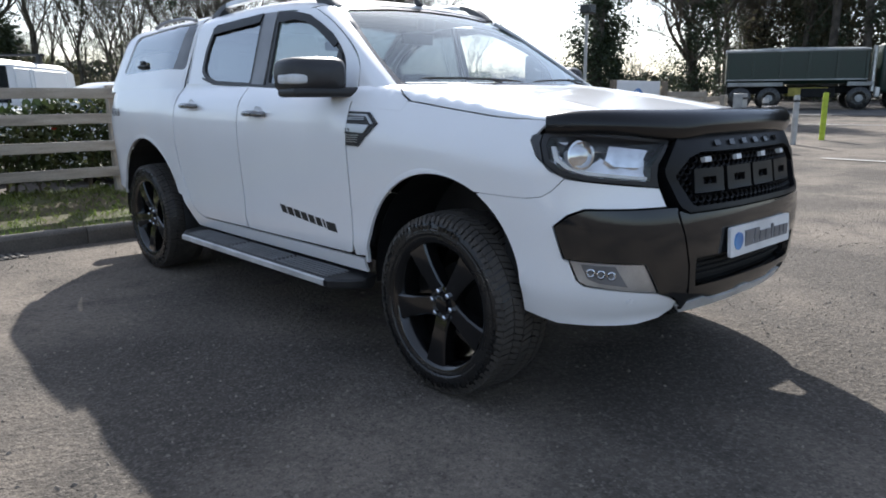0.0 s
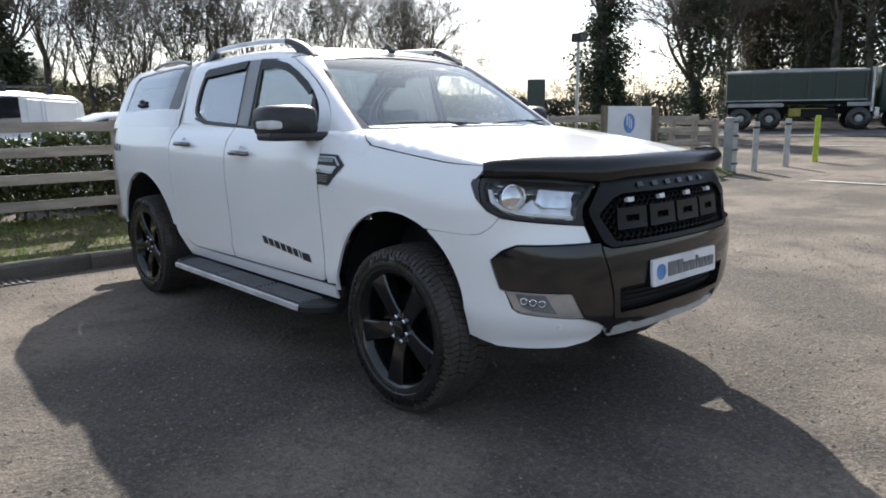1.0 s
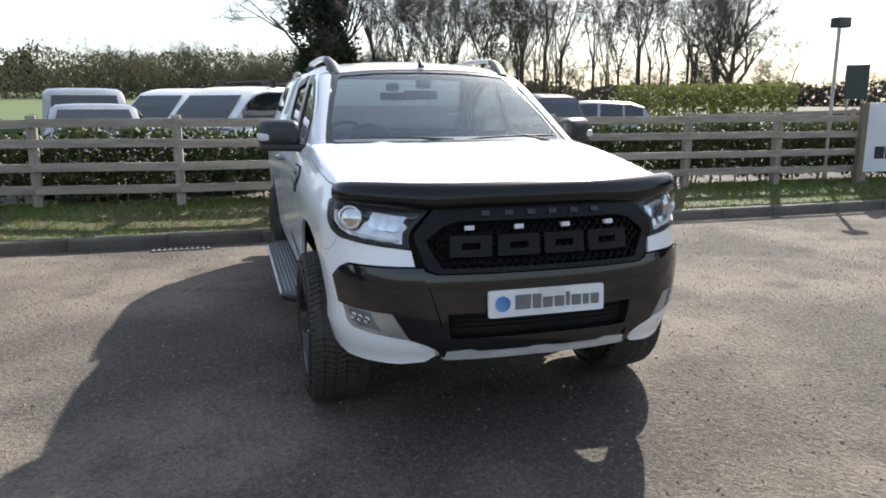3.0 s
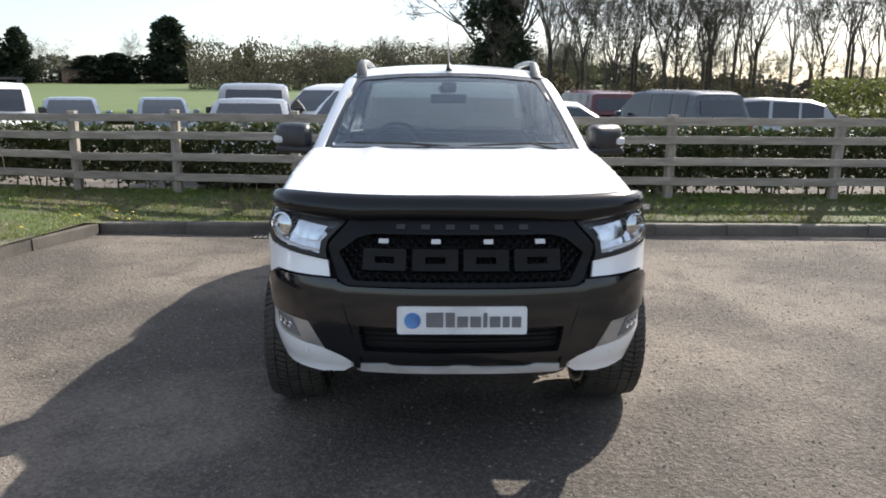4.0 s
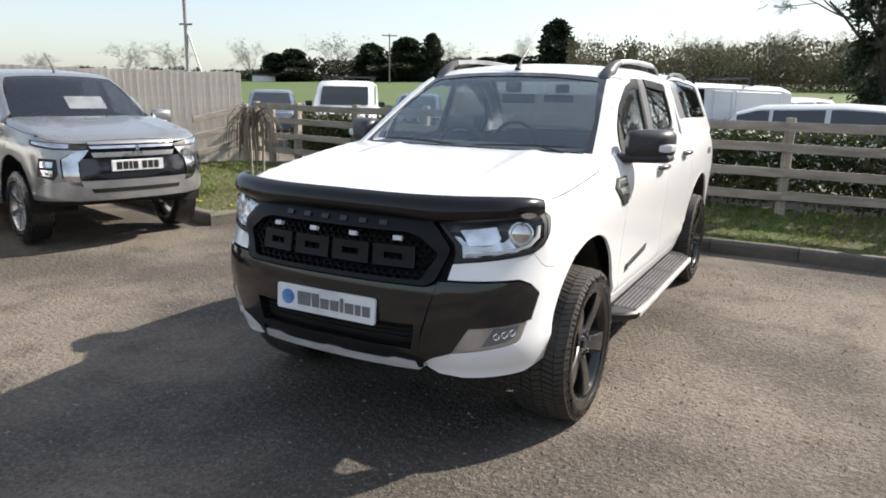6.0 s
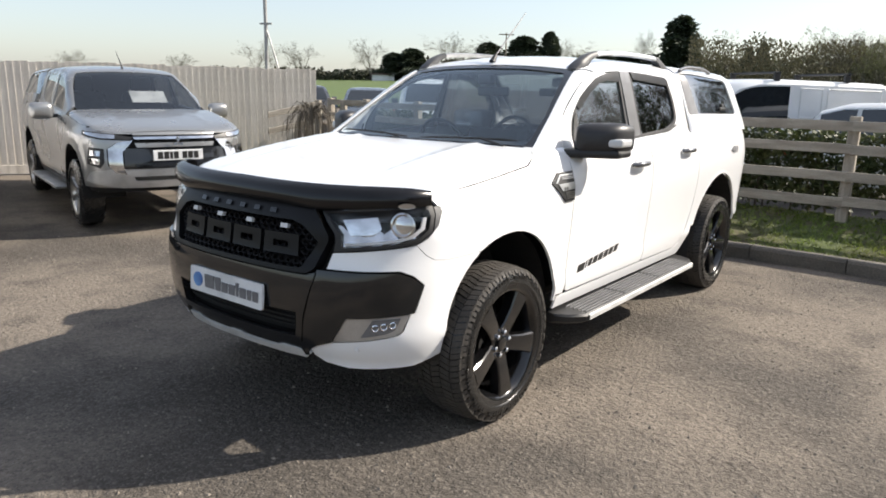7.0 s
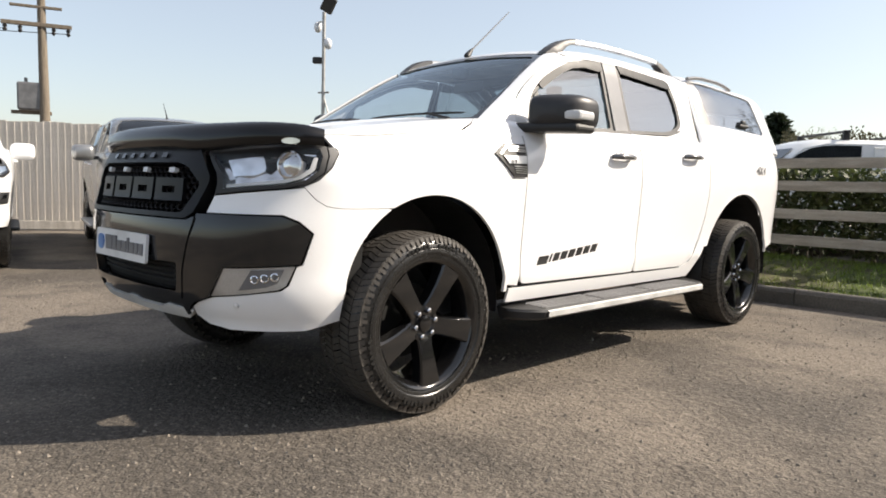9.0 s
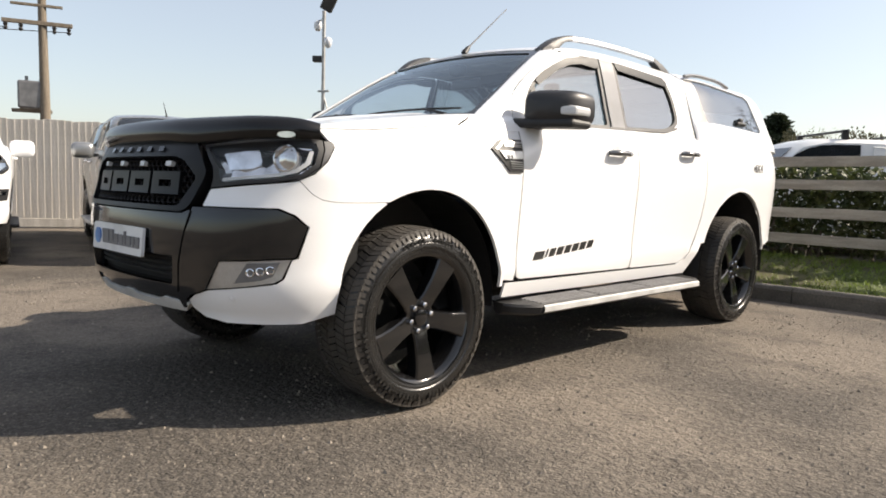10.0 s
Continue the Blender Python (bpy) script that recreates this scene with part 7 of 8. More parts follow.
for s in (1, -1):
    bm = bmesh.new()
    box(bm, s * 1.08 - 0.06, s * 1.08 + 0.06, -0.1, 1.5, 0.60, 0.98, 0.02)
    part("side_guard", bm, "dull_yellow", lorry, "dull yellow side guard board")
    bm = bmesh.new()
    box(bm, s * 1.02 - 0.14, s * 1.02 + 0.14, -2.15, -1.95, 0.55, 0.98, 0.04)
    part("step_tank", bm, "alu", lorry, "silver tank behind the cab")
    for y0, y1 in ((1.75, 4.1), (-1.85, -0.85)):
        bm = bmesh.new()
        box(bm, s * 1.12 - 0.10, s * 1.12 + 0.10, y0, y1, 1.04, 1.22, 0.03)
        part("mudguard", bm, "tarp", lorry, "grey mudguard")
    for y in (-3.1, -1.35, 2.3, 3.55):
        bm = bmesh.new()
        lathe(bm, [(s * 1.10, 0.0), (s * 1.10, 0.10), (s * 1.205, 0.16), (s * 1.225, 0.13), (s * 1.225, 0.0)], 18, "x", (0, y, 0.5))
        part("wheel_hub", bm, "tarp", lorry, "pale wheel hub", smooth=40)
bm = bmesh.new()
lathe(bm, [(2.84, 0.09), (2.93, 0.08), (2.95, 0.0)], 12, "z", (-0.7, -2.9, 0))
part("beacon", bm, "amber", lorry, "amber beacon", smooth=50)
bm = bmesh.new()
tube(bm, [(-1.0, -1.85, 0.8), (-1.0, -1.85, 2.75)], 0.09, 10)
part("exhaust_stack", bm, "alu", lorry, "silver exhaust stack", smooth=60)
for s in (1, -1):
    for y in (-3.1, -1.35, 2.3, 3.55):
        bm = bmesh.new()
        lathe(bm, [(s * 0.85, 0.0), (s * 0.85, 0.48), (s * 1.18, 0.50), (s * 1.22, 0.44), (s * 1.22, 0.28), (s * 1.12, 0.26), (s * 1.10, 0.10), (s * 1.2, 0.08), (s * 1.2, 0.0)], 24, "x", (0, y, 0.5))
        part("wheel", bm, "rubber", lorry, "dark lorry wheel", smooth=40)

# ---- plants ----
def leaf_cloud(n, where, size, rnd, bend=0.3):
    """Many small folded leaves at points from where(), as vertices and faces."""
    vs, fs = [], []
    for _ in range(n):
        p, d = where()
        s = size * rnd.uniform(0.6, 1.35)
        a = Vector((rnd.gauss(0, 1), rnd.gauss(0, 1), rnd.gauss(0, 0.7))).normalized()
        if d is not None:
            a = (a * 0.8 + d * 0.7).normalized()
        b = a.cross(Vector((rnd.gauss(0, 1), rnd.gauss(0, 1), rnd.gauss(0, 1)))).normalized()
        c = a.cross(b)
        i = len(vs)
        vs += [p, p + a * s * 0.5 + b * s * 0.28 + c * s * bend * 0.2, p + a * s, p + a * s * 0.5 - b * s * 0.28 + c * s * bend * 0.2]
        fs += [(i, i + 1, i + 2), (i, i + 2, i + 3)]
    return vs, fs


def cloud_part(name, vf, material, parent, label="", kind=""):
    me = bpy.data.meshes.new(name)
    me.from_pydata([tuple(v) for v in vf[0]], [], vf[1])
    me.materials.append(M[material])
    ob = new(name, me)
    if parent is not None:
        ob.parent = parent
    if label or kind:
        tagged(ob, label, kind=kind)
    return ob


rnd = random.Random(21)


def hedge_run(x0, x1, yf, zf, thick, top, n):
    def where():
        while True:
            x = rnd.uniform(x0, x1)
            u, v = rnd.uniform(-1, 1), rnd.random() ** 0.85
            bush = 0.82 + 0.30 * noise.noise((x * 1.1, 3, 0)) + 0.12 * noise.noise((x * 3.7, 9, 0))
            low = 0.12 + 0.12 * noise.noise((x * 1.7, 5, 5)) + (0.10 if noise.noise((x * 0.9, 8, 2)) > 0.1 else 0)
            if v < low and rnd.random() < 0.93:
                continue
            if abs(u) > (0.95 - 0.35 * max(0, v - 0.6)) * bush + 0.15:
                continue
            y = yf(x) + u * thick * bush
            z = zf(x) + v * top * (0.93 + 0.14 * noise.noise((x * 1.4, y, 1)))
            return Vector((x, y, z)), Vector((0, u, 0.3))
    return leaf_cloud(n, where, 0.085, rnd)


hedge = thing("hedge", "glossy evergreen hedge growing behind the timber fence", "hedge")
cloud_part("foliage", hedge_run(-3.4, 11.4, lambda x: fence_y(x) + 0.62, lambda x: 0.25, 0.34, 1.04, 36000), "leaf", hedge, "small glossy dark leaves", "stuff")
cloud_part("foliage", hedge_run(-7.4, -3.4, lambda x: 6.05 - 0.245 * (x + 3.5) + 0.6, lambda x: 0.25, 0.30, 0.96, 9500), "leaf", hedge, "small glossy dark leaves", "stuff")
bm = bmesh.new()
for i in range(90):
    x = rnd.uniform(-7.2, 11.2)
    y = (fence_y(x) + 0.62) if x > -3.4 else 6.65 - 0.245 * (x + 3.5)
    y += rnd.uniform(-0.12, 0.12)
    tube(bm, [(x, y, 0.1), (x + rnd.uniform(-0.1, 0.1), y + rnd.uniform(-0.1, 0.1), 0.6), (x + rnd.uniform(-0.25, 0.25), y + rnd.uniform(-0.2, 0.2), 1.15)], [0.016, 0.011, 0.005], 5)
tagged(part("stem", bm, "twig", hedge, "thin brown stems"), kind="stuff")


def branch(bm, p, d, length, r, depth, rr, spread, up, tips, sides):
    """One limb and, by recursion, its forks."""
    n = 4 if depth > 1 else 3
    pts, radii = [p], [r]
    for i in range(n):
        d = (d + Vector((rr.gauss(0, 0.16), rr.gauss(0, 0.16), rr.gauss(0, 0.10) + up))).normalized()
        p = p + d * length / n
        pts.append(p)
        radii.append(r * (1 - 0.5 * (i + 1) / n))
    tube(bm, pts, radii, max(3, sides), cap=False)
    if depth == 0:
        tips.append((p, d))
        return
    for k in range(rr.choice((2, 3, 3)) if depth > 1 else 3):
        i = rr.randint(max(1, n - 2), n)
        a = Vector((rr.gauss(0, 1), rr.gauss(0, 1), rr.gauss(0, 0.4))).normalized()
        nd = (d + a * spread).normalized()
        branch(bm, pts[i], nd, length * rr.uniform(0.58, 0.82), radii[i] * 0.72, depth - 1, rr, spread, up, tips, sides - 1)
    if depth > 0:
        for k in range(2):
            i = rr.randint(1, n)
            a = Vector((rr.gauss(0, 1), rr.gauss(0, 1), rr.gauss(0, 0.3))).normalized()
            branch(bm, pts[i], (d * 0.5 + a).normalized(), length * 0.4, radii[i] * 0.35, max(0, depth - 2), rr, spread, up, tips, 3)


def bare_tree(label, height, seed, spread=0.55, up=0.08, girth=0.03, depth=4, m=None, fork=0.3, ivy=0, buds=0, bud_mat="leaf_young", ivy_mat="leaf_dark", name="bare_tree", group="", twig="twig", twigs=7):
    rr = random.Random(seed)
    t = thing(name, label, "tree", group, m=m)
    bm = bmesh.new()
    tips = []
    r0 = height * girth
    trunk_top = Vector((rr.uniform(-0.3, 0.3), rr.uniform(-0.3, 0.3), height * fork))
    base = [Vector((0, 0, -0.1)), Vector((0, 0, 0.15)), trunk_top * 0.5, trunk_top]
    tube(bm, base, [r0 * 1.6, r0 * 1.1, r0 * 0.95, r0 * 0.85], 9, cap=False)
    part("trunk", bm, "bark", t, "grey-brown trunk", smooth=60)
    bm = bmesh.new()
    for k in range(4):
        a = 2 * math.pi * (k + rr.random() * 0.6) / 4
        d = Vector((math.cos(a) * spread, math.sin(a) * spread, 1)).normalized()
        branch(bm, trunk_top * rr.uniform(0.8, 1.0), d, height * (1 - fork) * rr.uniform(0.36, 0.5), r0 * 0.40, depth, rr, spread, up, tips, 6)
    branch(bm, trunk_top, Vector((0, 0, 1)), height * (1 - fork) * 0.48, r0 * 0.55, depth, rr, spread, up, tips, 6)
    part("crown", bm, twig, t, "crown of bare limbs and twigs")
    tv, tf = [], []
    for p, d in tips:
        for _ in range(twigs):
            a = (d * 0.8 + Vector((rr.gauss(0, 0.6), rr.gauss(0, 0.6), rr.gauss(0, 0.5)))).normalized()
            ln = height * rr.uniform(0.025, 0.065)
            o = p - d * height * rr.uniform(0, 0.05)
            b = a.cross(Vector((rr.gauss(0, 1), rr.gauss(0, 1), rr.gauss(0, 1)))).normalized() * height * 0.0011
            c = a.cross(b)
            i = len(tv)
            tv += [o + b, o - b * 0.5 + c * 0.87, o - b * 0.5 - c * 0.87, o + a * ln]
            tf += [(i, i + 1, i + 3), (i + 1, i + 2, i + 3), (i + 2, i, i + 3)]
    cloud_part("twig", (tv, tf), twig, t, "fine bare twigs", "stuff")
    if ivy:
        n, wide, leaf = ivy
        knots = []
        for k in range(70):
            z = rr.random() ** 0.85 * height * 0.95
            a, q = rr.uniform(0, 2 * math.pi), wide * (1.1 - 0.75 * z / height) * rr.random() ** 0.6 * (0.6 + rr.random() * 0.8)
            knots.append((Vector((math.cos(a) * q, math.sin(a) * q, z)) + trunk_top * min(1, z / (height * fork)) * 0.6, wide * rr.uniform(0.14, 0.32)))

        def where():
            c, w = rr.choice(knots)
            d = Vector((rr.gauss(0, 1), rr.gauss(0, 1), rr.gauss(0, 1.5))) * w
            return c + d, Vector((c.x, c.y, -0.5)).normalized()
        cloud_part("ivy", leaf_cloud(n, where, leaf, rr), ivy_mat, t, "dense dark ivy")
    if buds:
        def where():
            p, d = rr.choice(tips)
            return p + Vector((rr.gauss(0, 0.25), rr.gauss(0, 0.25), rr.gauss(0, 0.25))) * height * 0.04, None
        cloud_part("young_leaves", leaf_cloud(buds, where, height * 0.013, rr), bud_mat, t, "thin young leaves")
    return t


def conifer(label, height, width, seed, n=2600, m=None, material="conifer", name="conifer", group="", leaf=0.045):
    rr = random.Random(seed)
    t = thing(name, label, "tree", group, m=m)
    bm = bmesh.new()
    tube(bm, [(0, 0, -0.1), (0, 0, height * 0.5), (0, 0, height * 0.97)], [height * 0.025, height * 0.016, height * 0.003], 7)
    part("trunk", bm, "bark", t, "dark trunk")

    def where():
        z = rr.random() ** 1.15
        w = width * (1 - z) ** 0.45 * min(1, 0.45 + z * 4) * (0.8 + 0.45 * noise.noise((z * 7, seed, 4)))
        a, q = rr.uniform(0, 2 * math.pi), rr.random() ** 0.4
        k = 0.75 + 0.75 * noise.noise((math.cos(a) * 1.6, math.sin(a) * 1.6, z * 6 + seed))
        return Vector((math.cos(a) * w * q * k, math.sin(a) * w * q * k, height * (0.04 + 0.95 * z))), Vector((math.cos(a), math.sin(a), -0.2))
    cloud_part("crown", leaf_cloud(n, where, height * leaf, rr), material, t, "dark evergreen crown with an uneven outline")
    return t


def spot(x, y, yaw, k=1.0, z=0.0):
    return pose(x, y, z, 0, 0, yaw) @ Matrix.Diagonal((k, k, k, 1))


def again(ob, x, y, yaw, k=1.0, z=0.0):
    c = copy_thing(ob, pose(x, y, z, 0, 0, yaw))
    c.scale = (k, k, k * 1.0)
    return c


M["under"] = mat("dull undergrowth", (0.105, 0.095, 0.058), 0.9, vary=0.4, scale=0.3, fine=3, tint=(0.065, 0.063, 0.040))
thin_leaf(M["under"], 0.3)
# single trees by the road
bare_tree("old bare oak with thick crooked limbs", 9.0, 5, 0.75, 0.03, 0.032, 4, pose(25.5, 31.0, 0.2), 0.28)
bare_tree("tall leaning tree wrapped in dense dark ivy", 14.0, 11, 0.4, 0.10, 0.026, 3, pose(32.0, 23.0, rise(32), 0, 4), 0.4, ivy=(30000, 1.5, 0.21), name="ivy_tree")
big = bare_tree("large bare tree with spreading limbs", 12.0, 8, 0.7, 0.05, 0.03, 4, pose(39.0, 20.5, rise(39)), 0.22, buds=300, ivy=(15000, 1.9, 0.20))
ivy_a = bare_tree("tall bare tree with an ivy-clad trunk", 17.0, 31, 0.34, 0.12, 0.016, 4, pose(45.0, 15.0, rise(45)), 0.35, ivy=(5000, 1.3, 0.20), group="woodland by the road")
ivy_b = bare_tree("tall dark tree with an ivy-clad trunk", 19.0, 32, 0.3, 0.13, 0.016, 4, pose(49.0, 18.0, rise(49)), 0.4, ivy=(6000, 1.5, 0.20), group="woodland by the road")
# slim trees in the paler twig colour that imitates haze
slim = bare_tree("slim bare woodland tree", 12.0, 33, 0.30, 0.13, 0.008, 3, pose(15.0, 36.0, 0), 0.34, group="bare trees behind the car park", twigs=4, buds=60, twig="twig_mid_haze")
slim_b = bare_tree("slim bare woodland tree with fine twigs", 12.0, 34, 0.36, 0.10, 0.009, 3, pose(18.5, 38.0, 0), 0.38, group="bare trees behind the car park", twigs=4, twig="twig_mid_haze")
slim_ivy = bare_tree("slim bare tree with ivy on its trunk", 11.0, 35, 0.32, 0.12, 0.010, 3, pose(12.0, 34.0, 0), 0.36, ivy=(2600, 0.7, 0.13), group="bare trees behind the car park", twigs=4)
tw = random.Random(77)
for i in range(34):
    u = tw.random()
    x, y = 43 + 16 * tw.random(), 24 - 34 * u + tw.uniform(-2, 2)
    again(tw.choice((ivy_a, ivy_b, ivy_b, big)), x, y, tw.uniform(0, 360), tw.uniform(0.6, 0.85), rise(x))
for i in range(44):
    x, y = tw.uniform(56, 82), tw.uniform(-22, 34)
    again(tw.choice((ivy_a, ivy_b, big)), x, y, tw.uniform(0, 360), tw.uniform(0.65, 0.9), rise(x))
for i in range(40):
    u = tw.random()
    x = 6 + 25 * u
    y = 33 + 7 * tw.random() + (x - 7) * 0.10
    again(tw.choice((slim, slim, slim_b, slim_b, slim_ivy)), x, y, tw.uniform(0, 360), tw.uniform(0.68, 1.0), rise(x))

# dark clump behind the car park
bare_tree("tall tree smothered in dark ivy with bare outer branches", 11.5, 41, 0.65, 0.05, 0.022, 4, pose(3.4, 34.5, 0.1), 0.25, ivy=(46000, 1.35, 0.20), name="ivy_tree")
wood = thing("undergrowth", "tangled brown undergrowth below the woodland trees", "undergrowth", kind="stuff")


def under_where():
    pick = rnd.random()
    if pick < 0.33:
        a, d = radians(rnd.uniform(-19, 9)), 96 + rnd.gauss(0, 4)
        x, y = d * math.sin(a), d * math.cos(a)
        h = 5.6 + 2.2 * noise.noise((a * 14, 4, 0)) + 1.0 * noise.noise((a * 50, 4, 0))
        return Vector((x, y, 2.2 + h * rnd.random() ** 1.2)), Vector((0, 0, 1.5))
    if pick < 0.50:
        x = rnd.uniform(3, 23)
        y = 39 + 0.1 * x + rnd.gauss(0, 1.2)
        h = 2.8 + 1.8 * noise.noise((x * 0.25, 2, 0)) - (0.8 if x > 16 else 0)
    else:
        y = rnd.uniform(-14, 22)
        x = 52 + rnd.gauss(0, 3.0)
        h = 7.5 + 3.0 * noise.noise((y * 0.2, 6, 0))
    return Vector((x, y, rise(x) + h * rnd.random() ** 1.3)), Vector((0, 0, 1))


cloud_part("foliage", leaf_cloud(70000, under_where, 0.34, rnd), "under", wood, "thin brown twigs and dull leaves", "stuff")
for i in range(7):
    bare_tree("budding shrub with yellow-green young leaves", 4.2 + 0.8 * (i % 3), 60 + i, 0.7, 0.05, 0.014, 3, pose(9 + 3.6 * i, 31.5 + 0.5 * i, 0), 0.1, buds=1500, name="budding_shrub", group="shrubs under the trees")
# clipped hedge and small tree by the road
clip = thing("clipped_hedge", "clipped green garden hedge beyond the road fence", "hedge", m=pose(17.0, 21.5, rise(17), 0, 0, -28))


def box_where():
    return Vector((rnd.uniform(-3.4, 3.4), rnd.uniform(-0.6, 0.6), 0.2 + 1.9 * rnd.random() ** 0.6 + 0.12 * noise.noise((rnd.random() * 9, 0, 0)))), None


cloud_part("foliage", leaf_cloud(5200, box_where, 0.16, rnd), "leaf_young", clip, "yellow-green leaves")
bare_tree("small budding tree by the road", 4.6, 90, 0.6, 0.06, 0.016, 3, pose(24.0, 25.0, rise(24)), 0.25, buds=1100, name="budding_tree")

# far hedgerow trees beyond the field
def field_z(y):
    return 0.34 + 0.0315 * max(0.0, y - 26)


far_a = conifer("dark rounded evergreen far beyond the field", 11.0, 4.6, 51, 9000, pose(-49.9, 137.5, 4.2), group="far trees beyond the field", leaf=0.05)
# far crowns use the palest twigs, haze put into their colour
far_b = bare_tree("far bare tree with a rounded crown paled for haze", 15.0, 52, 0.7, 0.03, 0.02, 4, pose(-116.8, 88.8, 2.4), 0.2, twig="twig_far_haze", name="far_tree", group="far trees beyond the field", twigs=6)
far_c = bare_tree("far rounded tree in yellow-green young leaf", 13.0, 53, 0.65, 0.04, 0.02, 3, pose(-43.6, 139.6, 4.2), 0.15, buds=3000, twig="twig_far_haze", name="far_tree", group="far trees beyond the field")
KINDS = {"dark": (far_a, 11.0, 2.3), "bare": (far_b, 15.0, 6.0), "leafy": (far_c, 13.0, 4.6)}
FAR = [
    ("bare", -116.8, 88.8, 9.5, 3.6), ("bare", -111.4, 95.4, 9.7, 3.3), ("bare", -101.9, 105.3, 10.8, 3.2), ("dark", -98.5, 108.5, 8.4, 2.8), ("dark", -95.7, 110.8, 9.3, 3.8),
    ("bare", -89.0, 116.2, 12.0, 5.4), ("dark", -83.3, 120.3, 10.8, 3.5), ("dark", -77.3, 124.2, 12.1, 4.0), ("dark", -72.7, 126.9, 13.0, 2.3), ("bare", -69.9, 129.0, 11.2, 4.2),
    ("leafy", -67.4, 129.2, 9.4, 3.2), ("dark", -62.7, 132.0, 8.6, 3.4), ("dark", -58.7, 134.0, 9.2, 3.4), ("bare", -57.3, 136.5, 13.2, 2.6), ("dark", -49.9, 137.5, 16.0, 4.1),
    ("leafy", -46.0, 139.0, 11.0, 2.4), ("leafy", -43.0, 139.6, 13.4, 3.0), ("dark", -35.9, 141.8, 11.0, 1.6), ("dark", -38.4, 141.8, 10.2, 1.4), ("leafy", -27.3, 143.7, 13.7, 4.0),
    ("leafy", -32.0, 143.0, 11.0, 3.0), ("bare", -18.0, 145.2, 11.3, 4.8), ("bare", -22.0, 146.0, 12.0, 4.0), ("bare", -9.8, 146.1, 13.9, 5.1), ("bare", -1.6, 146.5, 13.3, 5.9),
    ("bare", -133.8, 59.4, 6.8, 3.7), ("bare", -125.0, 76.0, 7.0, 3.0),
]
placed = set()
for kind, x, y, top, wide in FAR:
    ob, tall, broad = KINDS[kind]
    base = field_z(y) - 0.3
    if kind in placed:
        c = again(ob, x, y, x * 37.0, 1.0, base)
    else:
        c = ob
        c.matrix_world = pose(x, y, base)
        placed.add(kind)
    c.scale = (wide / broad, wide / broad, (top - base) / tall)
tw = random.Random(5)
for i in range(70):
    a = radians(-10 + 80 * (i + tw.random()) / 70)
    d = 165 + 40 * tw.random()
    x, y = d * math.sin(a), d * math.cos(a)
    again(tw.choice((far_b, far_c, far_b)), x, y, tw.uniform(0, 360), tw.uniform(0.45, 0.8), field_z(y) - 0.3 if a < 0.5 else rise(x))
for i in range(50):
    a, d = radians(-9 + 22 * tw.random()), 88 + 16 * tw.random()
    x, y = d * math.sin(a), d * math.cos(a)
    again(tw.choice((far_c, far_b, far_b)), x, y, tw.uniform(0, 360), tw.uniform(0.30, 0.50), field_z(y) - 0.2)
far_pole = thing("telegraph_pole", "far wooden pole with a short crossarm in the field", "utility pole", m=pose(-67.5, 103.0, field_z(103.0), 0, 0, 40))
bm = bmesh.new()
tube(bm, [(0, 0, -0.3), (0, 0, 8.3)], [0.14, 0.10], 8)
part("post", bm, "tar_pole", far_pole, smooth=60)
bm = bmesh.new()
box(bm, -1.3, 1.3, -0.07, 0.07, 7.95, 8.12, 0.02)
part("crossarm", bm, "tar_pole", far_pole)
barn = thing("far_barn", "low pale barn beyond the field", "barn", m=pose(-99.0, 106.0, field_z(106.0), 0, 0, 42))
bm = bmesh.new()
box(bm, -2.2, 2.2, -1.6, 1.6, -0.3, 1.1)
part("wall", bm, "sign", barn)
bm = bmesh.new()
box(bm, -2.4, 2.4, -1.8, 1.8, 1.1, 1.4, 0.05)
part("roof", bm, "slate", barn)
line = thing("far_hedgerow", "hazy brown-green hedgerow at the field's edge", "hedgerow", kind="stuff")


def line_where():
    a = radians(rnd.uniform(-62, 62))
    d = 155 + rnd.uniform(-3, 3)
    x, y = d * math.sin(a), d * math.cos(a)
    h = 4.6 + 1.8 * noise.noise((math.degrees(a) * 0.35, 1, 0)) + 1.0 * noise.noise((math.degrees(a) * 1.3, 2, 0))
    if a < -0.72:
        h *= 0.5
    base = field_z(y) if a < 0.3 else rise(x)
    return Vector((x, y, base - 0.2 + h * rnd.random())), None


M["far_hedge"] = mat("distant dull hedge", (0.052, 0.058, 0.036), 0.9, vary=0.3, scale=0.05, fine=0.5, tint=(0.075, 0.068, 0.048))
cloud_part("foliage", leaf_cloud(44000, line_where, 0.85, rnd), "far_hedge", line, "dense dark far foliage", "stuff")
house = thing("far_house", "far brick house with a tiled roof among the trees", "house", m=spot(-64.5, 131.0, 20, 0.42, field_z(131.0)))
bm = bmesh.new()
box(bm, -6, 6, -4, 4, 0, 5)
part("wall", bm, "brick", house)
bm = bmesh.new()
vs = [bm.verts.new(v) for v in ((-6.5, -4.5, 5), (6.5, -4.5, 5), (6.5, 4.5, 5), (-6.5, 4.5, 5), (-6.5, 0, 8.2), (6.5, 0, 8.2))]
for f in ((0, 1, 5, 4), (2, 3, 4, 5), (0, 4, 3), (1, 2, 5)):
    bm.faces.new([vs[i] for i in f])
part("roof", bm, "slate", house)
for x in (-4, -1, 2, 4.6):
    bm = bmesh.new()
    box(bm, x - 0.6, x + 0.6, -4.06, -3.98, 2.8, 4.2)
    part("window", bm, "dark_glass", house)

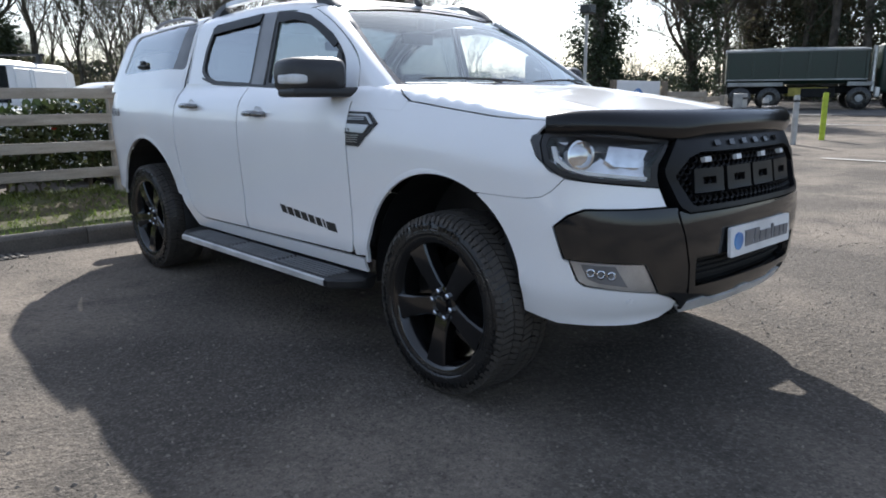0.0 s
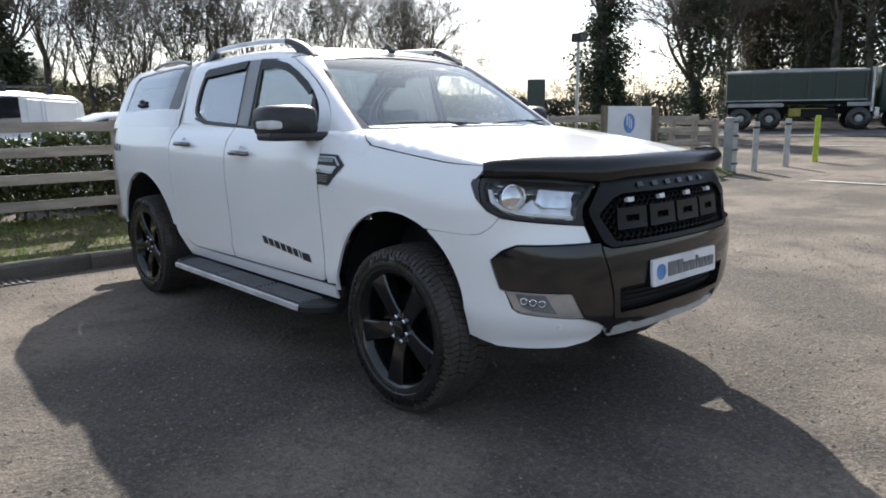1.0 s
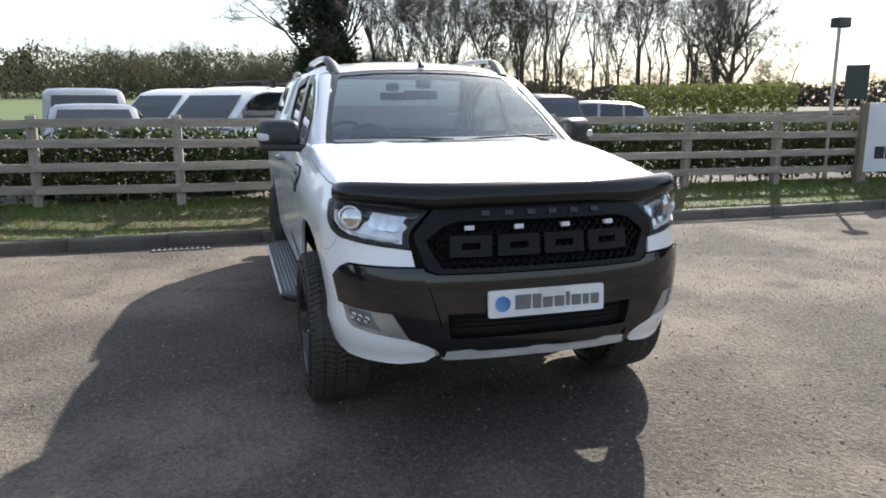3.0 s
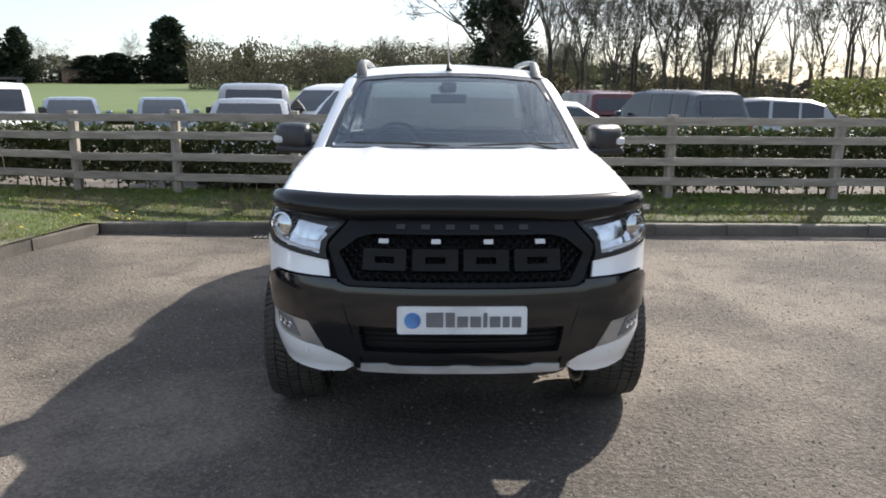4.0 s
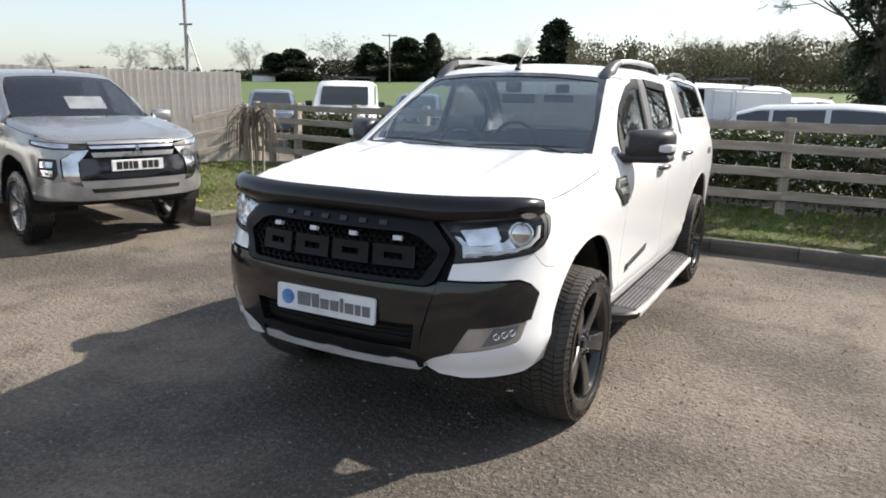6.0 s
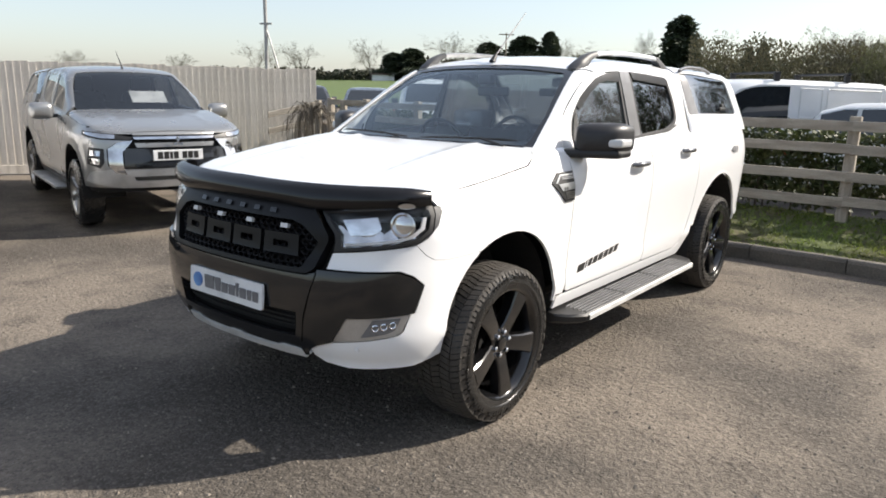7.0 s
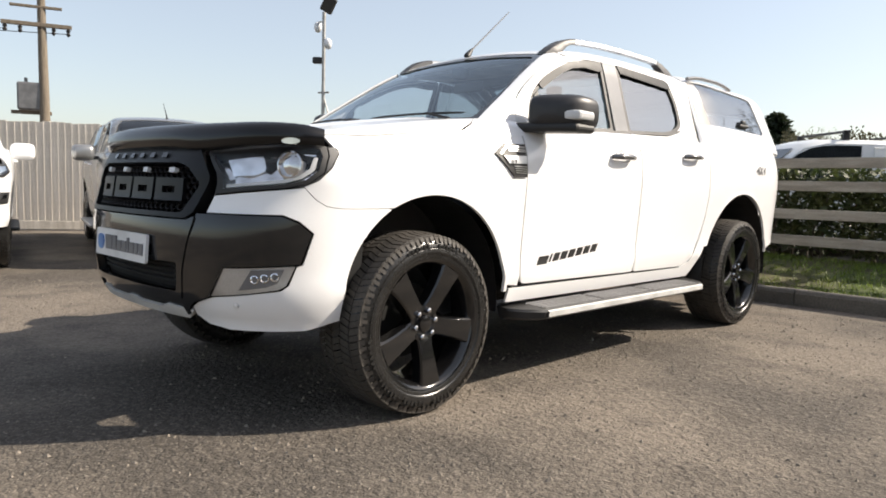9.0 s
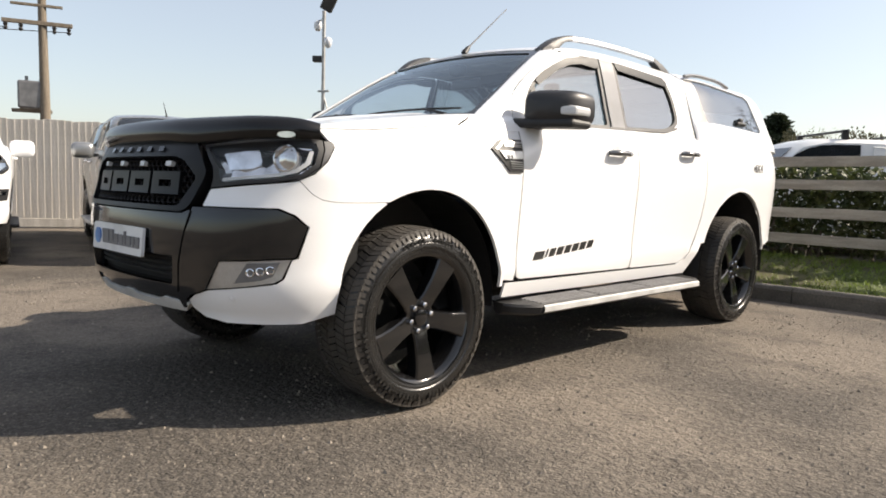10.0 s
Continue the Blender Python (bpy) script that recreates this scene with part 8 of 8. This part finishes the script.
# sapling on the turf, staked
sap = thing("staked_sapling", "young tree tied between stakes with drooping brown twigs", "tree", m=pose(-5.45, 4.42, 0.18))
for x, y, lean in ((-0.06, 0.0, -1.5), (0.09, 0.05, 2.0)):
    bm = bmesh.new()
    tube(bm, [(x, y, -0.1), (x + lean * 0.02, y, 0.95)], 0.022, 7)
    part("stake", bm, "post", sap, "timber stake")
bm = bmesh.new()
tube(bm, [(0.02, 0, -0.05), (0.0, 0.02, 0.6), (-0.02, 0, 1.08)], [0.014, 0.012, 0.009], 6)
part("trunk", bm, "twig", sap, "thin trunk")
bm = bmesh.new()
for i in range(110):
    a = rnd.uniform(0, 2 * math.pi)
    r = rnd.uniform(0.12, 0.42)
    z = rnd.uniform(0.95, 1.15)
    tube(bm, [(0, 0, z - 0.08), (r * 0.6 * math.cos(a), r * 0.6 * math.sin(a), z + 0.05), (r * math.cos(a), r * math.sin(a), z - 0.12), (r * 1.08 * math.cos(a), r * 1.08 * math.sin(a), z - rnd.uniform(0.3, 0.6))], [0.006, 0.0055, 0.005, 0.004], 3)
part("crown", bm, "twig", sap, "drooping bare twigs")

# ---- grass, dandelions, grit ----
def in_poly(x, y, poly):
    c = False
    for (x1, y1), (x2, y2) in zip(poly, poly[1:] + poly[:1]):
        if (y1 > y) != (y2 > y) and x < (x2 - x1) * (y - y1) / (y2 - y1) + x1:
            c = not c
    return c


vs, fs = [], []
gr = random.Random(3)
made = 0
while made < 26000:
    x, y = gr.uniform(-8.8, 12.3), gr.uniform(2.75, 6.7)
    if not in_poly(x, y, VERGE) or gr.random() > 0.62 + 0.6 * noise.noise((x * 0.9, y * 0.9, 7)):
        made += 0.05
        continue
    z = verge_z(x, y) - 0.012
    for k in range(3):
        a, h = gr.uniform(0, 2 * math.pi), gr.uniform(0.018, 0.05) * (1.0 + 0.5 * noise.noise((x, y, 2)))
        bx, by = x + gr.uniform(-0.02, 0.02), y + gr.uniform(-0.02, 0.02)
        w = 0.005
        i = len(vs)
        vs += [(bx - w * math.sin(a), by + w * math.cos(a), z), (bx + w * math.sin(a), by - w * math.cos(a), z), (bx + h * 0.7 * math.cos(a), by + h * 0.7 * math.sin(a), z + h)]
        fs.append((i, i + 1, i + 2))
    made += 1
me = bpy.data.meshes.new("grass")
me.from_pydata(vs, [], fs)
me.materials.append(M["grass"])
tagged(new("grass", me), "short uneven green turf on the verge", "grass", kind="stuff")
M["dandelion"] = mat("yellow petals", (0.75, 0.52, 0.02), 0.6, vary=0.15, scale=30)
for i in range(34):
    x, y = gr.gauss(-5.3, 0.7), gr.gauss(3.25, 0.3)
    if i > 16:
        x, y = gr.uniform(-4.3, -3.6), gr.uniform(4.0, 5.0)
    if not in_poly(x, y, VERGE):
        continue
    d = thing("dandelion", "small yellow dandelion in the turf", "flower", "dandelions in the turf", m=pose(x, y, verge_z(x, y)))
    bm = bmesh.new()
    lathe(bm, [(0.045, 0.0), (0.05, 0.014), (0.042, 0.020), (0.036, 0.006)], 8, "z")
    part("flower_head", bm, "dandelion", d)
    bm = bmesh.new()
    tube(bm, [(0, 0, -0.02), (0.004, 0, 0.04)], 0.002, 3)
    part("stalk", bm, "grass", d)

# loose grit over the car park
vs, fs = [], []
pr = random.Random(14)
for i in range(64000):
    if pr.random() < 0.8:
        x, y = pr.uniform(-5, 6), pr.uniform(-4.5, 4.4)
    else:
        x, y = pr.uniform(-5, 11), pr.uniform(-6, 4.4)
    dens = 0.5 + 0.7 * noise.noise((x * 0.55, y * 0.55, 3)) + (0.25 if x > 1.2 else 0)
    if pr.random() > dens:
        continue
    s = 0.0022 + 0.010 * pr.random() ** 6
    k = len(vs)
    a = pr.uniform(0, 6.28)
    c, sn = math.cos(a) * s, math.sin(a) * s
    e = pr.uniform(0.5, 0.9)
    vs += [(x + c, y + sn, 0), (x - sn * e, y + c * e, 0.0), (x - c, y - sn, 0), (x + sn * e, y - c * e, 0), (x + c * 0.3, y + sn * 0.2, s * 0.9), (x - c * 0.4, y - sn * 0.3, s * 0.7)]
    fs += [(k + a2, k + b2, k + c2) for a2, b2, c2 in ((0, 1, 4), (1, 5, 4), (1, 2, 5), (2, 3, 5), (3, 4, 5), (3, 0, 4))]
me = bpy.data.meshes.new("grit")
me.from_pydata(vs, [], fs)
me.materials.append(M["stone"])
tagged(new("grit", me), "loose brown grit and small stones on the tarmac", "grit", kind="stuff")
